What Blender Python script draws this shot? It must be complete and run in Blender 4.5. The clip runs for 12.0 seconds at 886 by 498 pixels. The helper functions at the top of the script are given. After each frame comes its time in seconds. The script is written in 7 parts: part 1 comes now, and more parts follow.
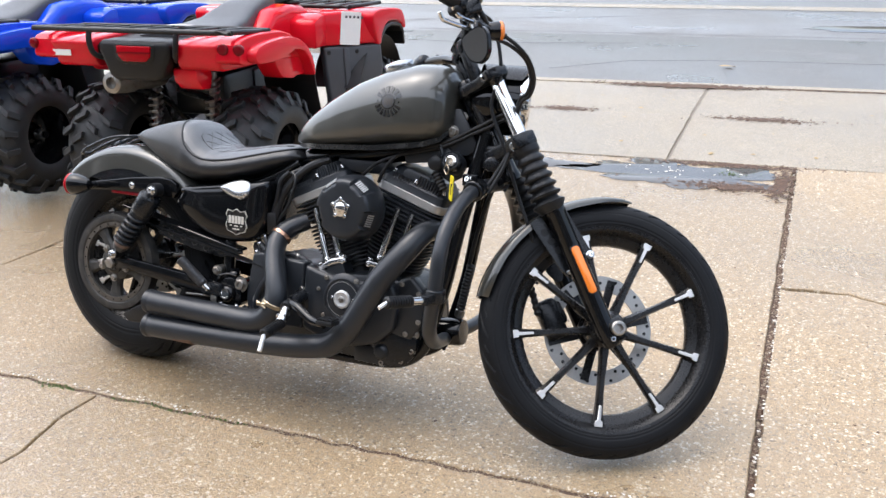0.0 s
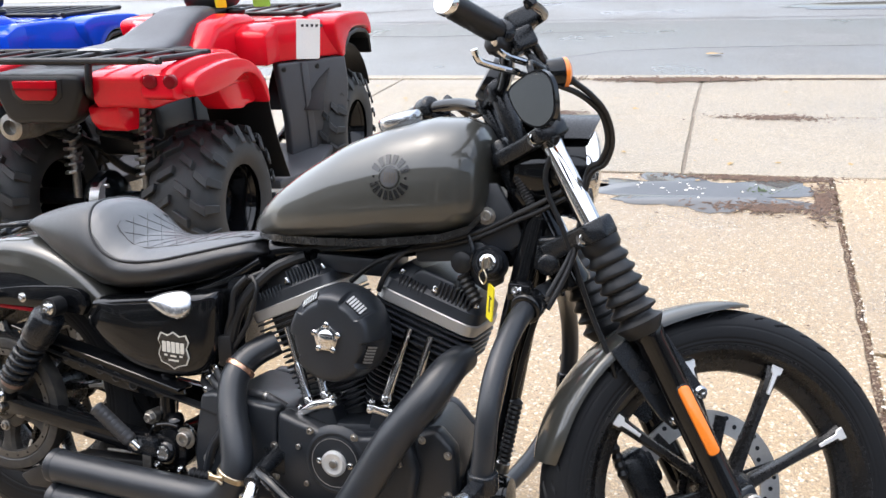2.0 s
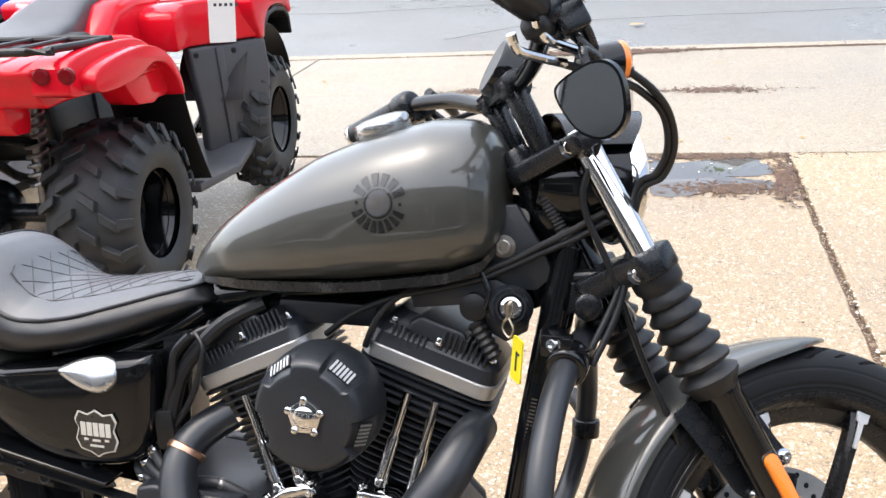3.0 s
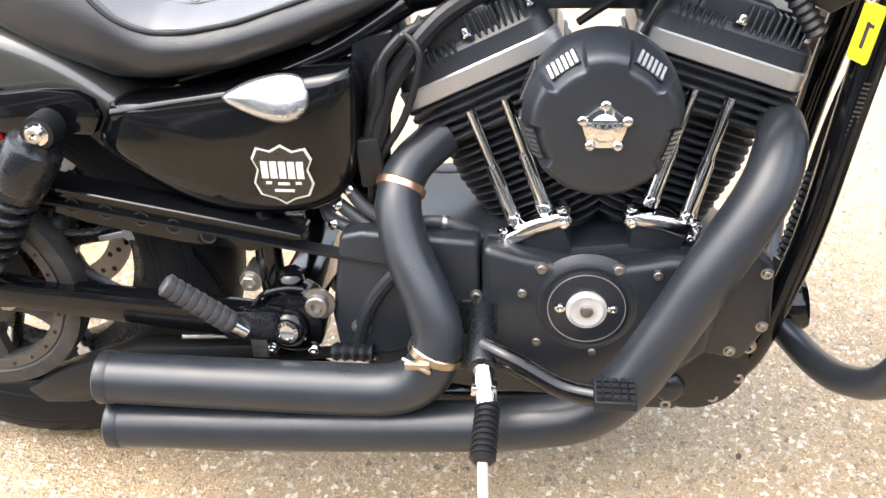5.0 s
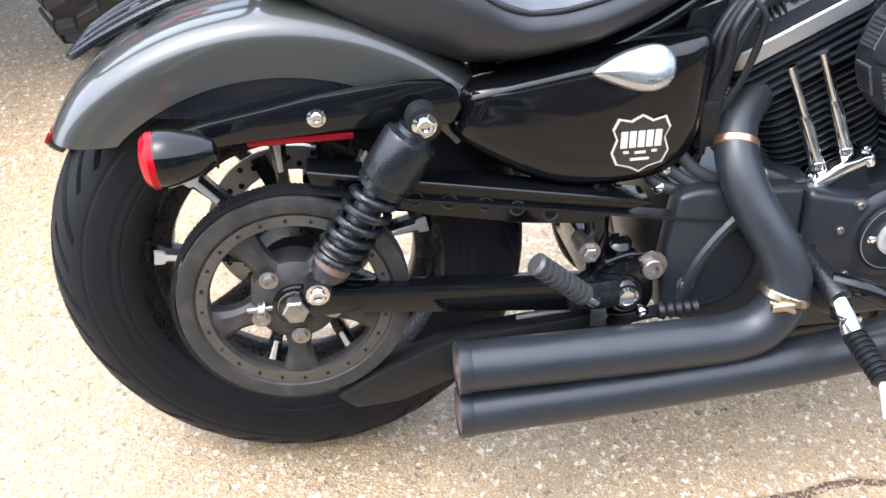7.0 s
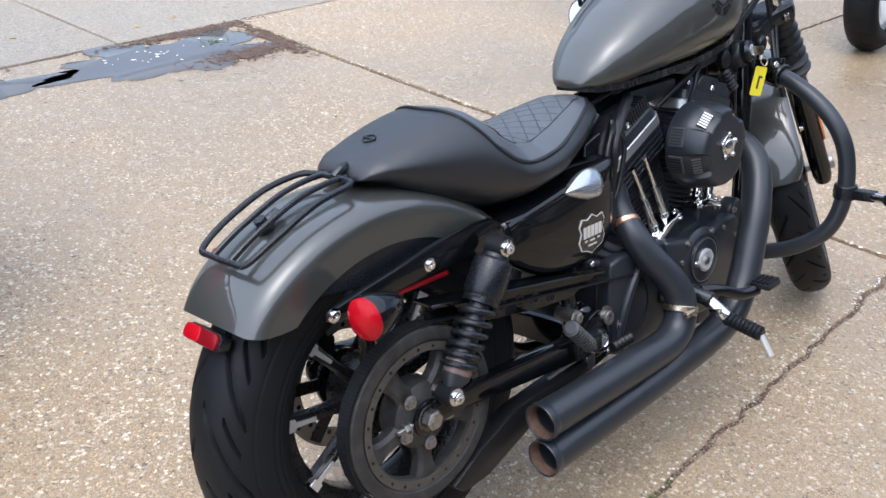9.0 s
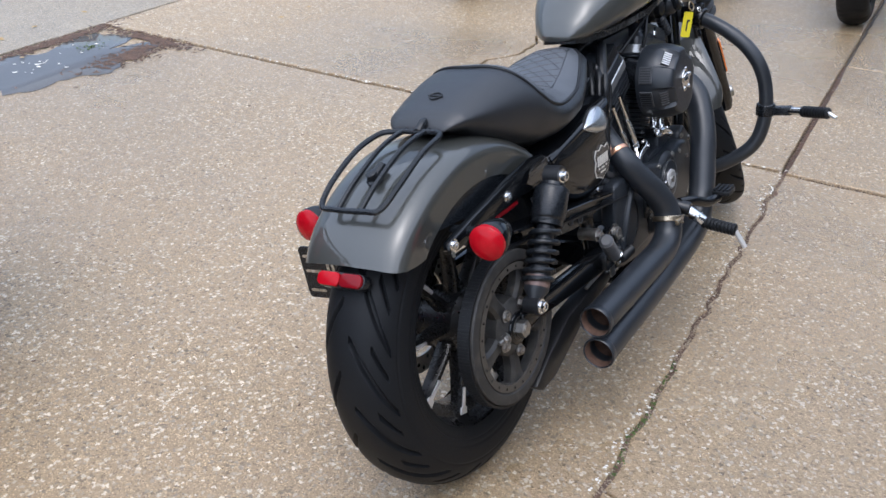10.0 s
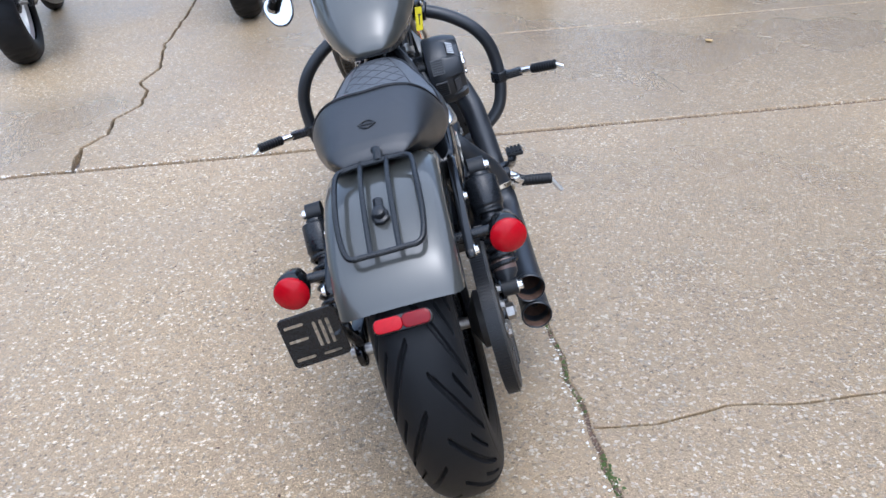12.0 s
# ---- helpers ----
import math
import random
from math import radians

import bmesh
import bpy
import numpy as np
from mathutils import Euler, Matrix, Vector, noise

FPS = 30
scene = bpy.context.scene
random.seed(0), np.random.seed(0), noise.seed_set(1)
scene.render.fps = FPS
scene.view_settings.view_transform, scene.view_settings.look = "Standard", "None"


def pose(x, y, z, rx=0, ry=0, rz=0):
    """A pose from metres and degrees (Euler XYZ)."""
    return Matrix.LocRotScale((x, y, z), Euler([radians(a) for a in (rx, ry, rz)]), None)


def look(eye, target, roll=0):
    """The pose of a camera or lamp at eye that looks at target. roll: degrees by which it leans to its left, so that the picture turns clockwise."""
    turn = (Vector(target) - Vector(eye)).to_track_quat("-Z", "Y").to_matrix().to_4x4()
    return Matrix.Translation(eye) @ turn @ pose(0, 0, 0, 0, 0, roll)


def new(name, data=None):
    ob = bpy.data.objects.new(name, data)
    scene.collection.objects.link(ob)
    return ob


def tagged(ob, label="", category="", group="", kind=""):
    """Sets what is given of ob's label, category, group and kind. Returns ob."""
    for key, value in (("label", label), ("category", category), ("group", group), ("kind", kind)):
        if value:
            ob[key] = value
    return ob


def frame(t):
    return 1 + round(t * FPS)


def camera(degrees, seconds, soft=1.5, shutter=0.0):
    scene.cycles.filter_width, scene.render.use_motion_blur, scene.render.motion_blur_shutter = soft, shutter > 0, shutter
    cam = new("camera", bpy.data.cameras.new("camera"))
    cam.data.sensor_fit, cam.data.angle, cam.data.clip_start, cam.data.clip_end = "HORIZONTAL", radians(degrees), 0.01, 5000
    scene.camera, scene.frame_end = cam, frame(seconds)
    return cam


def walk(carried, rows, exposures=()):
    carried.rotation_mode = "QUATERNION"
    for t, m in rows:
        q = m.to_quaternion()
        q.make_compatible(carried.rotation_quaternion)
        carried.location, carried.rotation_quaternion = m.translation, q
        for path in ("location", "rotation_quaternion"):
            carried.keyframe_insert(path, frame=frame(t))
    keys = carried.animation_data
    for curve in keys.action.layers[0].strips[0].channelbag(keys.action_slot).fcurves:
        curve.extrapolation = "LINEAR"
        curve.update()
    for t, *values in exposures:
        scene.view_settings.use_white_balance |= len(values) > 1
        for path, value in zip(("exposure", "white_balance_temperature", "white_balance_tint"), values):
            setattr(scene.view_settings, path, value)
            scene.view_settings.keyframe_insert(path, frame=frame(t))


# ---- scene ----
cam = camera(51.9, 12.0)
PATH = [
    (0, (2.016, -2.075, 1.318), (1.237, -0.361, 0.643), -0.4),
    (0.5, (1.909, -1.904, 1.325), (1.149, -0.191, 0.629), -1.4),
    (1, (1.815, -1.724, 1.32), (1.075, -0.009, 0.605), -1.8),
    (1.5, (1.72, -1.541, 1.326), (0.973, 0.17, 0.609), -1.6),
    (2, (1.562, -1.381, 1.322), (0.871, 0.359, 0.617), -2.4),
    (2.5, (1.409, -1.234, 1.325), (0.82, 0.543, 0.622), -3.0),
    (2.7, (1.362, -1.165, 1.315), (0.808, 0.62, 0.602), -3.0),
    (4.3, (0.987, -0.855, 1.148), (0.723, 0.744, -0.024), -2.9),
    (4.5, (0.906, -0.889, 1.146), (0.668, 0.681, -0.071), -3.1),
    (5, (0.764, -0.93, 1.135), (0.551, 0.592, -0.146), -3.4),
    (5.5, (0.619, -0.915, 1.137), (0.479, 0.583, -0.181), -3.6),
    (6, (0.472, -0.909, 1.136), (0.49, 0.577, -0.203), -2.0),
    (6.5, (0.248, -0.955, 1.141), (0.38, 0.53, -0.192), -0.9),
    (7, (0.085, -0.956, 1.155), (0.297, 0.539, -0.156), -0.2),
    (7.5, (-0.084, -0.959, 1.195), (0.397, 0.523, -0.058), 2.4),
    (7.7, (-0.17, -0.98, 1.211), (0.419, 0.511, 0.015), 3.6),
    (9.3, (-0.956, -0.902, 1.27), (0.4, 0.248, 0.354), 2.4),
    (9.5, (-1.069, -0.864, 1.269), (0.346, 0.206, 0.344), 2.3),
    (10, (-1.268, -0.749, 1.282), (0.222, 0.184, 0.328), 1.6),
    (10.5, (-1.364, -0.563, 1.284), (0.222, 0.189, 0.325), 0.4),
    (11, (-1.448, -0.374, 1.286), (0.246, 0.127, 0.347), 0.4),
    (11.5, (-1.534, -0.153, 1.305), (0.225, 0.052, 0.377), -1.1),
    (12, (-1.499, 0.042, 1.289), (0.273, -0.008, 0.362), -3.7),
]
walk(cam, [(t, look(eye, target, roll)) for t, eye, target, roll in PATH], [(0, 1.14, 6270, 10), (1.4, 1.30, 6350, 10), (2.7, 1.34, 6450, 10), (4.3, 2.3, 6650, 10), (5.5, 2.2, 6600, 10), (6.5, 2.10, 6380, 10), (7.5, 2.04, 5720, 10), (9.3, 0.88, 5750, 10), (10.5, 0.72, 5680, 10), (11.5, 0.51, 5500, 10), (12, 0.92, 5400, 10)])

# ---- light ----
world = bpy.data.worlds.new("overcast")
scene.world = world
world.use_nodes = True
wn, wl = world.node_tree.nodes, world.node_tree.links
wn.clear()
w_out = wn.new("ShaderNodeOutputWorld")
w_bg = wn.new("ShaderNodeBackground")
w_sky = wn.new("ShaderNodeTexSky")
w_sat = wn.new("ShaderNodeHueSaturation")
w_sky.sky_type = "NISHITA"
w_sky.sun_disc = False
w_sky.sun_elevation = radians(68)
w_sky.sun_rotation = radians(255)
w_sky.dust_density = 4.0
w_sat.inputs["Saturation"].default_value = 0.72
w_bg.inputs["Strength"].default_value = 0.15
wl.new(w_sky.outputs[0], w_sat.inputs["Color"])
wl.new(w_sat.outputs[0], w_bg.inputs["Color"])
wl.new(w_bg.outputs[0], w_out.inputs["Surface"])

sun = new("sun", bpy.data.lights.new("sun", "SUN"))
sun.data.energy = 1.7
sun.data.angle = radians(150)
sun.data.color = (0.955, 0.97, 1.0)
sun.matrix_world = look((-2.30, -0.60, 6.0), (0, 0, 0))


# ---- materials ----
def mat(name, base, rough=0.5, metal=0.0, vary=0.15, bump=0.0, fine=160.0, coarse=7.0, coat=0.0, ior=1.5, dirt=None, dirt_amount=0.0, flake=0.0, emit=0.0, rvary=0.12):
    """Colour with blotches and grain at two scales, roughness that follows them, fine relief, and an optional dust or rust tone."""
    m = bpy.data.materials.new(name)
    m.use_nodes = True
    nt = m.node_tree
    b = nt.nodes["Principled BSDF"]
    tc = nt.nodes.new("ShaderNodeTexCoord")
    n1, n2 = nt.nodes.new("ShaderNodeTexNoise"), nt.nodes.new("ShaderNodeTexNoise")
    n1.inputs["Scale"].default_value, n2.inputs["Scale"].default_value = coarse, fine
    n1.inputs["Detail"].default_value, n2.inputs["Detail"].default_value = 6, 3
    for n in (n1, n2):
        nt.links.new(tc.outputs["Object"], n.inputs["Vector"])
    add = nt.nodes.new("ShaderNodeMath")
    add.operation = "MULTIPLY_ADD"
    add.inputs[1].default_value = 0.5
    half = nt.nodes.new("ShaderNodeMath")
    half.operation = "MULTIPLY"
    half.inputs[1].default_value = 0.5
    nt.links.new(n2.outputs["Fac"], half.inputs[0])
    nt.links.new(n1.outputs["Fac"], add.inputs[0])
    nt.links.new(half.outputs[0], add.inputs[2])
    ramp = nt.nodes.new("ShaderNodeMapRange")
    ramp.inputs["From Min"].default_value, ramp.inputs["From Max"].default_value = 0.3, 0.7
    nt.links.new(add.outputs[0], ramp.inputs["Value"])
    mix = nt.nodes.new("ShaderNodeMix")
    mix.data_type = "RGBA"
    mix.inputs["A"].default_value = (*[c * (1 - vary) for c in base], 1)
    mix.inputs["B"].default_value = (*[min(1, c * (1 + vary)) for c in base], 1)
    nt.links.new(ramp.outputs[0], mix.inputs["Factor"])
    colour = mix.outputs["Result"]
    if dirt:
        n3 = nt.nodes.new("ShaderNodeTexNoise")
        n3.inputs["Scale"].default_value, n3.inputs["Detail"].default_value = coarse * 2.3, 8
        nt.links.new(tc.outputs["Object"], n3.inputs["Vector"])
        r3 = nt.nodes.new("ShaderNodeMapRange")
        r3.inputs["From Min"].default_value, r3.inputs["From Max"].default_value = 0.45, 0.75
        r3.inputs["To Max"].default_value = dirt_amount
        nt.links.new(n3.outputs["Fac"], r3.inputs["Value"])
        mx = nt.nodes.new("ShaderNodeMix")
        mx.data_type = "RGBA"
        mx.inputs["B"].default_value = (*dirt, 1)
        nt.links.new(colour, mx.inputs["A"])
        nt.links.new(r3.outputs[0], mx.inputs["Factor"])
        colour = mx.outputs["Result"]
    nt.links.new(colour, b.inputs["Base Color"])
    rr = nt.nodes.new("ShaderNodeMapRange")
    rr.inputs["To Min"].default_value, rr.inputs["To Max"].default_value = max(0.02, rough - rvary), min(1, rough + rvary)
    rr.inputs["From Min"].default_value, rr.inputs["From Max"].default_value = 0.25, 0.75
    nt.links.new(add.outputs[0], rr.inputs["Value"])
    nt.links.new(rr.outputs[0], b.inputs["Roughness"])
    b.inputs["Metallic"].default_value = metal
    b.inputs["IOR"].default_value = ior
    b.inputs["Coat Weight"].default_value = coat
    b.inputs["Coat Roughness"].default_value = 0.03
    if bump or flake:
        bp = nt.nodes.new("ShaderNodeBump")
        bp.inputs["Strength"].default_value = bump or flake
        bp.inputs["Distance"].default_value = 0.002
        nt.links.new(n2.outputs["Fac"], bp.inputs["Height"])
        nt.links.new(bp.outputs[0], b.inputs["Normal"])
    if emit:
        b.inputs["Emission Color"].default_value = (*base, 1)
        b.inputs["Emission Strength"].default_value = emit
    return m


PAINT = mat("graphite_olive_metallic_paint", (0.040, 0.041, 0.036), 0.46, 0.25, 0.08, flake=0.03, fine=900, coarse=3, coat=1.0, rvary=0.05)
PAINT.node_tree.nodes["Principled BSDF"].inputs["Coat IOR"].default_value = 1.55
GLOSS = mat("gloss_black_paint", (0.0030, 0.0034, 0.0042), 0.10, 0.0, 0.3, coarse=12, ior=1.45, dirt=(0.02, 0.019, 0.018), dirt_amount=0.05, rvary=0.05)
SATIN = mat("satin_black_powdercoat", (0.0070, 0.0085, 0.0108), 0.26, 0.0, 0.3, bump=0.06, fine=500, ior=1.42, dirt=(0.03, 0.029, 0.027), dirt_amount=0.08)
ENGINE = mat("wrinkle_black_engine_finish", (0.0135, 0.0162, 0.0205), 0.36, 0.0, 0.3, bump=0.16, fine=420, ior=1.48, dirt=(0.035, 0.034, 0.032), dirt_amount=0.10)
PIPE = mat("matt_black_exhaust_coating", (0.0150, 0.0178, 0.0222), 0.36, 0.0, 0.25, bump=0.012, fine=500, coarse=14, ior=1.5, dirt=(0.04, 0.035, 0.03), dirt_amount=0.08)
RUBBER = mat("tyre_rubber", (0.0058, 0.0066, 0.0080), 0.54, 0.0, 0.4, bump=0.10, fine=350, ior=1.29, dirt=(0.025, 0.024, 0.022), dirt_amount=0.08)
LUG_RUBBER = mat("dusty_off_road_rubber", (0.026, 0.0275, 0.029), 0.55, 0.0, 0.35, bump=0.2, fine=200, ior=1.42, dirt=(0.05, 0.047, 0.042), dirt_amount=0.3)
SOFT = mat("black_rubber_boot", (0.0082, 0.0090, 0.0105), 0.42, 0.0, 0.2, bump=0.08, fine=300, ior=1.4)
# PANEL: vinyl with the sky's sheen put into a lighter, bluer base
PANEL = mat("vinyl_panel_painted_sheen", (0.056, 0.061, 0.069), 0.40, 0.0, 0.15, bump=0.22, fine=600, coarse=9, ior=1.65)
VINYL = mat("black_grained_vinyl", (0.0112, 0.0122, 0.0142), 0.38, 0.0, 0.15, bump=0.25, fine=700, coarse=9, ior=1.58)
CHROME = mat("chrome", (0.68, 0.68, 0.68), 0.07, 1.0, 0.05, coarse=20, rvary=0.04)
BAND = mat("satin_machined_band", (0.46, 0.46, 0.455), 0.42, 0.85, 0.12, bump=0.04, fine=700)
HOSE = mat("grey_weathered_rubber", (0.040, 0.041, 0.044), 0.40, 0.0, 0.25, bump=0.1, fine=300)
ALU = mat("machined_aluminium", (0.72, 0.72, 0.71), 0.38, 0.65, 0.12, bump=0.05, fine=700)
STEEL = mat("zinc_plated_steel", (0.36, 0.35, 0.33), 0.40, 1.0, 0.25, dirt=(0.20, 0.12, 0.07), dirt_amount=0.35, coarse=30)
DISC = mat("brake_disc_steel", (0.46, 0.45, 0.43), 0.45, 1.0, 0.12, coarse=25)
SCUFF = mat("rubbed_bare_patch", (0.17, 0.115, 0.098), 0.45, 0.2, 0.4, coarse=60)
COPPER = mat("heat_tinted_copper_band", (0.62, 0.36, 0.24), 0.35, 1.0, 0.2, coarse=40)
BRASS = mat("heat_yellowed_clamp", (0.47, 0.39, 0.28), 0.32, 1.0, 0.2, coarse=40)
RUST = mat("rusty_inner_pipe", (0.15, 0.09, 0.065), 0.7, 0.3, 0.4, coarse=40)
PULLEY = mat("dusty_grey_pulley", (0.023, 0.0225, 0.022), 0.55, 0.1, 0.3, coarse=18, dirt=(0.10, 0.09, 0.072), dirt_amount=0.4)
PULLEY_LIP = mat("worn_pulley_lip", (0.085, 0.075, 0.063), 0.55, 0.4, 0.3, coarse=22)
WHEEL = mat("black_cast_wheel", (0.008, 0.008, 0.0085), 0.28, 0.0, 0.25, coarse=14, ior=1.42, dirt=(0.04, 0.037, 0.032), dirt_amount=0.08)
SILVER = mat("silver_badge_metal", (0.52, 0.53, 0.54), 0.22, 0.9, 0.06)
WHITEPAINT = mat("badge_white_print", (0.52, 0.50, 0.45), 0.45, 0.0, 0.1)
DECAL = mat("black_tank_decal", (0.010, 0.010, 0.010), 0.25, 0.0, 0.2, coat=0.5)
RED_LENS = mat("red_lamp_lens", (0.34, 0.003, 0.009), 0.12, 0.0, 0.15, coat=0.0, ior=1.28, coarse=30)
RED_DARK = mat("dark_red_reflector", (0.16, 0.004, 0.008), 0.14, 0.0, 0.1, coat=0.0, ior=1.30)
AMBER = mat("orange_reflector", (0.85, 0.22, 0.02), 0.22, 0.0, 0.12, coat=0.5, bump=0.2, fine=500)
YELLOW = mat("yellow_key_tag", (0.80, 0.68, 0.02), 0.45, 0.0, 0.06)
GREEN = mat("green_sale_tag", (0.30, 0.62, 0.08), 0.5, 0.0, 0.06)
WHITE = mat("white_paper_tag", (0.78, 0.77, 0.74), 0.6, 0.0, 0.04)
INK = mat("ink_marks", (0.03, 0.03, 0.035), 0.6, 0.0, 0.1)
ATV_RED = mat("glossy_red_plastic", (0.66, 0.007, 0.020), 0.14, 0.0, 0.08, ior=1.38, coarse=3, rvary=0.08)
ATV_BLUE = mat("glossy_blue_plastic", (0.008, 0.070, 0.62), 0.14, 0.0, 0.08, ior=1.38, coarse=3, rvary=0.08)
ATV_GREY = mat("dark_grey_textured_plastic", (0.056, 0.058, 0.064), 0.46, 0.0, 0.15, bump=0.2, fine=500)
ATV_BLACK = mat("black_textured_plastic", (0.008, 0.008, 0.0085), 0.40, 0.0, 0.2, ior=1.4, bump=0.15, fine=400)
MIRROR = mat("mirror_glass", (0.50, 0.51, 0.52), 0.02, 1.0, 0.02, rvary=0.0)
LAMP_GLASS = mat("headlamp_glass", (0.75, 0.76, 0.77), 0.05, 0.6, 0.05)
MOSS = mat("green_moss", (0.058, 0.088, 0.020), 0.9, 0.0, 0.5, bump=0.6, fine=200, coarse=30)
LITTER = mat("dark_leaf_litter", (0.088, 0.052, 0.034), 0.8, 0.0, 0.6, bump=0.5, fine=150, coarse=30)
LEAF = mat("tan_dead_leaf", (0.36, 0.24, 0.10), 0.75, 0.0, 0.35, coarse=60)
FOAM = mat("pale_floating_scrap", (0.60, 0.57, 0.50), 0.6, 0.0, 0.1)
SAND = mat("grey_joint_sand", (0.17, 0.145, 0.115), 0.9, 0.0, 0.4, bump=0.4, coarse=40)
GRAVEL = mat("joint_grit", (0.26, 0.21, 0.15), 0.9, 0.0, 0.4, coarse=90)
STUCCO = mat("dark_taupe_stucco", (0.10, 0.094, 0.086), 0.85, 0.0, 0.12, bump=0.3, fine=60, coarse=1.2)
SHINGLE = mat("grey_shingle", (0.10, 0.10, 0.105), 0.9, 0.0, 0.25, bump=0.4, fine=40, coarse=4)
WINDOW = mat("dark_window_glass", (0.03, 0.035, 0.04), 0.06, 0.0, 0.1)


def concrete(name, base, pale, damp):
    """Weathered concrete with exposed pale and dark aggregate, broad stains and damp glossy areas."""
    m = bpy.data.materials.new(name)
    m.use_nodes = True
    nt = m.node_tree
    L, N = nt.links.new, nt.nodes.new
    b = nt.nodes["Principled BSDF"]
    tc = N("ShaderNodeTexCoord")
    co = tc.outputs["Object"]

    def noise_tex(scale, detail=6, rough=0.6):
        n = N("ShaderNodeTexNoise")
        n.inputs["Scale"].default_value, n.inputs["Detail"].default_value, n.inputs["Roughness"].default_value = scale, detail, rough
        L(co, n.inputs["Vector"])
        return n.outputs["Fac"]

    def rng(v, a, c, lo=0.0, hi=1.0):
        r = N("ShaderNodeMapRange")
        for k, x in zip(("From Min", "From Max", "To Min", "To Max"), (a, c, lo, hi)):
            r.inputs[k].default_value = x
        L(v, r.inputs["Value"])
        return r.outputs[0]

    def mixc(f, a, c):
        x = N("ShaderNodeMix")
        x.data_type = "RGBA"
        L(f, x.inputs["Factor"])
        for k, v in (("A", a), ("B", c)):
            if isinstance(v, tuple):
                x.inputs[k].default_value = (*v, 1)
            else:
                L(v, x.inputs[k])
        return x.outputs["Result"]

    def mul(a, c):
        x = N("ShaderNodeMath")
        x.operation = "MULTIPLY"
        for i, v in enumerate((a, c)):
            if isinstance(v, float):
                x.inputs[i].default_value = v
            else:
                L(v, x.inputs[i])
        return x.outputs[0]

    def cells(scale):
        v = N("ShaderNodeTexVoronoi")
        v.inputs["Scale"].default_value = scale
        v.inputs["Randomness"].default_value = 1.0
        warp = N("ShaderNodeVectorMath")
        warp.operation = "ADD"
        nz = N("ShaderNodeTexNoise")
        nz.inputs["Scale"].default_value = scale * 1.3
        L(co, nz.inputs["Vector"])
        sc = N("ShaderNodeVectorMath")
        sc.operation = "SCALE"
        sc.inputs["Scale"].default_value = 1.5 / scale
        L(nz.outputs["Color"], sc.inputs[0])
        L(co, warp.inputs[0])
        L(sc.outputs[0], warp.inputs[1])
        L(warp.outputs[0], v.inputs["Vector"])
        sep = N("ShaderNodeSeparateColor")
        L(v.outputs["Color"], sep.inputs[0])
        return v.outputs["Distance"], sep.outputs[0], sep.outputs[1]

    stain, mid, fine, big = noise_tex(0.9, 8), noise_tex(5.0, 8), noise_tex(220, 3), noise_tex(0.45, 5)
    col = mixc(rng(stain, 0.32, 0.68), tuple(c * 0.70 for c in base), tuple(min(1, c * 1.12) for c in base))
    col = mixc(rng(mid, 0.35, 0.72, 0, 0.55), col, tuple(c * 0.72 for c in base))
    d1, pick1, tone1 = cells(92)
    d2, pick2, tone2 = cells(270)
    d3, pick3, tone3 = cells(70)
    # sand grain, small stones, large pale stones; the pale tone also paints wet glints
    col = mixc(mul(rng(pick2, 0.14, 0.18), rng(d2, 0.55, 0.35)), col, mixc(tone2, tuple(c * 0.14 for c in base), tuple(min(1, c * 2.0) for c in base)))
    col = mixc(mul(mul(rng(pick1, 0.46, 0.50), rng(d1, 0.50, 0.38)), rng(mid, 0.30, 0.62, 0.45, 1.0)), col, mixc(tone1, tuple(c * 0.14 for c in base), pale))
    col = mixc(mul(mul(rng(pick3, 0.76, 0.78), rng(d3, 0.36, 0.26)), 0.9), col, mixc(rng(tone3, 0.20, 0.45), tuple(c * 0.30 for c in base), pale))
    col = mixc(rng(fine, 0.3, 0.75, 0, 0.35), col, tuple(c * 0.6 for c in base))
    wet = rng(big, 0.42, 0.62, 0.0, damp)
    col = mixc(mul(wet, 0.42), col, tuple(c * 0.42 for c in base))
    L(col, b.inputs["Base Color"])
    L(rng(wet, 0, 1, 0.50, 0.20), b.inputs["Roughness"])
    hsum = N("ShaderNodeMath")
    hsum.operation = "ADD"
    L(mul(d1, 0.6), hsum.inputs[0])
    L(fine, hsum.inputs[1])
    bp = N("ShaderNodeBump")
    bp.inputs["Strength"].default_value, bp.inputs["Distance"].default_value = 0.6, 0.005
    L(hsum.outputs[0], bp.inputs["Height"])
    L(bp.outputs[0], b.inputs["Normal"])
    film = N("ShaderNodeBump")
    film.inputs["Strength"].default_value, film.inputs["Distance"].default_value = 0.7, 0.005
    L(hsum.outputs[0], film.inputs["Height"])
    L(film.outputs[0], b.inputs["Coat Normal"])
    L(rng(big, 0.35, 0.60, 0.25, 0.95), b.inputs["Coat Weight"])
    b.inputs["Coat Roughness"].default_value = 0.12
    b.inputs["Coat IOR"].default_value = 1.40
    return m


SLAB = concrete("worn_tan_concrete", (0.390, 0.279, 0.156), (0.85, 0.745, 0.57), 1.0)
WALKWAY = concrete("pale_sidewalk_concrete", (0.330, 0.270, 0.188), (0.57, 0.50, 0.40), 0.5)
KERB = concrete("tan_kerb_concrete", (0.37, 0.30, 0.20), (0.55, 0.49, 0.39), 0.2)
ASPHALT = concrete("worn_grey_asphalt", (0.141, 0.135, 0.126), (0.31, 0.30, 0.285), 0.9)
EARTH = concrete("dark_joint_dirt", (0.10, 0.078, 0.055), (0.30, 0.26, 0.2), 0.4)
WATER = mat("shallow_puddle_water", (0.10, 0.10, 0.10), 0.03, 0.0, 0.15, coarse=3, ior=1.33, rvary=0.01)


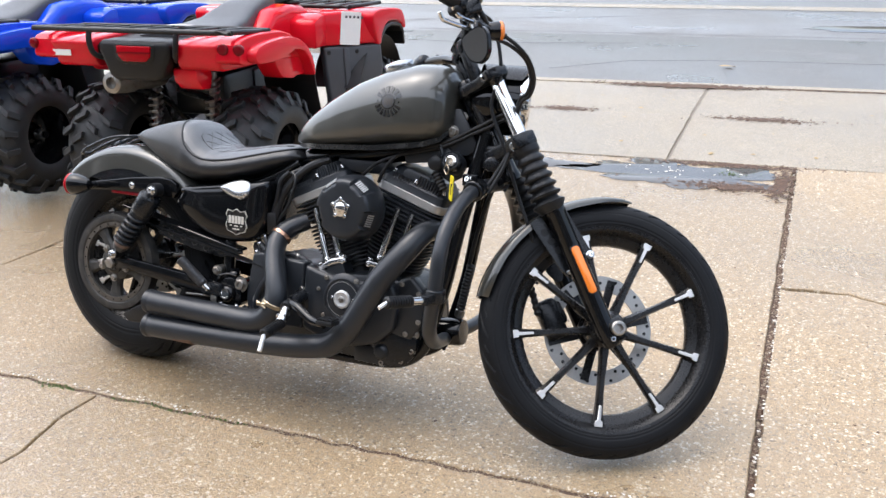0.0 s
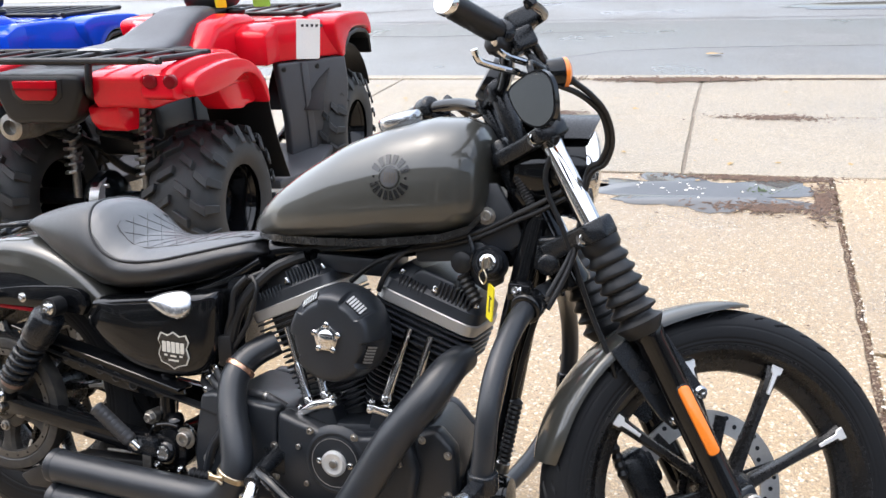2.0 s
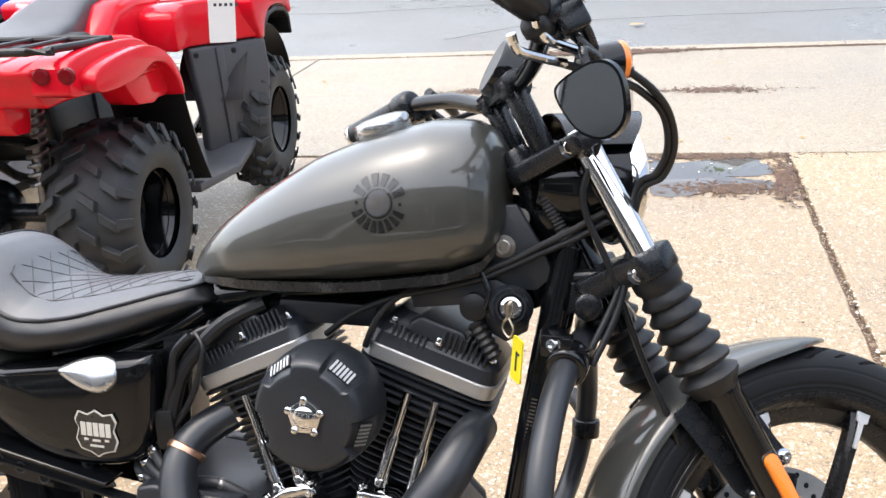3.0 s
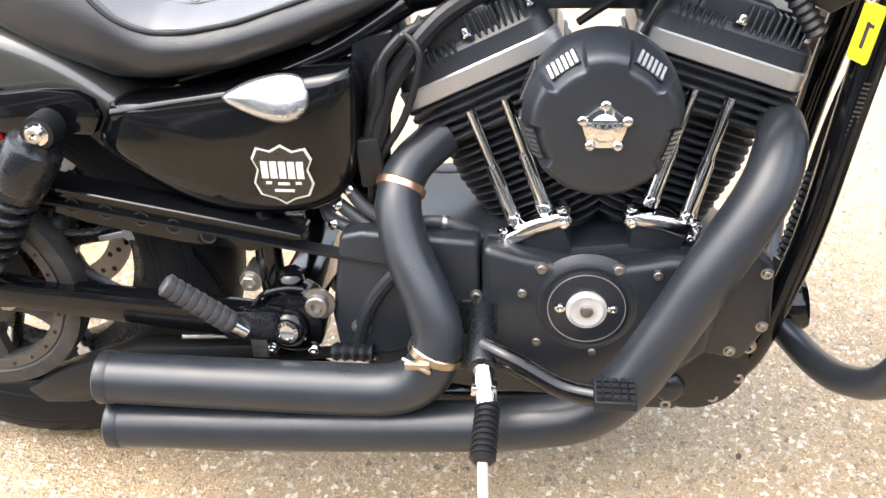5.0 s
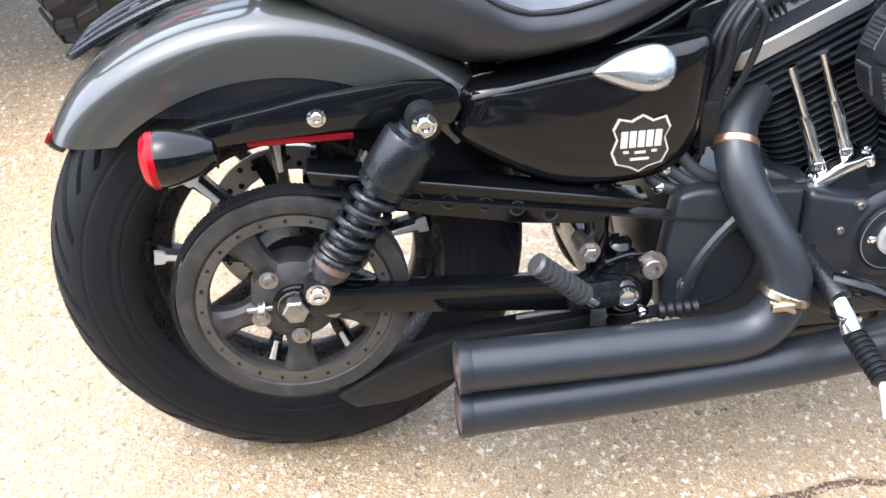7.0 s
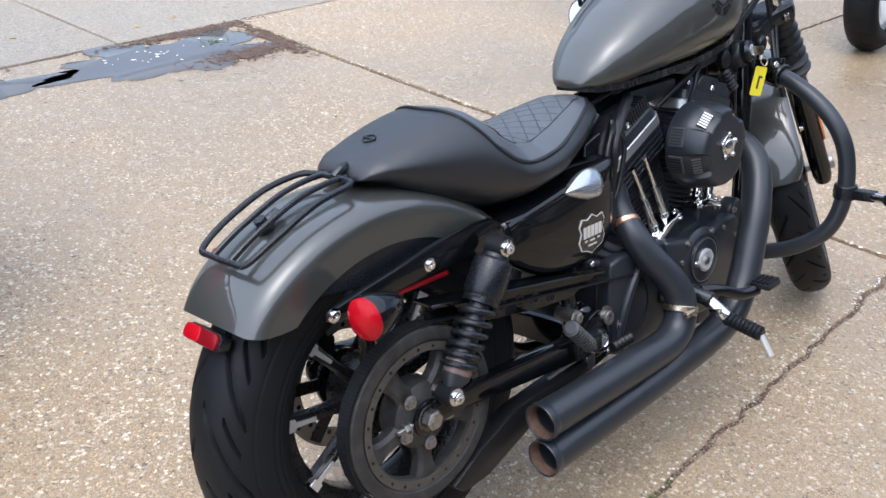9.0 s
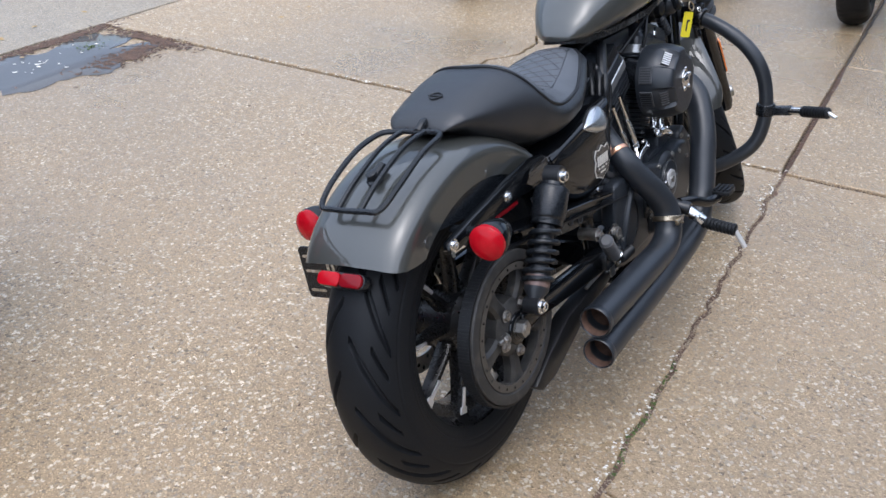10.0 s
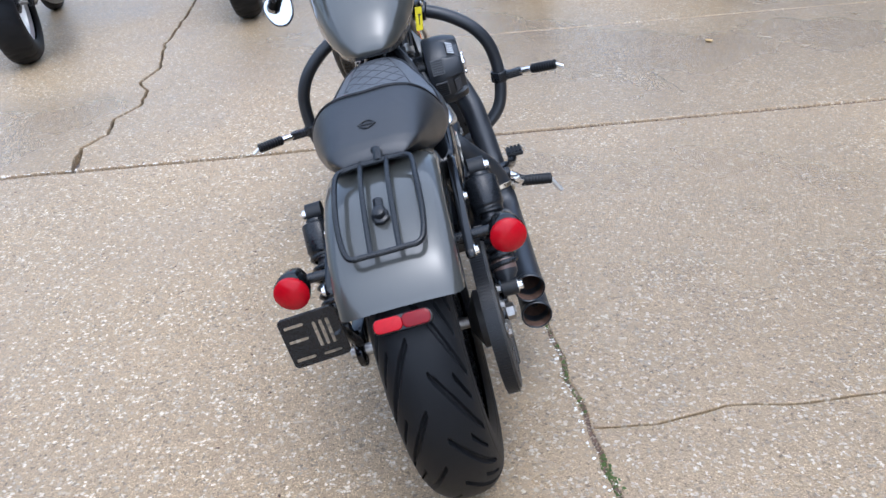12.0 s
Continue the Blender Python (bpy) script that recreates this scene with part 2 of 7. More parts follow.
# ---- geometry ----
def join(*geoms):
    vs, fs = [], []
    for g in geoms:
        o = len(vs)
        vs += list(g[0])
        fs += [tuple(i + o for i in f) for f in g[1]]
    return vs, fs


def xf(g, m):
    return [tuple(m @ Vector(v)) for v in g[0]], g[1]


def grid(rows, loop_u=False, loop_v=False, cap=False):
    """Quads over rows of points."""
    nu, nv = len(rows), len(rows[0])
    vs = [tuple(p) for r in rows for p in r]
    fs = []
    for i in range(nu if loop_u else nu - 1):
        for j in range(nv if loop_v else nv - 1):
            a, c = i, (i + 1) % nu
            d, e = j, (j + 1) % nv
            fs.append((a * nv + d, a * nv + e, c * nv + e, c * nv + d))
    if cap:
        fs.append(tuple(range(nv))[::-1])
        fs.append(tuple((nu - 1) * nv + j for j in range(nv)))
    return vs, fs


def box(c, s, m=None):
    x, y, z = (a / 2 for a in s)
    vs = [(c[0] + i * x, c[1] + j * y, c[2] + k * z) for i in (-1, 1) for j in (-1, 1) for k in (-1, 1)]
    g = vs, [(0, 1, 3, 2), (4, 6, 7, 5), (0, 4, 5, 1), (2, 3, 7, 6), (0, 2, 6, 4), (1, 5, 7, 3)]
    return xf(g, m) if m else g


def prism(outline, lo, hi, plane="xz"):
    """A flat outline given in one plane, thickened along the third axis."""
    def p(a, c, h):
        return {"xz": (a, h, c), "xy": (a, c, h), "yz": (h, a, c)}[plane]
    n = len(outline)
    vs = [p(a, c, lo) for a, c in outline] + [p(a, c, hi) for a, c in outline]
    fs = [tuple(range(n)), tuple(range(2 * n - 1, n - 1, -1))] + [(i, i + n, (i + 1) % n + n, (i + 1) % n) for i in range(n)]
    return vs, fs


def axis_matrix(origin, way):
    """Turns local z to the given way."""
    return Matrix.Translation(origin) @ Vector(way).to_track_quat("Z", "Y").to_matrix().to_4x4()


def lathe(profile, n=24, origin=(0, 0, 0), way=(0, 0, 1), closed=False, cap=True):
    """Revolves (radius, height) pairs about an axis."""
    rows = [[(r * math.cos(2 * math.pi * k / n), r * math.sin(2 * math.pi * k / n), h) for k in range(n)] for r, h in profile]
    return xf(grid(rows, loop_u=closed, loop_v=True, cap=cap and not closed), axis_matrix(origin, way))


def rod(a, b, r, n=14, r2=None):
    a, b = Vector(a), Vector(b)
    return lathe([(r, 0), (r if r2 is None else r2, (b - a).length)], n, a, b - a)


def smooth_path(pts, per=6, closed=False):
    pts = [Vector(p) for p in pts]
    n, out = len(pts), []
    for i in range(n if closed else n - 1):
        p = [pts[(i + k) % n] if closed else pts[min(max(i + k, 0), n - 1)] for k in (-1, 0, 1, 2)]
        for s in range(per):
            t = s / per
            out.append(0.5 * (2 * p[1] + (p[2] - p[0]) * t + (2 * p[0] - 5 * p[1] + 4 * p[2] - p[3]) * t * t + (3 * p[1] - p[0] - 3 * p[2] + p[3]) * t ** 3))
    if not closed:
        out.append(pts[-1])
    return out


def tube(pts, r, n=12, per=6, closed=False, soft=True, cap=True):
    """A round bar along a path; r is a radius or a list of radii along it."""
    path = smooth_path(pts, per, closed) if soft else [Vector(p) for p in pts]
    m = len(path)
    rows, side = [], None
    for i, p in enumerate(path):
        t = (path[(i + 1) % m] - path[i - 1]) if closed else (path[min(i + 1, m - 1)] - path[max(i - 1, 0)])
        t.normalize()
        if side is None:
            side = t.cross(Vector((0, 0, 1)) if abs(t.z) < 0.9 else Vector((1, 0, 0))).normalized()
        side = (side - t * side.dot(t)).normalized()
        up = t.cross(side)
        rad = r if isinstance(r, (int, float)) else float(np.interp(i / (m - 1), np.linspace(0, 1, len(r)), r))
        rows.append([p + rad * (math.cos(2 * math.pi * k / n) * side + math.sin(2 * math.pi * k / n) * up) for k in range(n)])
    return grid(rows, loop_u=closed, loop_v=True, cap=cap and not closed)


def bolt(at, way, r=0.008, h=0.006, n=12):
    """A socket head with a recess."""
    return lathe([(r * 1.5, 0), (r * 1.5, h * 0.25), (r, h * 0.3), (r, h * 0.9), (r * 0.88, h), (r * 0.5, h), (r * 0.45, h * 0.5)], n, at, way)


def hexnut(at, way, r=0.012, h=0.01):
    return join(lathe([(r * 1.35, 0), (r * 1.35, h * 0.2)], 16, at, way), lathe([(r, h * 0.2), (r, h * 0.9), (r * 0.85, h), (r * 0.5, h), (r * 0.45, h * 0.7)], 6, at, way))


def smooth_path_2d(pts, per=4):
    return [(p.x, p.y) for p in smooth_path([(a, c, 0) for a, c in pts], per, True)]


def shell(fn, nu, nv, thick, closed_v=False):
    """A curved sheet fn(u, v) with a thickness, u and v from 0 to 1."""
    P = [[Vector(fn(i / nu, j / nv)) for j in range(nv + 1)] for i in range(nu + 1)]
    Q = []
    for i in range(nu + 1):
        row = []
        for j in range(nv + 1):
            du = P[min(i + 1, nu)][j] - P[max(i - 1, 0)][j]
            dv = P[i][min(j + 1, nv)] - P[i][max(j - 1, 0)]
            row.append(P[i][j] - du.cross(dv).normalized() * thick)
        Q.append(row)
    a, b = grid(P), grid(Q)
    k = nv + 1
    o = (nu + 1) * k
    fs = list(a[1]) + [tuple(x + o for x in f[::-1]) for f in b[1]]
    ring = [j for j in range(k)] + [i * k + nv for i in range(1, nu + 1)] + [nu * k + j for j in range(nv - 1, -1, -1)] + [i * k for i in range(nu - 1, 0, -1)]
    for x, y in zip(ring, ring[1:] + ring[:1]):
        fs.append((y, x, x + o, y + o))
    return list(a[0]) + list(b[0]), fs


def rounded(w, h, r, n=5):
    """A rounded rectangle outline about the origin."""
    out = []
    for cx, cy, a0 in ((w / 2 - r, h / 2 - r, 0), (-w / 2 + r, h / 2 - r, 90), (-w / 2 + r, -h / 2 + r, 180), (w / 2 - r, -h / 2 + r, 270)):
        for k in range(n + 1):
            a = radians(a0 + 90 * k / n)
            out.append((cx + r * math.cos(a), cy + r * math.sin(a)))
    return out


def part(name, g, material, parent=None, label="", bevel=0.0, segs=2, sharp=35, flat=False):
    """Links a geometry as one mesh object under a thing or a part."""
    me = bpy.data.meshes.new(name)
    me.from_pydata([tuple(v) for v in g[0]], [], [tuple(f) for f in g[1]])
    me.validate()
    bm = bmesh.new()
    bm.from_mesh(me)
    bmesh.ops.recalc_face_normals(bm, faces=bm.faces)
    if bevel:
        edges = [e for e in bm.edges if len(e.link_faces) == 2 and e.calc_face_angle(0) > radians(40)]
        bmesh.ops.bevel(bm, geom=edges, offset=bevel, segments=segs, affect="EDGES", profile=0.5, clamp_overlap=True)
    bm.to_mesh(me)
    bm.free()
    if not flat:
        me.polygons.foreach_set("use_smooth", [True] * len(me.polygons))
        me.set_sharp_from_angle(angle=radians(sharp))
    me.materials.append(material)
    ob = new(name, me)
    if parent:
        ob.parent = parent
    if label:
        tagged(ob, label)
    return ob


def thing(name, m, label, category, group="", kind=""):
    ob = new(name)
    ob.empty_display_size = 0.1
    ob.matrix_world = m
    return tagged(ob, label, category, group, kind)


def tyre_geo(R, W, rim, n_round, n_across, groove, bead=128):
    """A tyre round the y axis; groove(turn, across) gives the depth cut into the tread."""
    hh = (R - rim) / (1 - math.cos(radians(bead)))
    rows = []
    for i in range(n_round):
        th = 2 * math.pi * i / n_round
        row = []
        for j in range(n_across + 1):
            a = radians(bead) * (2 * j / n_across - 1)
            d = groove(th, a)
            r = R - hh + (hh - d) * math.copysign(abs(math.cos(a)) ** 0.9, math.cos(a))
            y = (W / 2 - d * 0.6) * math.copysign(abs(math.sin(a)) ** 0.85, math.sin(a))
            row.append((r * math.cos(th), y, r * math.sin(th)))
        rows.append(row)
    return grid(rows, loop_u=True)


# ---- ground ----
ground = part("ground", grid([[(x, y, -0.032) for y in (-600, -40, 40, 600)] for x in (-600, -40, 40, 600)]), EARTH)
tagged(ground, "brown damp soil and grit under the paving", "ground", kind="structure")


def ragged(p, q, amp, seed, step=0.09):
    """A joint or crack between two points, broken along its length."""
    p, q = Vector(p), Vector(q)
    n = max(2, int((q - p).length / step))
    s = Vector((q.y - p.y, p.x - q.x)).normalized()
    out = []
    for k in range(n + 1):
        a = p.lerp(q, k / n)
        if 0 < k < n:
            a = a + s * amp * (noise.noise((k * 0.9 + seed * 7.3, seed, 0)) + 0.5 * noise.noise((k * 2.7, seed * 3.1, 5)))
        out.append(a)
    return out


def chain(points, amp, seed, step=0.09):
    out = []
    for k, (a, c) in enumerate(zip(points, points[1:])):
        seg = ragged(a, c, amp, seed + k, step)
        out += seg if not out else seg[1:]
    return out


def slab(name, sides, gap, material, parent, top=0.0, low=-0.06, chip=0.004):
    """A paving piece whose outline is a ring of joint lines, pulled in by half the joint."""
    ring = []
    for s in sides:
        ring += s[:-1]
    area = sum(a.x * c.y - c.x * a.y for a, c in zip(ring, ring[1:] + ring[:1]))
    if area < 0:
        ring = ring[::-1]
    n = len(ring)

    def inset(d, wob):
        out = []
        for k in range(n):
            e1, e2 = (ring[k] - ring[k - 1]).normalized(), (ring[(k + 1) % n] - ring[k]).normalized()
            nrm = Vector((-e1.y - e2.y, e1.x + e2.x))
            nrm = nrm / max(0.5, nrm.length)
            g = gap(ring[k]) if callable(gap) else gap
            out.append(ring[k] + nrm * (g + d + wob * abs(noise.noise((ring[k].x * 9, ring[k].y * 9, 2)))))
        return out
    rows = [[(p.x, p.y, z) for p in inset(d, w)] for d, w, z in ((0, 0, low), (0, 0, top - 0.010), (0.001, chip * 0.4, top - 0.003), (0.003, chip * 2.2, top))]
    return part(name, grid(rows, loop_v=True, cap=True), material, parent, flat=True)


paving = thing("pavement", Matrix(), "weathered tan concrete slabs with dirt-filled joints", "pavement", kind="structure")
J1 = lambda x: -0.303 + 0.063 * x          # joint beside the motorcycle
J2 = lambda y: 1.905 - 0.043 * y           # joint ahead of the front wheel
J3 = lambda x: 3.075 + 0.122 * x           # edge of the walkway
J4 = lambda x: 4.43 + 0.132 * x
J5 = lambda x: 5.72 + 0.150 * x            # back of the kerb
X12 = (J2(-0.19), J1(J2(-0.19)))
X23 = (J2(3.28), J3(J2(3.28)))
j1_rear = chain([(-12, J1(-12)), (-1.10, J1(-1.10)), (0.075, J1(0.075)), X12], 0.016, 1, 0.045)
k_a = next(i for i, p in enumerate(j1_rear) if (p - Vector((-1.10, J1(-1.10)))).length < 1e-4)
k_b = next(i for i, p in enumerate(j1_rear) if (p - Vector((0.075, J1(0.075)))).length < 1e-4)
j1_a, j1_b, j1_c = j1_rear[:k_a + 1], j1_rear[k_a:k_b + 1], j1_rear[k_b:]
X1E = (3.43, J1(3.43))
j1_front = chain([X12, X1E], 0.008, 11)
j1_far = chain([X1E, (14, J1(14))], 0.008, 12)
CR = (J2(1.36), 1.36)
j2_up = chain([X12, CR], 0.010, 21)
j2_top = chain([CR, X23], 0.010, 22)
j2_down = chain([X12, (J2(-8), -8)], 0.006, 23)
j3_a = chain([(-12, J3(-12)), (-1.12, J3(-1.12))], 0.012, 31)
j3_b = chain([(-1.12, J3(-1.12)), X23], 0.012, 32)
j3_c = chain([X23, (14, J3(14))], 0.010, 33)
crack_bike = chain([(0.075, J1(0.075)), (0.07, -0.45), (0.115, -0.62), (0.10, -0.80), (0.115, -0.97), (0.10, -1.6), (0.16, -2.6), (0.1, -8)], 0.010, 41, 0.05)
crack_far = chain([CR, (2.10, 1.40), (2.25, 1.33), (2.45, 1.36), (2.62, 1.28), (2.85, 1.30), (3.00, 1.37), (3.25, 1.325), (3.7, 1.40), (4.43, 1.415), (6, 1.5), (14, 1.7)], 0.018, 51, 0.045)
joint_back = chain([(-1.10, J1(-1.10)), (-1.105, 0.5), (-1.12, J3(-1.12))], 0.008, 61)
joint_front = chain([X1E, (3.46, -0.65), (3.575, -2.7), (3.75, -8)], 0.008, 71)
edge = lambda *p: [Vector(a) for a in p]
rev = lambda s: s[::-1]
slab("slab", [j1_b, j1_c, j2_up, j2_top, rev(j3_b), rev(joint_back)], lambda p: 0.0045 if p.y < 0.5 else 0.011, SLAB, paving)
slab("slab", [j1_a, joint_back, rev(j3_a), edge((-12, J3(-12)), (-12, J1(-12)))], 0.007, SLAB, paving, -0.003)
slab("slab", [rev(j1_c), crack_bike, edge((0.1, -8), (J2(-8), -8)), rev(j2_down)], lambda p: 0.0030 if abs(p.x - 0.1) < 0.12 and p.y < J1(p.x) - 0.02 else 0.0045, SLAB, paving, -0.004)
slab("slab", [rev(j1_a + j1_b[1:]), edge((-12, J1(-12)), (-12, -8), (0.1, -8)), rev(crack_bike)], lambda p: 0.0030 if abs(p.x - 0.1) < 0.12 and p.y < J1(p.x) - 0.02 else 0.0045, SLAB, paving, -0.004)
slab("slab", [j1_front + j1_far[1:], edge((14, J1(14)), (14, 1.7)), rev(crack_far), rev(j2_up)], lambda p: 0.0055 if p.x > 2.0 and p.y > 0.9 else 0.013, SLAB, paving, 0.004)
slab("slab", [crack_far, edge((14, 1.7), (14, J3(14))), rev(j3_c), rev(j2_top)], lambda p: 0.0055 if p.x > 2.0 and p.y < 2.2 else 0.013, SLAB, paving, 0.006)
slab("slab", [j2_down, edge((J2(-8), -8), (3.75, -8)), rev(joint_front), rev(j1_front)], lambda p: 0.005 if p.x > 3.3 else 0.009, SLAB, paving, 0.002)
slab("slab", [joint_front, edge((3.75, -8), (14, -8), (14, J1(14))), rev(j1_far)], lambda p: 0.004 if p.x < 4 else 0.008, SLAB, paving, 0.002)

walkway = thing("pavement", Matrix(), "pale grey sidewalk squares along the kerb", "sidewalk", kind="structure")
cuts = [-12, -8.2, -5.9, -3.6, -1.35, 1.0, 3.35, 5.7, 8.0, 10.4, 14]
for a, c in zip(cuts, cuts[1:]):
    for lo, hi, s0, s1 in ((J3, J4, 0.065, -0.03), (J4, J5, -0.035, -0.11)):
        p = [(a + s0, lo(a + s0)), (c + s0, lo(c + s0)), (c + s1, hi(c + s1)), (a + s1, hi(a + s1))]
        slab("slab", [ragged(p[i], p[(i + 1) % 4], 0.004, a + i + s0, 0.15) for i in range(4)], 0.009, WALKWAY, walkway, 0.004 if lo is J3 else 0.0)

tagged(part("joint_fill", grid([[(x, J3(x) + 0.02, -0.007), (x, J5(x) - 0.004, -0.007)] for x in np.linspace(-12, 14, 27)]), SAND), "grey sand packed in the sidewalk joints", "joint sand", kind="structure")
kerb = thing("kerb", Matrix(), "worn tan concrete kerb at the road", "kerb", kind="structure")
for k in range(-6, 7):
    a, c = k * 2.4, k * 2.4 + 2.4
    p = [(a, J5(a) + 0.012), (c, J5(c) + 0.012), (c, J5(c) + 0.16), (a, J5(a) + 0.16)]
    slab("kerbstone", [ragged(p[i], p[(i + 1) % 4], 0.008, k + i * 5, 0.12) for i in range(4)], 0.003, KERB, kerb, 0.006, -0.14, 0.01)

# ---- road, lower than the kerb ----
R0 = lambda x: J5(x) + 0.14
road = part("road", grid([[(x, R0(x) + d, z) for d, z in ((0, -0.028), (1.2, -0.024), (3.62, -0.012), (3.64, -0.022), (3.66, -0.012), (7.6, -0.02))] for x in np.linspace(-60, 60, 41)]), ASPHALT)
tagged(road, "wet worn grey asphalt road with a dark seam", "road", kind="structure")
gutter = part("road_edge", grid([[(x, R0(x) + d, -0.014) for d in (7.6, 8.3)] for x in (-60, -20, 20, 60)]), KERB)
tagged(gutter, "pale concrete gutter on the far side of the road", "gutter", kind="structure")
far_side = part("road_far_side", grid([[(x, R0(x) + d, -0.02) for d in (8.3, 30)] for x in (-60, -20, 20, 60)]), ASPHALT)
tagged(far_side, "grey asphalt beyond the far gutter", "road", kind="structure")


def seal(pts, w, seed):
    """A tar-filled road crack lying on the asphalt."""
    path = chain(pts, 0.05, seed, 0.2)
    rows = []
    for k, p in enumerate(path):
        t = (path[min(k + 1, len(path) - 1)] - path[max(k - 1, 0)]).normalized()
        s = Vector((-t.y, t.x)) * w * (0.7 + 0.6 * abs(noise.noise((k * 0.7, seed, 3))))
        rows.append([(p.x - s.x, p.y - s.y, -0.009), (p.x, p.y, -0.006), (p.x + s.x, p.y + s.y, -0.009)])
    return grid(rows)


TAR = mat("road_tar", (0.035, 0.035, 0.037), 0.5, 0.0, 0.2, coarse=20)
seals = [([(-14, R0(-14) + 3.3), (-3.1, 9.21), (2.96, 10.14), (14, R0(14) + 3.5)], 0.012), ([(-9, 7.4), (-5.5, 7.9), (-2.2, 8.0), (-0.4, 8.6)], 0.008), ([(-7, 6.3), (-5.2, 7.6), (-4.6, 8.9)], 0.010),
         ([(-0.7, 6.4), (-0.1, 7.2), (0.7, 7.5), (3.5, 8.1), (6, 8.2)], 0.005), ([(-6.5, 8.6), (-4.0, 10.2), (-1.0, 11.8)], 0.008)]
for k, (pts, w) in enumerate(seals):
    tagged(part("road_crack", seal(pts, w, 80 + k), TAR), "dark tar-filled crack across the asphalt", "crack", kind="structure")


def blot(cx, cy, rx, ry, seed, z, turn=0.0, n=56, rag=0.35):
    out = []
    for k in range(n):
        a = 2 * math.pi * k / n
        f = 1 + rag * noise.noise((2.2 * math.cos(a) + seed, 2.2 * math.sin(a), seed * 1.7)) + 0.4 * rag * noise.noise((6 * math.cos(a), 6 * math.sin(a), seed))
        x, y = rx * f * math.cos(a), ry * f * math.sin(a)
        out.append((cx + x * math.cos(turn) - y * math.sin(turn), cy + x * math.sin(turn) + y * math.cos(turn)))
    return grid([[(cx + (x - cx) * s, cy + (y - cy) * s, zz) for x, y in out] for s, zz in ((1.0, z - 0.002), (0.985, z))], loop_v=True, cap=True)


tagged(part("puddle", blot(1.16, 2.91, 0.58, 0.25, 3.0, 0.0035, 0.06, 90, 0.55), WATER), "shallow muddy puddle along the walkway joint", "puddle", kind="structure")
tagged(part("puddle", blot(0.15, 2.85, 0.50, 0.13, 5.0, 0.0035, 0.10), WATER), "shallow muddy puddle along the walkway joint", "puddle", kind="structure")
tagged(part("puddle", blot(-4.7, 8.4, 1.3, 0.35, 7.0, -0.006, 0.3), WATER), "rainwater lying on the asphalt", "puddle", kind="structure")
tagged(part("puddle", blot(3.0, 11.2, 1.6, 0.5, 9.0, -0.008, 0.1), WATER), "rainwater lying on the asphalt", "puddle", kind="structure")


def scatter(name, label, category, material, n, place, size, flat=0.3, seed=1, sides=5, long=1.0):
    """Many small irregular flakes, chips or stalks as one stuff object."""
    rnd = random.Random(seed)
    vs, fs = [], []
    for _ in range(n):
        x, y, z = place(rnd)
        s = size * rnd.uniform(0.4, 1.4)
        a0 = rnd.uniform(0, 6.28)
        h = s * flat * rnd.uniform(0.4, 1.2)
        o = len(vs)
        ca, sa = math.cos(a0), math.sin(a0)
        for k in range(sides):
            a = 6.28 * k / sides
            r = s * rnd.uniform(0.6, 1.0)
            px, py = r * math.cos(a) * long, r * math.sin(a)
            vs.append((x + px * ca - py * sa, y + px * sa + py * ca, z + rnd.uniform(0, h * 0.4)))
        vs.append((x, y, z + h))
        fs += [(o + k, o + (k + 1) % sides, o + sides) for k in range(sides)]
    return tagged(part(name, (vs, fs), material, flat=True), label, category, kind="stuff")


def along(path, spread, z):
    def f(rnd):
        k = rnd.randrange(len(path) - 1)
        p = path[k].lerp(path[k + 1], rnd.random())
        return p.x + rnd.gauss(0, spread), p.y + rnd.gauss(0, spread), z
    return f


def patch(cx, cy, rx, ry, z, turn=0.12):
    def f(rnd):
        a, r = rnd.uniform(0, 6.28), abs(rnd.gauss(0, 0.55))
        x, y = rx * r * math.cos(a), ry * r * math.sin(a)
        return cx + x * math.cos(turn) - y * math.sin(turn), cy + x * math.sin(turn) + y * math.cos(turn), z
    return f


near_joint = [p for p in j1_b + j1_c[1:] if p.x > -0.6]
scatter("joint_grit", "pale grit and dirt packed in the slab joints", "grit", GRAVEL, 3800, along(near_joint, 0.007, -0.008), 0.004, 0.8, 2)
scatter("joint_grit", "pale grit and dirt packed in the slab joints", "grit", GRAVEL, 2200, along(j2_up + j2_top[1:], 0.008, -0.014), 0.006, 0.6, 3)
scatter("joint_grit", "pale grit and dirt packed in the slab joints", "grit", LITTER, 2600, along([p for p in j1_front] + [p for p in j2_down if p.y > -3], 0.007, -0.009), 0.005, 0.6, 4)
scatter("joint_dirt", "dark leaf crumbs packed in the slab joints", "dirt", LITTER, 3000, along(near_joint, 0.007, -0.007), 0.005, 0.5, 5)
scatter("joint_dirt", "dark leaf crumbs packed in the slab joints", "dirt", LITTER, 2600, along(j2_up + j2_top[1:], 0.012, -0.013), 0.007, 0.5, 6)
scatter("joint_dirt", "dark leaf crumbs packed in the slab joints", "dirt", LITTER, 3500, along([p for p in j3_b + j3_c if -4 < p.x < 5], 0.022, -0.010), 0.009, 0.5, 7)
moss_a = [p for p in near_joint if 0.1 < p.x < 0.62]
scatter("moss", "green moss tufts growing in the slab joint", "moss", MOSS, 160, along(moss_a, 0.006, -0.008), 0.0050, 1.2, 8)
scatter("moss", "green moss tufts growing in the slab joint", "moss", MOSS, 110, along([p for p in near_joint if -0.16 < p.x < 0.02], 0.009, -0.008), 0.006, 1.3, 9)
scatter("moss", "green moss tufts growing in the slab joint", "moss", MOSS, 90, along([p for p in j1_b if -0.62 < p.x < -0.40], 0.008, -0.007), 0.007, 1.4, 29)
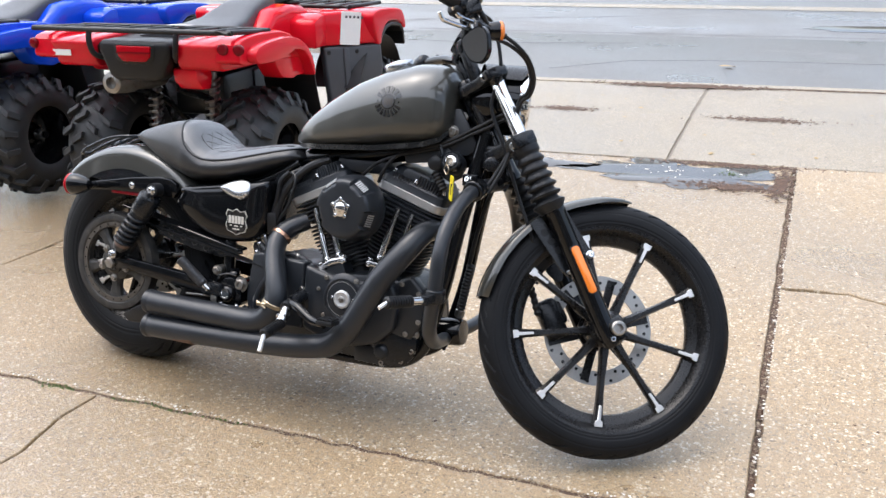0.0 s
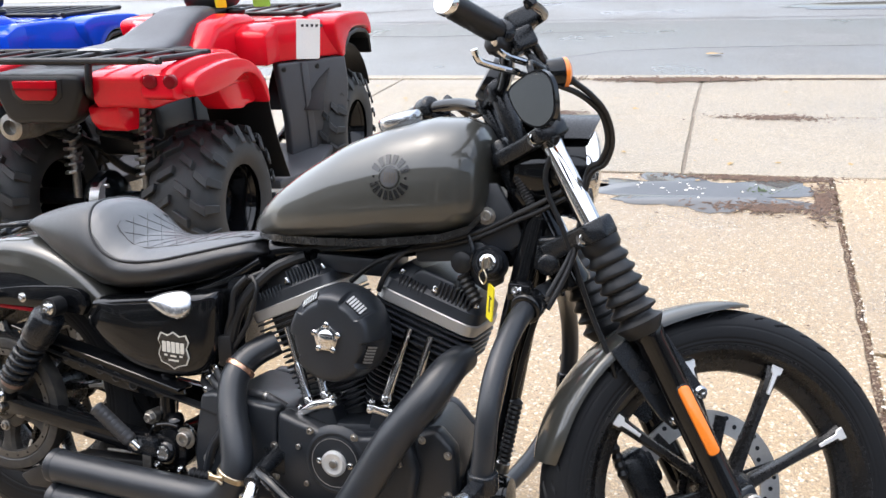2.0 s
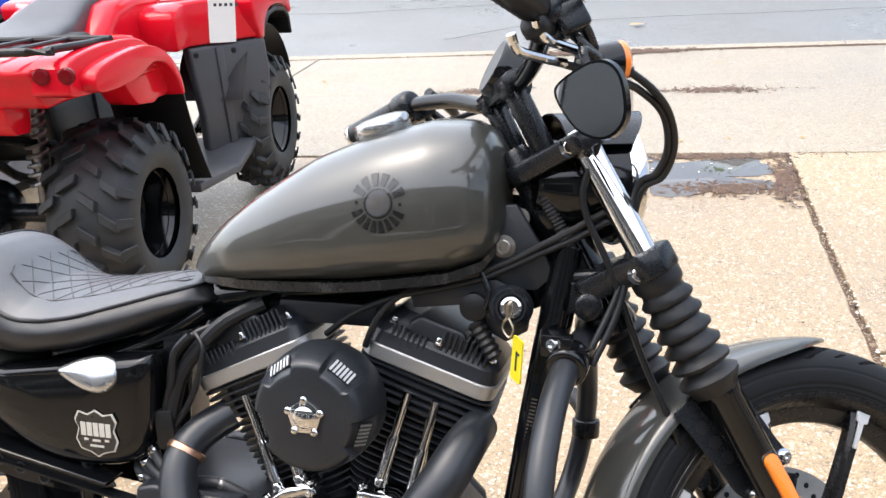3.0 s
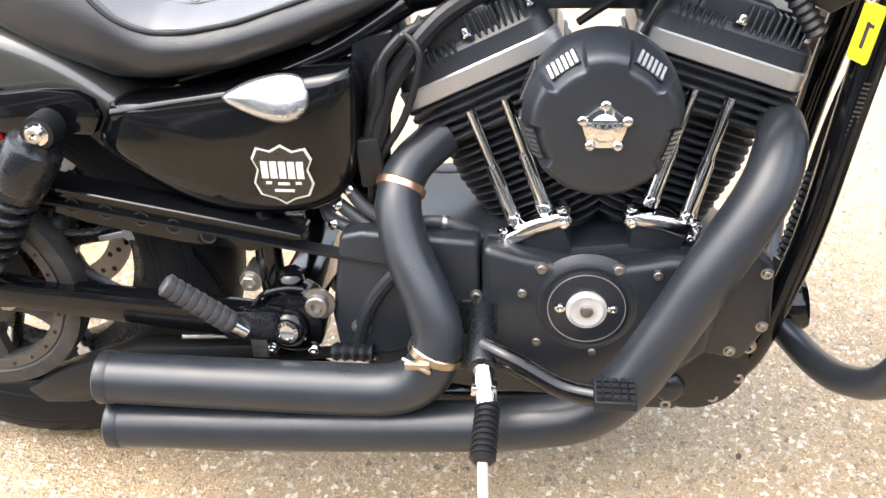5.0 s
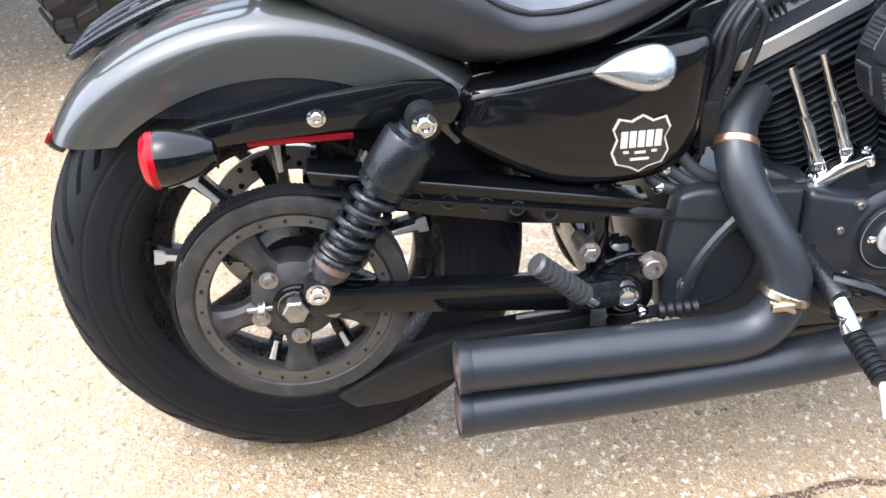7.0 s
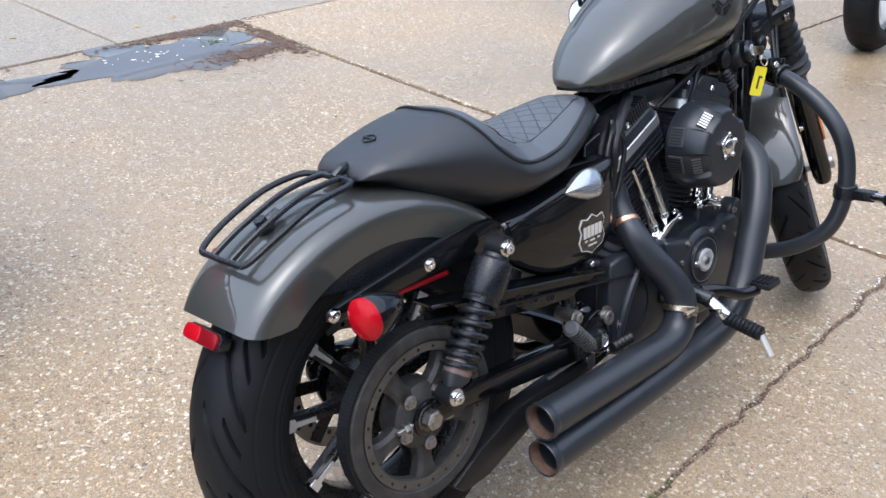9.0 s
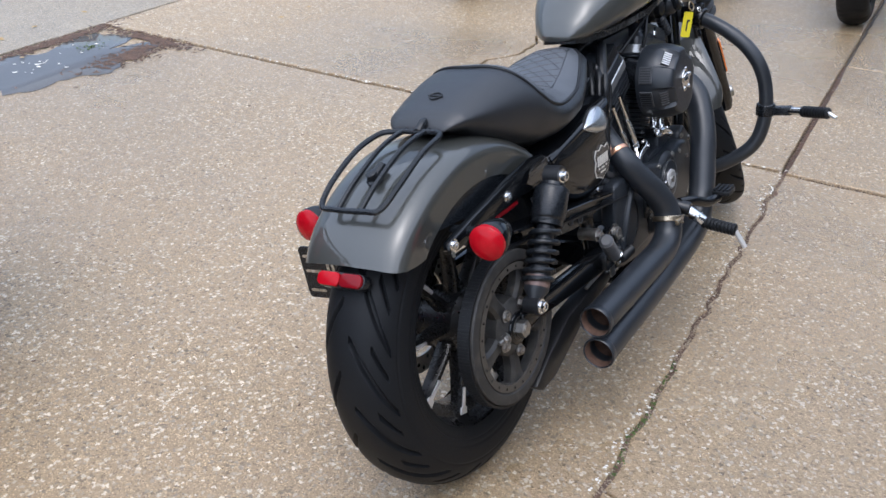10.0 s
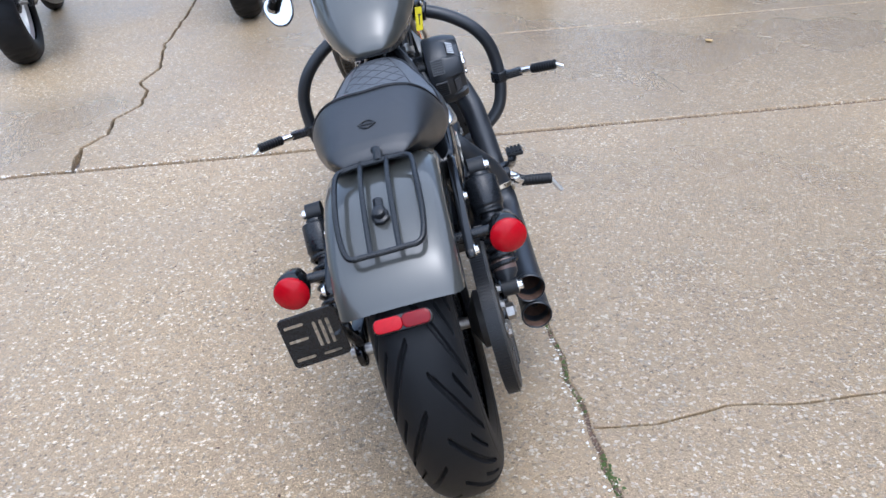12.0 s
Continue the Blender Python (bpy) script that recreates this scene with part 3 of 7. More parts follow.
scatter("leaf_litter", "wet dark leaf litter washed up round the puddle", "leaf litter", LITTER, 900, patch(1.50, 2.74, 0.30, 0.10, 0.004), 0.006, 0.5, 10, 4, 3.2)
scatter("leaf_litter", "wet dark leaf litter washed up round the puddle", "leaf litter", LITTER, 900, patch(1.45, 3.20, 0.46, 0.045, 0.005), 0.008, 0.5, 11, 4, 2.6)
scatter("leaf_litter", "wet dark leaf litter washed up round the puddle", "leaf litter", LITTER, 600, patch(1.73, 2.88, 0.05, 0.30, 0.005, 0.0), 0.008, 0.5, 12, 4, 2.6)
scatter("leaf_litter", "dark leaf litter on the sidewalk joint", "leaf litter", LITTER, 700, patch(1.45, 4.58, 0.34, 0.09, 0.006), 0.009, 0.35, 13, long=1.8)
scatter("leaf_litter", "dark leaf litter on the sidewalk joint", "leaf litter", LITTER, 500, patch(0.05, 4.47, 0.22, 0.08, 0.006), 0.010, 0.35, 14, long=1.8)
scatter("leaf_litter", "reddish leaf litter banked against the kerb", "leaf litter", LITTER, 2400, patch(0.72, J5(0.72) - 0.04, 0.55, 0.08, 0.006, 0.15), 0.013, 0.5, 15, long=1.8)
scatter("leaf_litter", "reddish leaf litter banked against the kerb", "leaf litter", LITTER, 1800, patch(1.9, J5(1.9) - 0.01, 1.8, 0.022, 0.004, 0.15), 0.010, 0.4, 35, long=1.8)
scatter("moss", "green moss in the wet leaf litter", "moss", MOSS, 70, patch(1.46, 2.99, 0.16, 0.06, 0.005), 0.005, 0.8, 16)
scatter("leaf_crumbs", "small dark leaf crumbs scattered on the slabs", "leaf crumbs", LITTER, 200, lambda r: (r.gauss(1.9, 0.9), r.gauss(1.2, 1.0), 0.005), 0.0042, 0.4, 27, 5, 1.6)
scatter("twigs", "thin dark twigs and stems on the slabs", "twigs", LITTER, 90, lambda r: (r.uniform(-0.8, 3.2), r.uniform(0.4, 3.0), 0.003), 0.004, 0.3, 17, 4, 2.0)
scatter("dead_leaves", "small tan dead leaves scattered about", "leaves", LEAF, 40, lambda r: (r.uniform(-2.5, 3.5), r.uniform(2.6, 5.4), 0.008), 0.014, 0.4, 18, 6, 1.5)
scatter("floating_scraps", "pale foam scraps floating on the puddle", "foam", FOAM, 26, patch(1.15, 2.95, 0.50, 0.16, 0.005), 0.008, 0.15, 19, 7, 1.5)
scatter("chipped_edge", "pale chipped concrete crumbs along the raised slab edge", "concrete chips", FOAM, 240, along([p + Vector((0.0, 0.012)) for p in near_joint], 0.006, 0.001), 0.004, 0.4, 31)
scatter("chipped_edge", "pale chipped concrete crumbs along the raised slab edge", "concrete chips", FOAM, 420, along([p + Vector((0.018, 0)) for p in j2_up + j2_top[1:]], 0.006, 0.001), 0.006, 0.5, 20)
fine = chain([(2.62, -1.087), (2.50, -1.10), (2.36, -1.135), (2.239, -1.148)], 0.012, 95, 0.03)
tagged(part("slab_crack", grid([[(p.x - 0.0015, p.y - 0.002, 0.0030), (p.x + 0.0015, p.y + 0.002, 0.0030)] for p in fine]), TAR), "fine dark crack in the slab", "crack", kind="structure")
for k, (x, y, turn, s) in enumerate(((0.86, 7.15, 0.4, 0.075), (3.0, -1.5, 0.2, 0.03))):
    leaf = part("fallen_leaf", shell(lambda u, v: ((u - 0.5) * 2 * s, (v - 0.5) * s * math.sin(math.pi * min(0.98, max(0.02, u))) * 1.2, 0.012 * math.sin(3 * u + v) * s * 8), 8, 4, 0.001), LEAF)
    leaf.matrix_world = pose(x, y, (-0.006 if y > 6 else 0.008), 0, 0, math.degrees(turn))
    tagged(leaf, "curled yellow-tan fallen leaf", "leaf", "fallen leaves")


# ---- the motorcycle, leaning on its stand: x ahead from the rear axle, y to its left, z up ----
bike = thing("motorcycle", Matrix.Translation((0, -0.036, 0)) @ pose(0, 0, 0, -12.2, 0, 0), "graphite and black cruiser motorcycle leaning on its side stand", "motorcycle")
RA = Vector((0.016, 0, 0.322))


def sideways(geo):
    """The same geometry on the other side."""
    return [(x, -y, z) for x, y, z in geo[0]], [f[::-1] for f in geo[1]]


def both(geo):
    return join(geo, sideways(geo))


# -- tyres and wheels --
def tread(pitch, lean, wide, depth, reach):
    def cut(th, a):
        s = 1 if a > 0 else -1
        w = abs(a)
        if 1.27 < w < 1.33 or 1.70 < w < 1.76 or 1.86 < w < 1.90:
            return 0.0014
        if w < 0.10 or w > reach:
            return 0.0
        k = (th * pitch / (2 * math.pi) + (0.5 if s > 0 else 0) - lean * w) % 1.0
        d = min(k, 1 - k)
        half = wide * (0.55 + 0.45 * math.sin(math.pi * (w - 0.10) / (reach - 0.10)))
        k2 = (k + 0.5) % 1.0
        d2 = min(k2, 1 - k2) if 0.62 < w < reach - 0.1 else 1
        return depth * min(1.0, max(0.0, (half - d) / (half * 0.45), (half * 0.6 - d2) / (half * 0.35)))
    return cut


def cast_wheel(parent, m, rim_r, hub_r, width, spokes, turn, face):
    """A black nine-spoke wheel with bright spoke tips; face: the side that shows them."""
    h = width / 2
    bed = [(rim_r, -h), (rim_r, -h + 0.006), (rim_r - 0.010, -h + 0.012), (rim_r - 0.022, -h + 0.030), (rim_r - 0.022, h - 0.030), (rim_r - 0.010, h - 0.012), (rim_r, h - 0.006), (rim_r, h),
           (rim_r - 0.006, h), (rim_r - 0.014, h - 0.008), (rim_r - 0.022, h - 0.020), (rim_r - 0.034, h - 0.024), (rim_r - 0.044, h - 0.030), (rim_r - 0.046, h - 0.036), (rim_r - 0.046, -h + 0.036), (rim_r - 0.044, -h + 0.030), (rim_r - 0.034, -h + 0.024), (rim_r - 0.022, -h + 0.020), (rim_r - 0.014, -h + 0.008), (rim_r - 0.006, -h)]
    part("rim", xf(lathe(bed, 72, way=(0, 1, 0), closed=True), m), WHEEL, parent, "black cast rim")
    for sy in (-1, 1):
        part("rim_lip", xf(lathe([(rim_r - 0.011, sy * (h - 0.002)), (rim_r - 0.006, sy * (h + 0.0035)), (rim_r + 0.001, sy * (h + 0.0045)), (rim_r + 0.004, sy * (h + 0.001)), (rim_r - 0.004, sy * (h - 0.005))], 72, way=(0, 1, 0), closed=True), m), WHEEL, parent)
    part("hub", xf(lathe([(0.02, -0.058), (hub_r * 0.8, -0.055), (hub_r, -0.040), (hub_r, 0.040), (hub_r * 0.8, 0.055), (0.02, 0.058)], 36, way=(0, 1, 0)), m), WHEEL, parent)
    for k in range(spokes):
        a = radians(turn + 360 * k / spokes)
        r = Matrix.Rotation(-a, 4, "Y")
        L0, L1 = hub_r * 0.85, rim_r - (0.020 if hub_r < 0.05 else 0.028)
        rows = []
        for t in np.linspace(0, 1, 9):
            x = L0 + (L1 - L0) * t
            w = 0.0125 - 0.004 * math.sin(math.pi * t) + (0.004 if t > 0.9 else 0)
            d = 0.020 - 0.006 * t
            y0 = face * (0.020 + 0.006 * t)
            rows.append([(x, y0 + face * d * 0.55, w * 0.55), (x, y0 + face * d * 0.15, w), (x, y0 - face * d, w * 0.9), (x, y0 - face * d, -w * 0.9), (x, y0 + face * d * 0.15, -w), (x, y0 + face * d * 0.55, -w * 0.55)])
        sp = part("spoke", xf(grid(rows, loop_v=True, cap=True), m @ r), WHEEL, parent)
        tip = prism([(L1 - 0.050, -0.0035), (L1 - 0.012, -0.0045), (L1 - 0.010, -0.010), (L1 + 0.004, -0.011), (L1 + 0.004, 0.011), (L1 - 0.010, 0.010), (L1 - 0.012, 0.0045), (L1 - 0.050, 0.0035)], face * 0.0345 - 0.002, face * 0.0345 + 0.002)
        part("spoke_tip", xf(tip, m @ r), ALU, sp, "bright machined spoke tip", bevel=0.001, segs=1)


def disc_brake(parent, m, r_out, r_in, y):
    rows = [(r_in, y - 0.0025), (r_out, y - 0.0025), (r_out, y + 0.0025), (r_in, y + 0.0025)]
    part("brake_disc", xf(lathe(rows, 64, way=(0, 1, 0), closed=True), m), DISC, parent, "drilled steel brake disc")
    holes = []
    for k in range(40):
        a = 2 * math.pi * k / 40
        rr = r_in + (r_out - r_in) * (0.25 + 0.25 * (k % 3))
        holes.append(lathe([(0.0045, -0.0030), (0.0045, 0.0030)], 8, (rr * math.cos(a), y, rr * math.sin(a)), (0, 1, 0)))
    part("disc_holes", xf(join(*holes), m), SATIN, parent)
    for k in range(6):
        a = radians(60 * k + 10)
        part("carrier_arm", xf(box(((r_in + 0.03) / 2 + 0.02, y - 0.004 * math.copysign(1, y), 0), (r_in - 0.01, 0.005, 0.022)), m @ Matrix.Rotation(a, 4, "Y")), WHEEL, parent)
    part("disc_carrier", xf(join(lathe([(0.02, y - 0.004), (0.055, y - 0.004), (0.055, y + 0.004), (0.02, y + 0.004)], 24, way=(0, 1, 0), closed=True)), m), WHEEL, parent)


# rear wheel
rear = Matrix.Translation(RA)
rear_wheel = part("rear_wheel", xf(lathe([(0.012, -0.165), (0.012, 0.165)], 16, way=(0, 1, 0)), rear), STEEL, bike, "black rear wheel on its axle")
part("tyre", xf(tyre_geo(0.322, 0.152, 0.205, 540, 176, tread(16, 1.15, 0.105, 0.0085, 1.14)), rear), RUBBER, rear_wheel, "wide black rear tyre with slanted grooves")
cast_wheel(rear_wheel, rear, 0.212, 0.062, 0.100, 9, 12, -1)
disc_brake(rear_wheel, rear, 0.126, 0.090, 0.078)
part("caliper", xf(join(box((0.085, 0.085, 0.115), (0.09, 0.05, 0.06)), box((0.085, 0.060, 0.125), (0.05, 0.03, 0.05))), rear), SATIN, bike, "black rear brake caliper", bevel=0.008)

# driven pulley with five arms and the belt
PY = -0.128
pulley = part("drive_pulley", xf(lathe([(0.124, PY - 0.014), (0.128, PY - 0.0175), (0.138, PY - 0.0185), (0.147, PY - 0.0165), (0.148, PY - 0.012), (0.148, PY + 0.014), (0.128, PY + 0.014), (0.108, PY + 0.008), (0.107, PY - 0.010)], 96, way=(0, 1, 0), closed=True), rear), PULLEY, bike, "dusty grey five-arm drive pulley")
part("pulley_lip", xf(lathe([(0.110, PY - 0.0165), (0.1235, PY - 0.0165), (0.1235, PY - 0.010), (0.110, PY - 0.010)], 96, way=(0, 1, 0), closed=True), rear), PULLEY_LIP, pulley, "worn tan pulley lip")
for k in range(24):
    a = 2 * math.pi * k / 24
    part("lip_hole", xf(lathe([(0.0026, 0), (0.0026, 0.0008)], 8, (0.117 * math.cos(a), PY - 0.0166, 0.117 * math.sin(a)), (0, -1, 0)), rear), SATIN, pulley)
part("pulley_hub", xf(lathe([(0.018, PY - 0.020), (0.042, PY - 0.018), (0.056, PY - 0.008), (0.058, PY + 0.03), (0.02, PY + 0.05)], 36, way=(0, 1, 0)), rear), PULLEY, pulley)
for k in range(5):
    rows = []
    for t in np.linspace(0, 1, 7):
        x = 0.045 + 0.070 * t
        w = 0.020 - 0.008 * math.sin(math.pi * min(1, t * 1.05)) + 0.006 * t
        rows.append([(x, PY - 0.012, w * 0.6), (x, PY - 0.006, w), (x, PY + 0.010, w), (x, PY + 0.010, -w), (x, PY - 0.006, -w), (x, PY - 0.012, -w * 0.6)])
    part("pulley_arm", xf(grid(rows, loop_v=True, cap=True), rear @ Matrix.Rotation(radians(72 * k + 20), 4, "Y")), PULLEY, pulley)
for k in range(5):
    a = radians(72 * k + 56)
    part("pulley_bolt", xf(hexnut((0.048 * math.cos(a), PY - 0.018, 0.048 * math.sin(a)), (0, -1, 0), 0.009, 0.008), rear), STEEL, pulley)
teeth = []
for k in range(150):
    a = 2 * math.pi * k / 150
    if 70 < math.degrees(a) < 260:
        teeth.append(xf(box((0.1535, PY, 0), (0.003, 0.024, 0.0034)), rear @ Matrix.Rotation(-a, 4, "Y")))
belt_path = [RA + Vector((0.150 * math.cos(radians(d)), PY, 0.150 * math.sin(radians(d)))) for d in range(78, 284, 6)]
FS = Vector((0.565, PY, 0.315))
belt_path += [FS + Vector((0.062 * math.cos(radians(d)), 0, 0.062 * math.sin(radians(d)))) for d in range(-80, 84, 14)]
rows = []
for i, p in enumerate(belt_path):
    c = RA if i < 35 else FS
    out = (p - Vector((c.x, p.y, c.z))).normalized()
    rows.append([p + Vector((0, -0.012, 0)), p + Vector((0, 0.012, 0)), p + out * 0.004 + Vector((0, 0.012, 0)), p + out * 0.004 + Vector((0, -0.012, 0))])
part("drive_belt", join(grid(rows, loop_u=True, loop_v=True), *teeth), SOFT, bike, "toothed black drive belt")

part("axle_nut", join(hexnut((0.016, -0.150, 0.322), (0, -1, 0), 0.017, 0.020), rod((0.016, -0.165, 0.322), (0.016, -0.172, 0.322), 0.009)), STEEL, bike, "dull zinc axle nut")
part("axle_adjuster", join(rod((-0.045, -0.145, 0.318), (0.0, -0.145, 0.320), 0.004), hexnut((-0.022, -0.145, 0.319), (-1, 0, 0), 0.009, 0.01)), STEEL, bike)

# swingarm
arm = [(0.022, 0.346), (0.060, 0.350), (0.0893, 0.3450), (0.200, 0.3365), (0.305, 0.3292), (0.44, 0.318), (0.44, 0.270), (0.280, 0.2873), (0.200, 0.296), (0.0822, 0.3095), (0.040, 0.308), (0.022, 0.318)]
part("swingarm", join(both(prism(arm, -0.162, -0.132)), box((0.44, 0, 0.29), (0.05, 0.26, 0.055)), both(lathe([(0.012, 0), (0.030, 0.002), (0.032, 0.006), (0.032, 0.018), (0.024, 0.020)], 28, (0.018, -0.134, 0.320), (0, -1, 0)))), GLOSS, bike, "black box-section swingarm", bevel=0.005)
guard = [(0.048, 0.500), (0.105, 0.491), (0.179, 0.475), (0.363, 0.441), (0.470, 0.420), (0.476, 0.408), (0.400, 0.388), (0.310, 0.398), (0.190, 0.422), (0.100, 0.452), (0.050, 0.470)]
belt_guard = part("belt_guard", join(prism(guard, -0.130, -0.124), prism([(0.048, 0.504), (0.179, 0.479), (0.363, 0.445), (0.474, 0.424), (0.474, 0.417), (0.363, 0.438), (0.179, 0.472), (0.048, 0.497)], -0.152, -0.105)), GLOSS, bike, "black belt guard with a row of holes", bevel=0.0015, segs=1)
# grey rims paint the holes' edge highlights, dark discs the shade inside
for x, z in ((0.1758, 0.4468), (0.2185, 0.4388), (0.2643, 0.4305), (0.305, 0.4209), (0.348, 0.4090)):
    hole = part("guard_hole", lathe([(0.0105, 0), (0.0105, 0.0016), (0.0085, 0.0020), (0.0078, 0.0004), (0.001, 0.0003)], 18, (x, -0.1302, z), (0, -1, 0)), HOSE, belt_guard, "rolled hole rim, edge highlight painted grey")
    part("hole_shade", lathe([(0.0078, 0), (0.0078, 0.0008)], 14, (x, -0.1302, z), (0, -1, 0)), RUBBER, hole)
lower_guard = [(0.055, 0.168), (0.12, 0.205), (0.22, 0.245), (0.42, 0.262), (0.43, 0.235), (0.26, 0.195), (0.14, 0.150), (0.08, 0.146)]
part("lower_belt_guard", prism(lower_guard, -0.150, -0.112), ATV_BLACK, bike, "scuffed black lower belt guard", bevel=0.006)

# shock absorbers
def shock(s):
    top, low = Vector((0.186, s * 0.170, 0.563)), Vector((0.0465, s * 0.172, 0.357))
    d = (low - top).normalized()
    L = (low - top).length
    root = part("shock_absorber", lathe([(0.014, 0.012), (0.0220, 0.014), (0.0230, 0.020), (0.0315, 0.024), (0.0335, 0.028), (0.0335, 0.080), (0.0320, 0.084), (0.0300, 0.086), (0.0300, 0.096), (0.018, 0.098)], 28, top, d), SATIN, bike, "black shock absorber with exposed coils")
    coil = [top + d * (0.086 + 0.122 * (k / 96) ** 0.86) + (d.orthogonal().normalized() * math.cos(2 * math.pi * 6.5 * k / 96) + d.cross(d.orthogonal().normalized()) * math.sin(2 * math.pi * 6.5 * k / 96)) * 0.0262 for k in range(97)]
    part("spring", tube(coil, 0.0056, 10, soft=False), SATIN, root, "black coil spring")
    part("damper", lathe([(0.017, 0.08), (0.017, 0.17), (0.0235, 0.185), (0.0235, L - 0.028), (0.013, L - 0.012), (0.012, L)], 24, top, d), PIPE, root)
    part("scuffed_sleeve", lathe([(0.0236, L - 0.056), (0.0240, L - 0.055), (0.0240, L - 0.036), (0.0236, L - 0.035)], 24, top, d, cap=False), SCUFF if s < 0 else PIPE, root, "rubbed coppery patch on the shock body")
    for at, er in ((top, 0.020), (low, 0.017)):
        part("shock_eye", lathe([(er, -0.016), (er, 0.016)], 20, at, (0, 1, 0)), SOFT, root)
        part("shock_bolt", bolt(at + Vector((0, s * 0.014, 0)), (0, s, 0), 0.0098, 0.012), CHROME, root, "bright cap bolt")


shock(-1)
shock(1)

# -- rear fender --
def fender_fn(u, v):
    s = 2 * v - 1
    a = radians(139.5 - 99.5 * u - 9.0 * max(0, (abs(s) - 0.62) / 0.38) ** 2.2 * max(0, 1 - u / 0.13))
    y = 0.108 * math.copysign(min(1.0, abs(s) / 0.78), s) if abs(s) < 0.78 else 0.108 * math.copysign(1, s)
    if abs(s) < 0.78:
        q = abs(s) / 0.78
        r = 0.362 - 0.012 * q ** 2 - 0.016 * q ** 9
    else:
        q = (abs(s) - 0.78) / 0.22
        r = 0.334 - 0.050 * q
    r -= 0.010 * max(0, (a - radians(126)) / radians(14)) ** 2
    if abs(s) < 0.9:
        y *= 1 - 0.02 * max(0, (a - radians(120)) / radians(22))
    return RA.x + r * math.cos(a), y, RA.z + r * math.sin(a)


part("rear_fender", shell(fender_fn, 50, 50, 0.003), PAINT, bike, "graphite metallic rear fender, beaded with rain", sharp=55)
liner = [(RA.x + 0.292 * math.cos(radians(a)), RA.z + 0.292 * math.sin(radians(a))) for a in range(122, 58, -4)] + [(0.20, 0.545), (0.0, 0.555)]
for s in (-1, 1):
    part("fender_liner", prism(liner, s * 0.104 - 0.002, s * 0.104 + 0.002), SATIN, bike, "black inner fender panel")
strut = [(-0.135, 0.538), (-0.128, 0.552), (-0.060, 0.566), (0.0, 0.576), (0.066, 0.588), (0.173, 0.599), (0.212, 0.596), (0.232, 0.584), (0.238, 0.562), (0.226, 0.541), (0.180, 0.543), (0.086, 0.543), (-0.010, 0.539), (-0.110, 0.530)]
for s in (-1, 1):
    st = part("fender_strut", prism(strut, s * 0.126 - 0.009, s * 0.126 + 0.009), GLOSS, bike, "gloss black fender strut", bevel=0.005)
    for x, z in ((-0.122, 0.546), (0.066, 0.563)):
        part("strut_bolt", bolt((x, s * 0.134, z), (0, s, 0), 0.0075, 0.007), CHROME, st)
    part("side_reflector", box((0.045, s * 0.127, 0.536), (0.125, 0.008, 0.009), None), RED_DARK, st, "thin dark red side reflector", bevel=0.002)


# -- indicators, tail lamp, plate bracket --
def indicator(at, way, parent_name, lens, stem_from, back):
    at, way = Vector(at), Vector(way).normalized()
    body = part(parent_name, lathe([(0.004, -0.062), (0.014, -0.058), (0.024, -0.040), (0.031, -0.016), (0.033, 0.0), (0.031, 0.004)], 28, at, way), GLOSS, bike, "black bullet turn signal with a coloured lens")
    part("lens", lathe([(0.0315, 0.002), (0.032, 0.010), (0.026, 0.017), (0.012, 0.021), (0.001, 0.022)], 28, at, way), lens, body, "domed lens")
    part("stem", tube([stem_from, Vector(stem_from).lerp(at + way * back, 0.6), at + way * back], 0.0095, 12), SATIN, body)
    return body


for s in (-1, 1):
    indicator((-0.105, s * 0.195, 0.552), (-1, s * 0.08, -0.05), "rear_turn_signal", RED_LENS, (-0.070, s * 0.100, 0.550), -0.030)
tail_m = Matrix.Translation((-0.250, 0.004, 0.522)) @ pose(0, 0, 0, 0, 35, 0)
tail = part("tail_lamp", xf(prism(rounded(0.027, 0.100, 0.012), -0.012, 0.008, "xy"), tail_m @ pose(0, 0, 0, 0, 90, 0)), SATIN, bike, "slim tail lamp under the fender lip", bevel=0.003)
for y, lens in ((0.0235, RED_LENS), (-0.0235, RED_DARK)):
    part("lens", xf(prism(rounded(0.024, 0.048, 0.010), -0.018, -0.010, "xy"), tail_m @ pose(0, 0, 0, 0, 90, 0) @ Matrix.Translation((0, y, 0))), lens, tail, "red ribbed tail lens", bevel=0.003)
plate_m = Matrix.Translation((-0.100, 0.190, 0.449)) @ pose(0, 0, 0, 0, -4, 6)
plate = part("plate_bracket", xf(prism(rounded(0.108, 0.112, 0.010), -0.0025, 0.0025, "yz"), plate_m), SATIN, bike, "empty black side-mount licence plate bracket with slots", bevel=0.001, segs=1)
for y, z, w, h in ((0.028, 0.036, 0.036, 0.006), (0.028, 0.004, 0.036, 0.006), (0.028, -0.038, 0.036, 0.006), (-0.008, 0.006, 0.006, 0.056), (-0.020, 0.006, 0.006, 0.056), (-0.032, 0.006, 0.006, 0.056), (-0.022, -0.040, 0.034, 0.005)):
    part("slot", xf(prism([(y + a, z + c) for a, c in rounded(w, h, 0.003)], -0.0032, 0.0032, "yz"), plate_m), WALKWAY, plate, "pale gap of a slot")
part("plate_arm", tube([(-0.096, 0.150, 0.45), (-0.06, 0.145, 0.42), (0.0, 0.14, 0.35)], 0.010, 10), SATIN, bike)

# -- luggage rack --
def rack_line(y):
    return [(-0.208, y, 0.636), (-0.160, y, 0.661), (-0.085, y, 0.692), (-0.030, y, 0.703), (0.010, y, 0.704)]


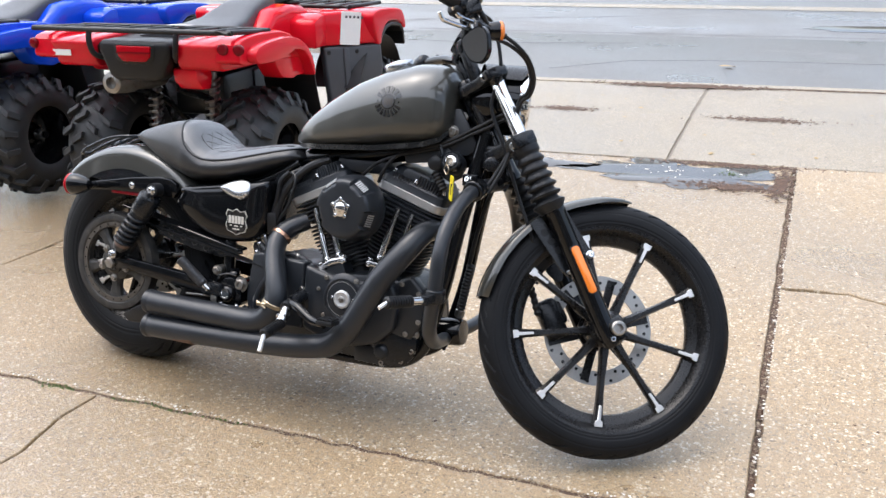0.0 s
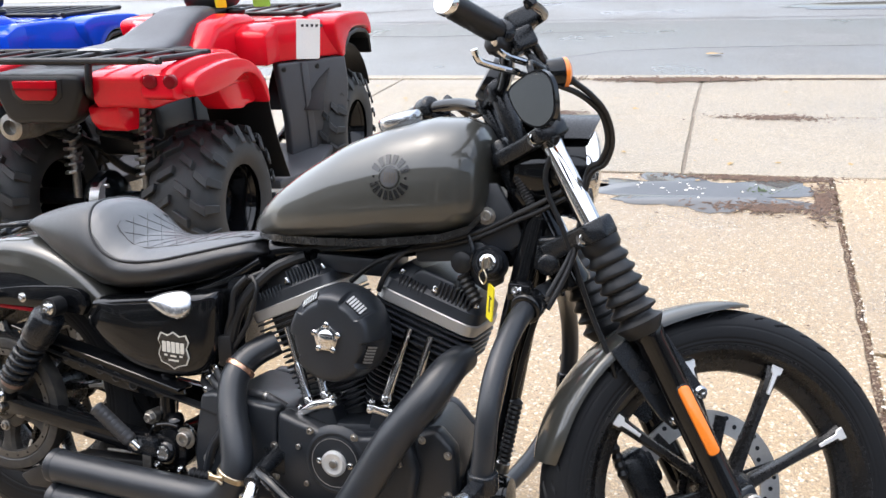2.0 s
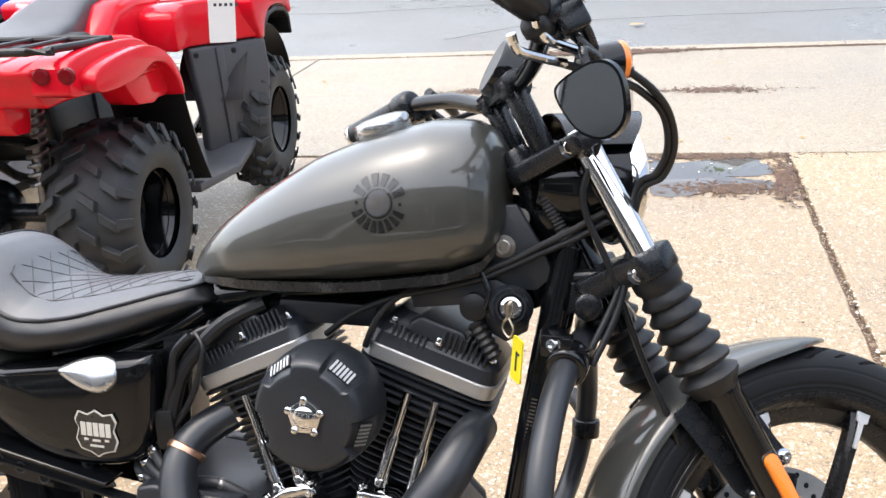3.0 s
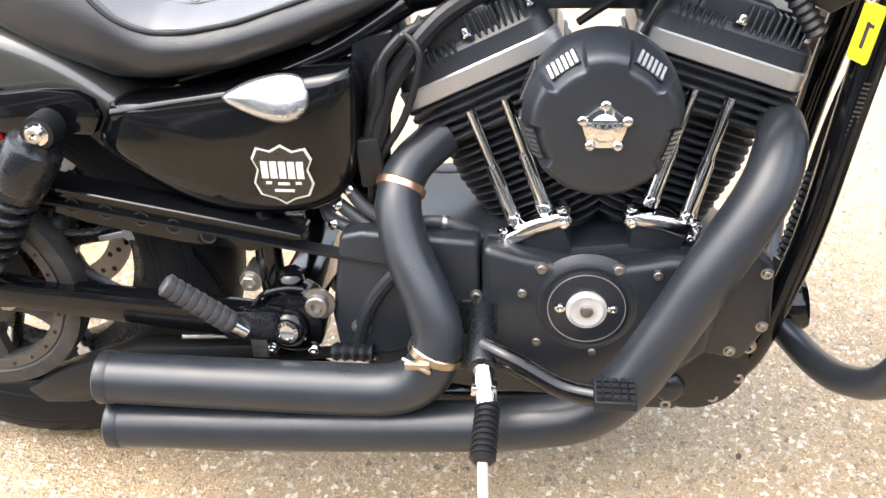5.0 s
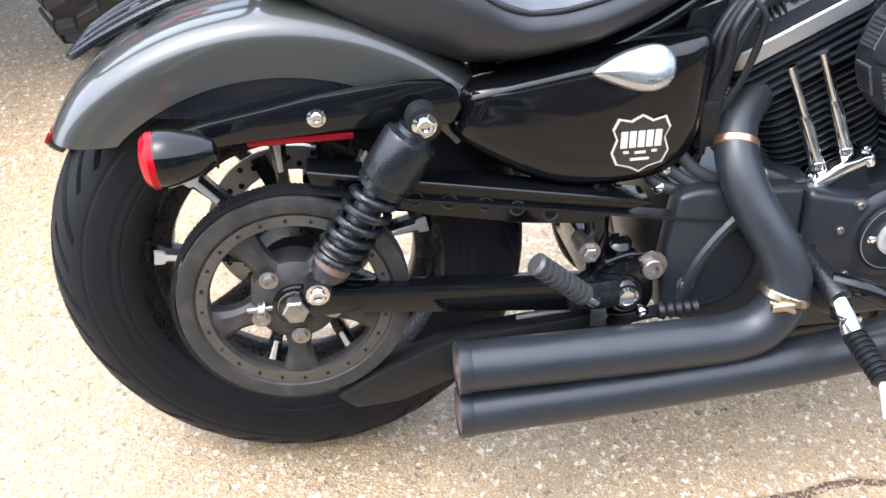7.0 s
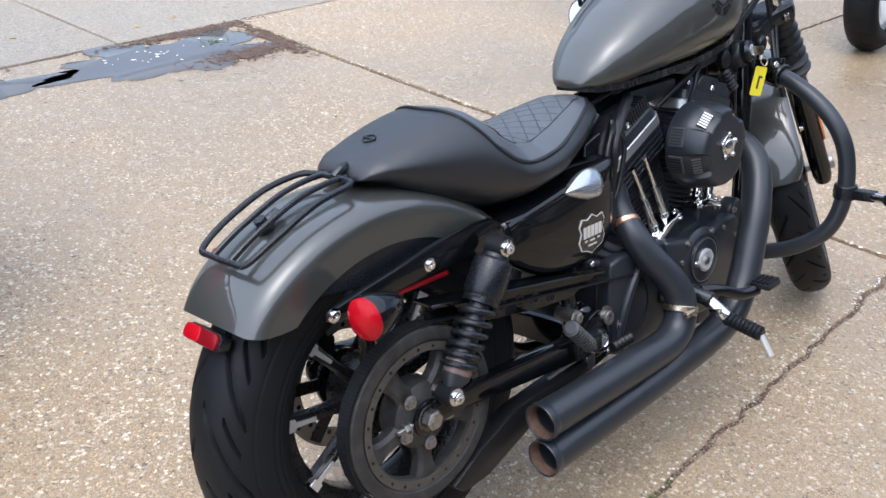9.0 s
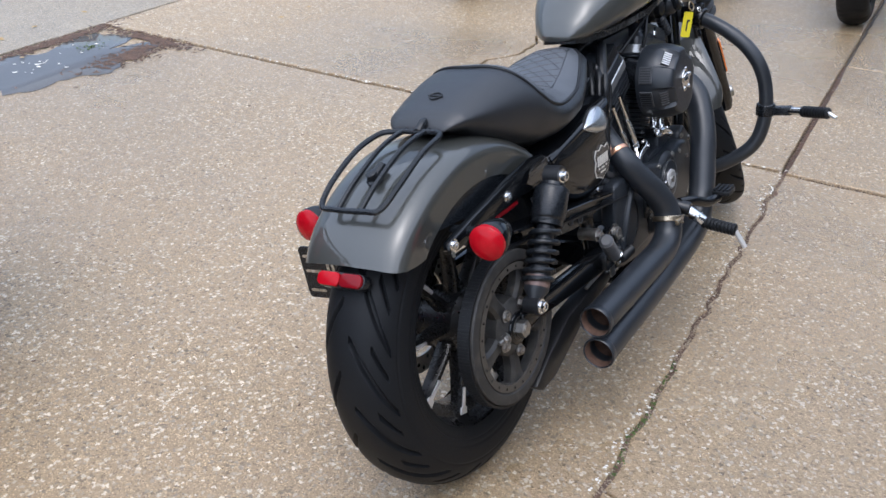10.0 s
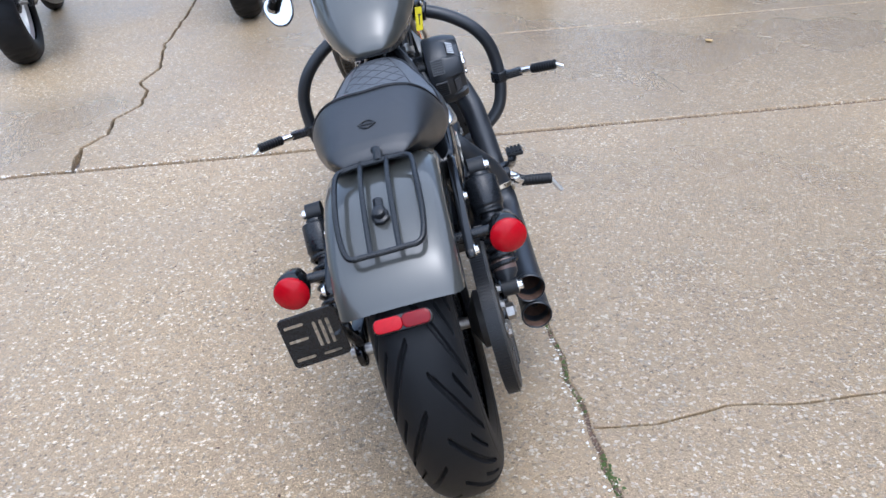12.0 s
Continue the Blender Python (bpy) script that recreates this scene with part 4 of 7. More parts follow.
rack = part("luggage_rack", tube([(-0.206, 0.062, 0.636), (-0.211, 0.030, 0.633), (-0.211, -0.030, 0.633), (-0.206, -0.062, 0.636), (-0.160, -0.072, 0.661), (-0.085, -0.072, 0.692), (-0.020, -0.068, 0.703), (-0.002, -0.045, 0.704), (0.0, 0, 0.704), (-0.002, 0.045, 0.704), (-0.020, 0.068, 0.703), (-0.085, 0.072, 0.692), (-0.160, 0.072, 0.661)], 0.0052, 10, 6, True), SATIN, bike, "black tubular solo luggage rack")
for y in (-0.024, 0.024):
    part("rack_bar", tube([(p[0] - 0.004 * (k == 0), p[1], p[2] - (0.004 if k == 0 else 0)) for k, p in enumerate(rack_line(y))], 0.0048, 10), SATIN, rack)
part("rack_bracket", join(tube([(-0.105, 0, 0.676), (-0.128, 0, 0.664), (-0.132, 0, 0.652)], 0.009, 10), lathe([(0.015, 0), (0.015, 0.006), (0.010, 0.008), (0.010, 0.020), (0.006, 0.022)], 16, (-0.130, 0, 0.656), (-0.45, 0, 0.9))), SATIN, rack)
part("rack_hook", tube([(-0.002, -0.010, 0.704), (0.018, -0.010, 0.716), (0.032, 0.0, 0.708), (0.036, 0.0, 0.690)], 0.0085, 10), SATIN, rack)

# -- seat --
def seat_top(x):
    return float(np.interp(x, [0.012, 0.022, 0.04, 0.09, 0.13, 0.17, 0.205, 0.235, 0.262, 0.29, 0.32, 0.36, 0.42, 0.48, 0.54, 0.58, 0.605], [0.704, 0.719, 0.731, 0.749, 0.760, 0.768, 0.772, 0.768, 0.752, 0.728, 0.708, 0.702, 0.708, 0.719, 0.727, 0.724, 0.705]))


def seat_low(x):
    return float(np.interp(x, [0.012, 0.05, 0.116, 0.185, 0.25, 0.30, 0.40, 0.485, 0.55, 0.605], [0.698, 0.687, 0.646, 0.612, 0.594, 0.596, 0.612, 0.636, 0.664, 0.690]))


def seat_half(x):
    return float(np.interp(x, [0.012, 0.022, 0.045, 0.09, 0.16, 0.25, 0.33, 0.40, 0.46, 0.52, 0.57, 0.605], [0.054, 0.068, 0.085, 0.100, 0.118, 0.137, 0.143, 0.137, 0.119, 0.095, 0.073, 0.042]))


def seat_mid(x):
    return seat_low(x) + (seat_top(x) - seat_low(x)) * float(np.interp(x, [0.05, 0.20, 0.30], [0.50, 0.52, 0.42]))


def seat_dome(x, y):
    """Height of the seat's domed top at a distance y from the middle."""
    q = min(1.0, abs(y) / max(seat_half(x), 1e-3))
    boxy = float(np.interp(x, [0.19, 0.32], [3.4, 2.2]))
    return seat_mid(x) + (seat_top(x) - seat_mid(x)) * (1 - q ** boxy) ** 0.60


def seat_ring(x, k=48):
    out = []
    for i in range(k):
        a = 2 * math.pi * i / k
        c, s = math.cos(a), math.sin(a)
        y = seat_half(x) * math.copysign(abs(c) ** 0.62, c)
        out.append((x, y, seat_dome(x, y) if s >= 0 else seat_mid(x) - (seat_mid(x) - seat_low(x)) * abs(s) ** 0.7))
    return out


xs = np.concatenate([np.linspace(0.012, 0.06, 10), np.linspace(0.07, 0.55, 36), np.linspace(0.56, 0.605, 6)])
seat = part("seat", grid([seat_ring(x) for x in xs], loop_v=True, cap=True), VINYL, bike, "black vinyl solo seat with a raised hump", sharp=70)


def on_seat(x, y, lift=0.0):
    return x, y, seat_dome(x, y) + lift


# seam: over the hump, down its flank and forward to the nose
seam = [(0.198, 0.0), (0.202, 0.042), (0.210, 0.079), (0.224, 0.106), (0.245, 0.126), (0.280, 0.133), (0.330, 0.133), (0.400, 0.125), (0.450, 0.109), (0.500, 0.089), (0.550, 0.066), (0.582, 0.038), (0.590, 0.0)]
piping = [on_seat(x, -y, 0.001) for x, y in seam] + [on_seat(x, y, 0.001) for x, y in seam[-2:0:-1]]
part("seat_piping", tube(piping, 0.0030, 8, 6, True), SOFT, seat, "raised black seam piping")
# seat panel in paler vinyl, its colour standing in for sky sheen
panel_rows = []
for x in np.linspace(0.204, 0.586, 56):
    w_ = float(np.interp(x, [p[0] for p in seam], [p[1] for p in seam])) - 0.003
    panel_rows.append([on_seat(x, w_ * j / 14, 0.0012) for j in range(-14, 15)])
part("seat_panel", grid(panel_rows), PANEL, seat, "quilted seat panel, lighter grey with sky sheen in its colour", sharp=70)
# quilted field: rows of padded diamonds inside a stitched border
def field(x):
    return float(np.interp(x, [0.272, 0.30, 0.36, 0.45, 0.53, 0.566], [0.070, 0.088, 0.092, 0.070, 0.046, 0.030]))


for k in range(-3, 12):
    for sgn in (1, -1):
        line = []
        for t in np.linspace(0, 1, 41):
            y = -0.095 + 0.19 * t
            x = 0.25 + k * 0.036 + sgn * y * 0.80
            if 0.274 < x < 0.564 and abs(y) < field(x):
                line.append(on_seat(x, y, 0.0010))
        if len(line) > 3:
            part("quilt_stitch", tube(line, 0.0011, 6, 1), VINYL, seat)
border = [on_seat(x, -field(x), 0.001) for x in np.linspace(0.272, 0.566, 12)] + [on_seat(x, field(x), 0.001) for x in np.linspace(0.566, 0.272, 12)]
part("quilt_border", tube(border, 0.0012, 6, 3, True), VINYL, seat)
badge_pts = [on_seat(0.082 + dx, dy, 0.001) for dx, dy in ((-0.010, 0), (-0.004, 0.012), (0.004, 0.012), (0.010, 0), (0.004, -0.012), (-0.004, -0.012))]
part("embossed_mark", join(tube(badge_pts, 0.0016, 6, 3, True), tube([on_seat(0.080, -0.017, 0.001), on_seat(0.084, 0.017, 0.001)], 0.0018, 6, 2)), SOFT, seat, "small embossed mark")
part("seat_bolt", bolt((0.518, -0.052, 0.628), (0, -1, 0), 0.010, 0.008), CHROME, bike)
part("seat_bracket", box((0.535, 0, 0.632), (0.11, 0.104, 0.062)), SATIN, bike, bevel=0.006)

# -- fuel tank --
def tank_top(x):
    return float(np.interp(x, [0.575, 0.59, 0.63, 0.70, 0.787, 0.88, 0.96, 1.012, 1.045, 1.062, 1.070], [0.752, 0.778, 0.822, 0.873, 0.925, 0.962, 0.980, 0.980, 0.966, 0.940, 0.905]))


def tank_low(x):
    return float(np.interp(x, [0.575, 0.60, 0.68, 0.86, 1.0, 1.045, 1.062, 1.070], [0.738, 0.730, 0.731, 0.744, 0.765, 0.782, 0.806, 0.838]))


def tank_half(x):
    return float(np.interp(x, [0.575, 0.585, 0.61, 0.66, 0.74, 0.82, 0.91, 0.98, 1.03, 1.055, 1.070], [0.030, 0.045, 0.068, 0.094, 0.118, 0.131, 0.137, 0.133, 0.118, 0.098, 0.062]))


def tank_point(x, a):
    t, l, w = tank_top(x), tank_low(x), tank_half(x)
    c, s = math.cos(a), math.sin(a)
    mid = l + (t - l) * 0.44
    y = w * math.copysign(abs(c) ** 0.80, c)
    z = mid + (t - mid) * abs(s) ** 0.90 if s >= 0 else mid - (mid - l) * abs(s) ** 0.55
    return x, y, z


txs = np.concatenate([np.linspace(0.575, 0.61, 7), np.linspace(0.625, 1.03, 30), np.linspace(1.038, 1.070, 8)])
tank = part("fuel_tank", grid([[tank_point(x, 2 * math.pi * k / 56) for k in range(56)] for x in txs], loop_v=True, cap=True), PAINT, bike, "graphite metallic teardrop fuel tank", sharp=80)
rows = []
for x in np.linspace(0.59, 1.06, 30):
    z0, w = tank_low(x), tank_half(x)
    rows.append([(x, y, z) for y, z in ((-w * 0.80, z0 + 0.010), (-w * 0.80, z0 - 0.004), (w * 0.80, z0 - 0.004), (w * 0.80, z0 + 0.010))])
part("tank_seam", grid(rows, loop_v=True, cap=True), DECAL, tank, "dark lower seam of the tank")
cap_m = axis_matrix((0.880, -0.012, 0.958), (-0.33, -0.06, 1))
part("fuel_cap", xf(lathe([(0.036, -0.006), (0.040, 0.0), (0.042, 0.006), (0.042, 0.016), (0.039, 0.021), (0.024, 0.025), (0.004, 0.026)], 40), cap_m), SILVER, tank, "brushed silver fuel cap")


def on_tank(x, z, lift):
    """A point on the right flank of the tank, pushed out a little."""
    t, l = tank_top(x), tank_low(x)
    mid = l + (t - l) * 0.44
    s = ((z - mid) / (t - mid)) ** (1 / 0.90) if z >= mid else -(((mid - z) / (mid - l)) ** (1 / 0.55))
    c = math.sqrt(max(0, 1 - s * s))
    return x, -(tank_half(x) * c ** 0.80 + lift), z


lc = (0.911, 0.872)


def tank_mark(r0, r1, a0, a1, n=4, lift=0.0010):
    rows = []
    for r in np.linspace(r0, r1, 3):
        rows.append([on_tank(lc[0] + r * math.cos(a), lc[1] + r * math.sin(a), lift) for a in np.linspace(a0, a1, n)])
    return grid(rows)


part("tank_roundel", tank_mark(0.001, 0.0165, 0, 2 * math.pi, 28), ATV_GREY, tank, "faded grey centre of the tank roundel")
for k in range(5):
    z = lc[1]
    x0 = lc[0] - 0.0095 + k * 0.0048
    part("roundel_bar", grid([[on_tank(x0 + dx, z + dz, 0.0016) for dz in np.linspace(-0.009, 0.009, 4)] for dx in (0, 0.0024)]), PULLEY_LIP, tank)
part("roundel_ring", tank_mark(0.0185, 0.0205, 0, 2 * math.pi, 40), DECAL, tank)
for half, n in ((1, 6), (-1, 8)):
    for k in range(n):
        a = math.pi / 2 * half + (k - (n - 1) / 2) * radians(148 / n)
        part("roundel_mark", tank_mark(0.0235, 0.0400, a - radians(48 / n), a + radians(48 / n)), DECAL, tank)
    part("roundel_dot", tank_mark(0.029, 0.033, (0 if half > 0 else math.pi) - 0.07, (0 if half > 0 else math.pi) + 0.07), DECAL, tank)

# -- frame --
frame_parts = [tube([(1.150, 0, 0.800), (1.02, 0, 0.765), (0.80, 0, 0.722), (0.60, 0, 0.690), (0.50, 0, 0.640), (0.30, 0, 0.570)], 0.030, 14)]
for s in (-1, 1):
    frame_parts.append(tube([(1.156, s * 0.040, 0.810), (1.134, s * 0.056, 0.675), (1.113, s * 0.068, 0.550), (1.092, s * 0.074, 0.412), (1.068, s * 0.076, 0.310), (1.040, s * 0.074, 0.220), (0.990, s * 0.072, 0.176), (0.92, s * 0.072, 0.160), (0.80, s * 0.075, 0.155), (0.58, s * 0.095, 0.160), (0.46, s * 0.105, 0.200), (0.42, s * 0.110, 0.32), (0.42, s * 0.105, 0.48), (0.44, s * 0.095, 0.60)], [0.0215, 0.0205, 0.0185, 0.0175, 0.0170, 0.0170, 0.0170, 0.0170, 0.0170, 0.0170, 0.0170, 0.0170, 0.0170, 0.0170], 14))
    frame_parts.append(tube([(0.60, s * 0.045, 0.680), (0.50, s * 0.055, 0.622), (0.36, s * 0.075, 0.575), (0.24, s * 0.100, 0.562)], 0.014, 12))
frame_parts.append(lathe([(0.034, -0.10), (0.036, -0.09), (0.032, -0.07), (0.032, 0.07), (0.036, 0.09), (0.034, 0.10)], 24, (1.172, -0.010, 0.775), (-0.5, 0, 0.866)))
frame_parts.append(prism([(1.135, 0.83), (1.075, 0.855), (1.010, 0.80), (0.985, 0.745), (1.03, 0.72), (1.11, 0.715), (1.150, 0.735)], -0.028, 0.028))
bike_frame = part("frame", join(*frame_parts), GLOSS, bike, "gloss black tubular frame")
for s in (-1, 1):
    part("neck_plate", prism([(1.085, 0.868), (1.055, 0.866), (1.005, 0.800), (1.000, 0.770), (1.030, 0.745), (1.115, 0.748), (1.140, 0.770), (1.120, 0.812)], s * 0.050 - 0.006, s * 0.050 + 0.006), ENGINE, bike, "black neck gusset plate", bevel=0.004)
    part("tank_mount_bolt", bolt((1.069, s * 0.056, 0.808), (0, s, 0), 0.011, 0.010), STEEL, bike)
part("coil_bracket", prism([(0.930, 0.742), (1.060, 0.762), (1.110, 0.735), (1.105, 0.690), (1.075, 0.672), (1.040, 0.690), (1.015, 0.722), (0.940, 0.712)], -0.062, -0.050), ENGINE, bike, "black bracket under the tank", bevel=0.003)
part("ignition_housing", lathe([(0.020, 0), (0.030, 0.006), (0.031, 0.040), (0.026, 0.048)], 28, (1.080, -0.040, 0.718), (0.1, -1, 0.25)), ENGINE, bike, "black ignition switch housing")
part("bracket_knob", lathe([(0.020, 0), (0.020, 0.014), (0.012, 0.018)], 20, (1.030, -0.060, 0.722), (0, -1, 0)), SOFT, bike)
loom_way = Vector((0.034, 0, -0.057)).normalized()
loom = part("wire_sleeve", rod((1.118, -0.046, 0.882), (1.162, -0.046, 0.806), 0.0085, 12), SOFT, bike, "black ribbed wire sleeve on the neck")
for k in range(14):
    part("sleeve_ring", lathe([(0.0086, 0), (0.0100, 0.0012), (0.0086, 0.0026)], 12, Vector((1.121, -0.046, 0.877)) + loom_way * 0.0056 * k, loom_way), HOSE, loom)
part("horn_block", join(box((1.178, -0.030, 0.742), (0.050, 0.060, 0.044)), lathe([(0.016, 0), (0.020, 0.004), (0.020, 0.016), (0.014, 0.020)], 16, (1.186, -0.058, 0.734), (0.2, -1, 0)), rod((1.165, -0.050, 0.770), (1.215, -0.056, 0.776), 0.009, 10)), SATIN, bike, "black bracket below the steering head", bevel=0.005)
part("tank_mount_bolt", bolt((1.086, -0.040, 0.846), (0, -1, 0), 0.0105, 0.012), STEEL, bike)
part("cable_stay", tube([(1.040, -0.070, 0.772), (1.052, -0.076, 0.745), (1.046, -0.072, 0.722), (1.030, -0.066, 0.706)], 0.0042, 8), SATIN, bike, "black wire cable stay")
part("ribbed_boot", lathe([(0.008, 0)] + [(0.0140 if k % 2 else 0.0110, 0.005 * k) for k in range(1, 12)] + [(0.008, 0.06)], 16, (1.030, -0.066, 0.700), (0.55, -0.1, -0.8)), SOFT, bike, "ribbed black rubber boot")
switch = part("ignition_switch", lathe([(0.026, 0), (0.026, 0.020), (0.021, 0.026), (0.018, 0.026), (0.016, 0.022)], 28, (1.086, -0.078, 0.727), (0.1, -1, 0.25)), SATIN, bike, "ignition switch with a key in it")
part("lock_face", lathe([(0.0145, 0.0), (0.0145, 0.0265), (0.0105, 0.0275), (0.0100, 0.0255), (0.001, 0.0255)], 24, (1.086, -0.078, 0.727), (0.1, -1, 0.25)), CHROME, switch, "chrome lock face")
part("key", join(box((1.089, -0.118, 0.734), (0.004, 0.024, 0.018)), tube([(1.089, -0.128, 0.725), (1.098, -0.134, 0.712), (1.092, -0.132, 0.700), (1.082, -0.127, 0.712)], 0.0015, 6, 5, True)), BRASS, switch, "brass ignition key on a ring")
tag_m = Matrix.Translation((1.100, -0.112, 0.664)) @ pose(0, 0, 0, 4, 12, -48)
tag = part("key_tag", xf(prism(rounded(0.025, 0.066, 0.004), -0.0012, 0.0012), tag_m), YELLOW, switch, "bright yellow paper key tag")
part("tag_scribble", xf(join(box((0, -0.0016, -0.002), (0.004, 0.0006, 0.030)), box((0.003, -0.0016, 0.010), (0.008, 0.0006, 0.004))), tag_m), INK, tag)

# -- oil tank and side cover --
oil = [(0.236, 0.560), (0.250, 0.580), (0.300, 0.588), (0.40, 0.602), (0.520, 0.622), (0.548, 0.618), (0.548, 0.560), (0.540, 0.492), (0.508, 0.452), (0.450, 0.438), (0.370, 0.441), (0.300, 0.468), (0.226, 0.522)]
rows = []
cx, cz = 0.40, 0.53
for off, y in ((0.90, -0.060), (1.0, -0.085), (1.0, -0.108), (0.975, -0.122), (0.92, -0.131), (0.80, -0.136), (0.5, -0.139), (0.2, -0.140)):
    rows.append([(cx + (x - cx) * off, y, cz + (z - cz) * off) for x, z in smooth_path_2d(oil)])
oil_tank = part("oil_tank", grid(rows, loop_v=True, cap=True), GLOSS, bike, "gloss black oil tank cover", sharp=50)
part("cover_ridge", tube([(0.252, -0.124, 0.566), (0.33, -0.126, 0.580), (0.45, -0.126, 0.598), (0.535, -0.122, 0.604)], 0.010, 12), GLOSS, oil_tank)
oc = axis_matrix((0.449, -0.131, 0.589), (0.0, -0.95, 0.42)) @ Matrix.Rotation(radians(3), 4, "Z")
leaf_cap = smooth_path_2d([(-0.055, 0.002), (-0.036, 0.014), (-0.006, 0.022), (0.022, 0.024), (0.040, 0.018), (0.047, 0.004), (0.042, -0.012), (0.026, -0.022), (0.004, -0.022), (-0.026, -0.013)], 5)
filler = part("oil_cap", xf(grid([[(x * f, y * f, h) for x, y in [(a, b * 1.18) for a, b in leaf_cap]] for f, h in ((1.0, 0.0), (1.02, 0.006), (0.99, 0.010), (0.90, 0.0135), (0.70, 0.0165), (0.40, 0.0185), (0.05, 0.0190))], loop_v=True, cap=True), oc), SILVER, oil_tank, "silver teardrop oil filler cap", sharp=60)
part("cap_crease", xf(tube([(0.012 + 0.021 * math.cos(a), 0.004 + 0.019 * math.sin(a), 0.0172 - 0.0035 * abs(math.sin(a))) for a in np.linspace(radians(200), radians(330), 9)], 0.0011, 6, 2), oc), SATIN, filler, "curved crease of the cap")
sh_m = Matrix.Translation((0.457, -0.1402, 0.500)) @ pose(0, 0, 0, 3, 0, 0)
shield = [(-0.030, 0.034), (-0.014, 0.030), (0.0, 0.038), (0.014, 0.030), (0.030, 0.034), (0.037, 0.020), (0.031, 0.006), (0.037, -0.012), (0.030, -0.028), (0.012, -0.033), (0.0, -0.040), (-0.012, -0.033), (-0.030, -0.028), (-0.037, -0.012), (-0.031, 0.006), (-0.037, 0.020)]
sticker = part("side_badge", xf(prism(shield, -0.0012, 0.0005), sh_m), WHITEPAINT, oil_tank, "black shield badge with a pale outline")
part("badge_field", xf(prism([(x * 0.93, z * 0.93) for x, z in shield], -0.0020, 0.0), sh_m), DECAL, sticker)
for k in range(5):
    part("badge_bar", xf(box((-0.0216 + k * 0.0108, -0.0022, 0.006), (0.0086, 0.001, 0.022)), sh_m), WHITEPAINT, sticker)
for x, z, w in ((-0.018, -0.011, 0.007), (0.0, -0.012, 0.014), (0.018, -0.011, 0.007), (0, -0.021, 0.024)):
    part("badge_bar", xf(box((x, -0.0022, z), (w, 0.001, 0.0035)), sh_m), WHITEPAINT, sticker)
part("battery_box", box((0.39, 0.06, 0.51), (0.24, 0.12, 0.16)), SATIN, bike, "black battery cover", bevel=0.015)

# -- engine --
EC = Vector((0.846, 0, 0.264))
case = [(0.50, 0.30), (0.53, 0.41), (0.62, 0.405), (0.70, 0.41), (0.80, 0.395), (0.88, 0.405), (0.97, 0.40), (1.02, 0.35), (1.035, 0.27), (1.02, 0.205), (0.96, 0.172), (0.86, 0.164), (0.72, 0.166), (0.60, 0.180), (0.52, 0.215)]
engine = part("engine", prism(case, -0.105, 0.105), ENGINE, bike, "black wrinkle-finish V-twin engine", bevel=0.012)
part("primary_cover", prism([(x * 0.98 + 0.01, z) for x, z in case], 0.105, 0.150), ENGINE, engine, bevel=0.02, segs=3)
cover_l = [(0.508, 0.232), (0.500, 0.300), (0.517, 0.418), (0.545, 0.424), (0.690, 0.414), (0.690, 0.225), (0.60, 0.222)]
part("sprocket_cover", prism(cover_l, -0.138, -0.100), ENGINE, engine, "black sprocket cover", bevel=0.008, segs=3)
part("cover_swoop", tube([(0.532, -0.134, 0.262), (0.548, -0.139, 0.315), (0.580, -0.139, 0.362), (0.620, -0.136, 0.398)], 0.010, 10), ENGINE, engine)
cover_r = [(0.693, 0.232), (0.693, 0.412), (0.735, 0.400), (0.79, 0.388), (0.86, 0.388), (0.92, 0.400), (0.965, 0.395), (0.985, 0.340), (0.975, 0.270), (0.93, 0.225), (0.86, 0.205), (0.76, 0.208)]
part("cam_cover", prism(cover_r, -0.144, -0.100), ENGINE, engine, "black cam cover", bevel=0.012, segs=3)
timer = part("timer_cover", lathe([(0.070, -0.006), (0.062, 0.001), (0.056, 0.003), (0.053, 0.0015), (0.050, 0.0015), (0.049, 0.005), (0.046, 0.006), (0.030, 0.006)], 48, (0.822, -0.143, 0.333), (0, -1, 0)), ENGINE, engine, "round timing cover with a silver face")
part("timer_face", lathe([(0.025, 0.0), (0.025, 0.0105), (0.020, 0.0125), (0.014, 0.0108), (0.012, 0.0105), (0.001, 0.0105)], 40, (0.822, -0.143, 0.333), (0, -1, 0)), ALU, timer, "brushed silver face")
part("timer_mark", lathe([(0.0080, 0.0105), (0.0080, 0.0140), (0.0065, 0.0150), (0.001, 0.0150)], 20, (0.822, -0.143, 0.333), (0, -1, 0)), STEEL, timer, "dull raised centre stud")
for dx in (-0.032, 0.032):
    part("timer_screw", bolt((0.822 + dx, -0.148, 0.333), (0, -1, 0), 0.0045, 0.004), CHROME, timer)
part("timer_ring", lathe([(0.0478, 0.0060), (0.0478, 0.0066), (0.0466, 0.0066), (0.0466, 0.0060)], 48, (0.822, -0.143, 0.333), (0, -1, 0), closed=True), BAND, timer, "thin silver ring")
for x, z, r in ((0.537, 0.286, 0.0125), (0.686, 0.340, 0.008), (0.743, 0.350, 0.008), (0.766, 0.384, 0.008), (0.858, 0.386, 0.008), (0.905, 0.380, 0.008), (0.762, 0.280, 0.008), (0.832, 0.268, 0.007), (0.694, 0.282, 0.008), (0.952, 0.352, 0.008), (0.55, 0.235, 0.008)):
    part("cover_bolt", bolt((x, -0.142 if x > 0.69 else -0.137, z), (0, -1, 0), r * 0.70, 0.006), STEEL, engine)
part("lower_case", lathe([(0.02, 0), (0.062, 0.0), (0.070, 0.008), (0.070, 0.036), (0.05, 0.044)], 40, (0.965, -0.075, 0.232), (0, -1, 0)), SATIN, engine, "black round lower case")
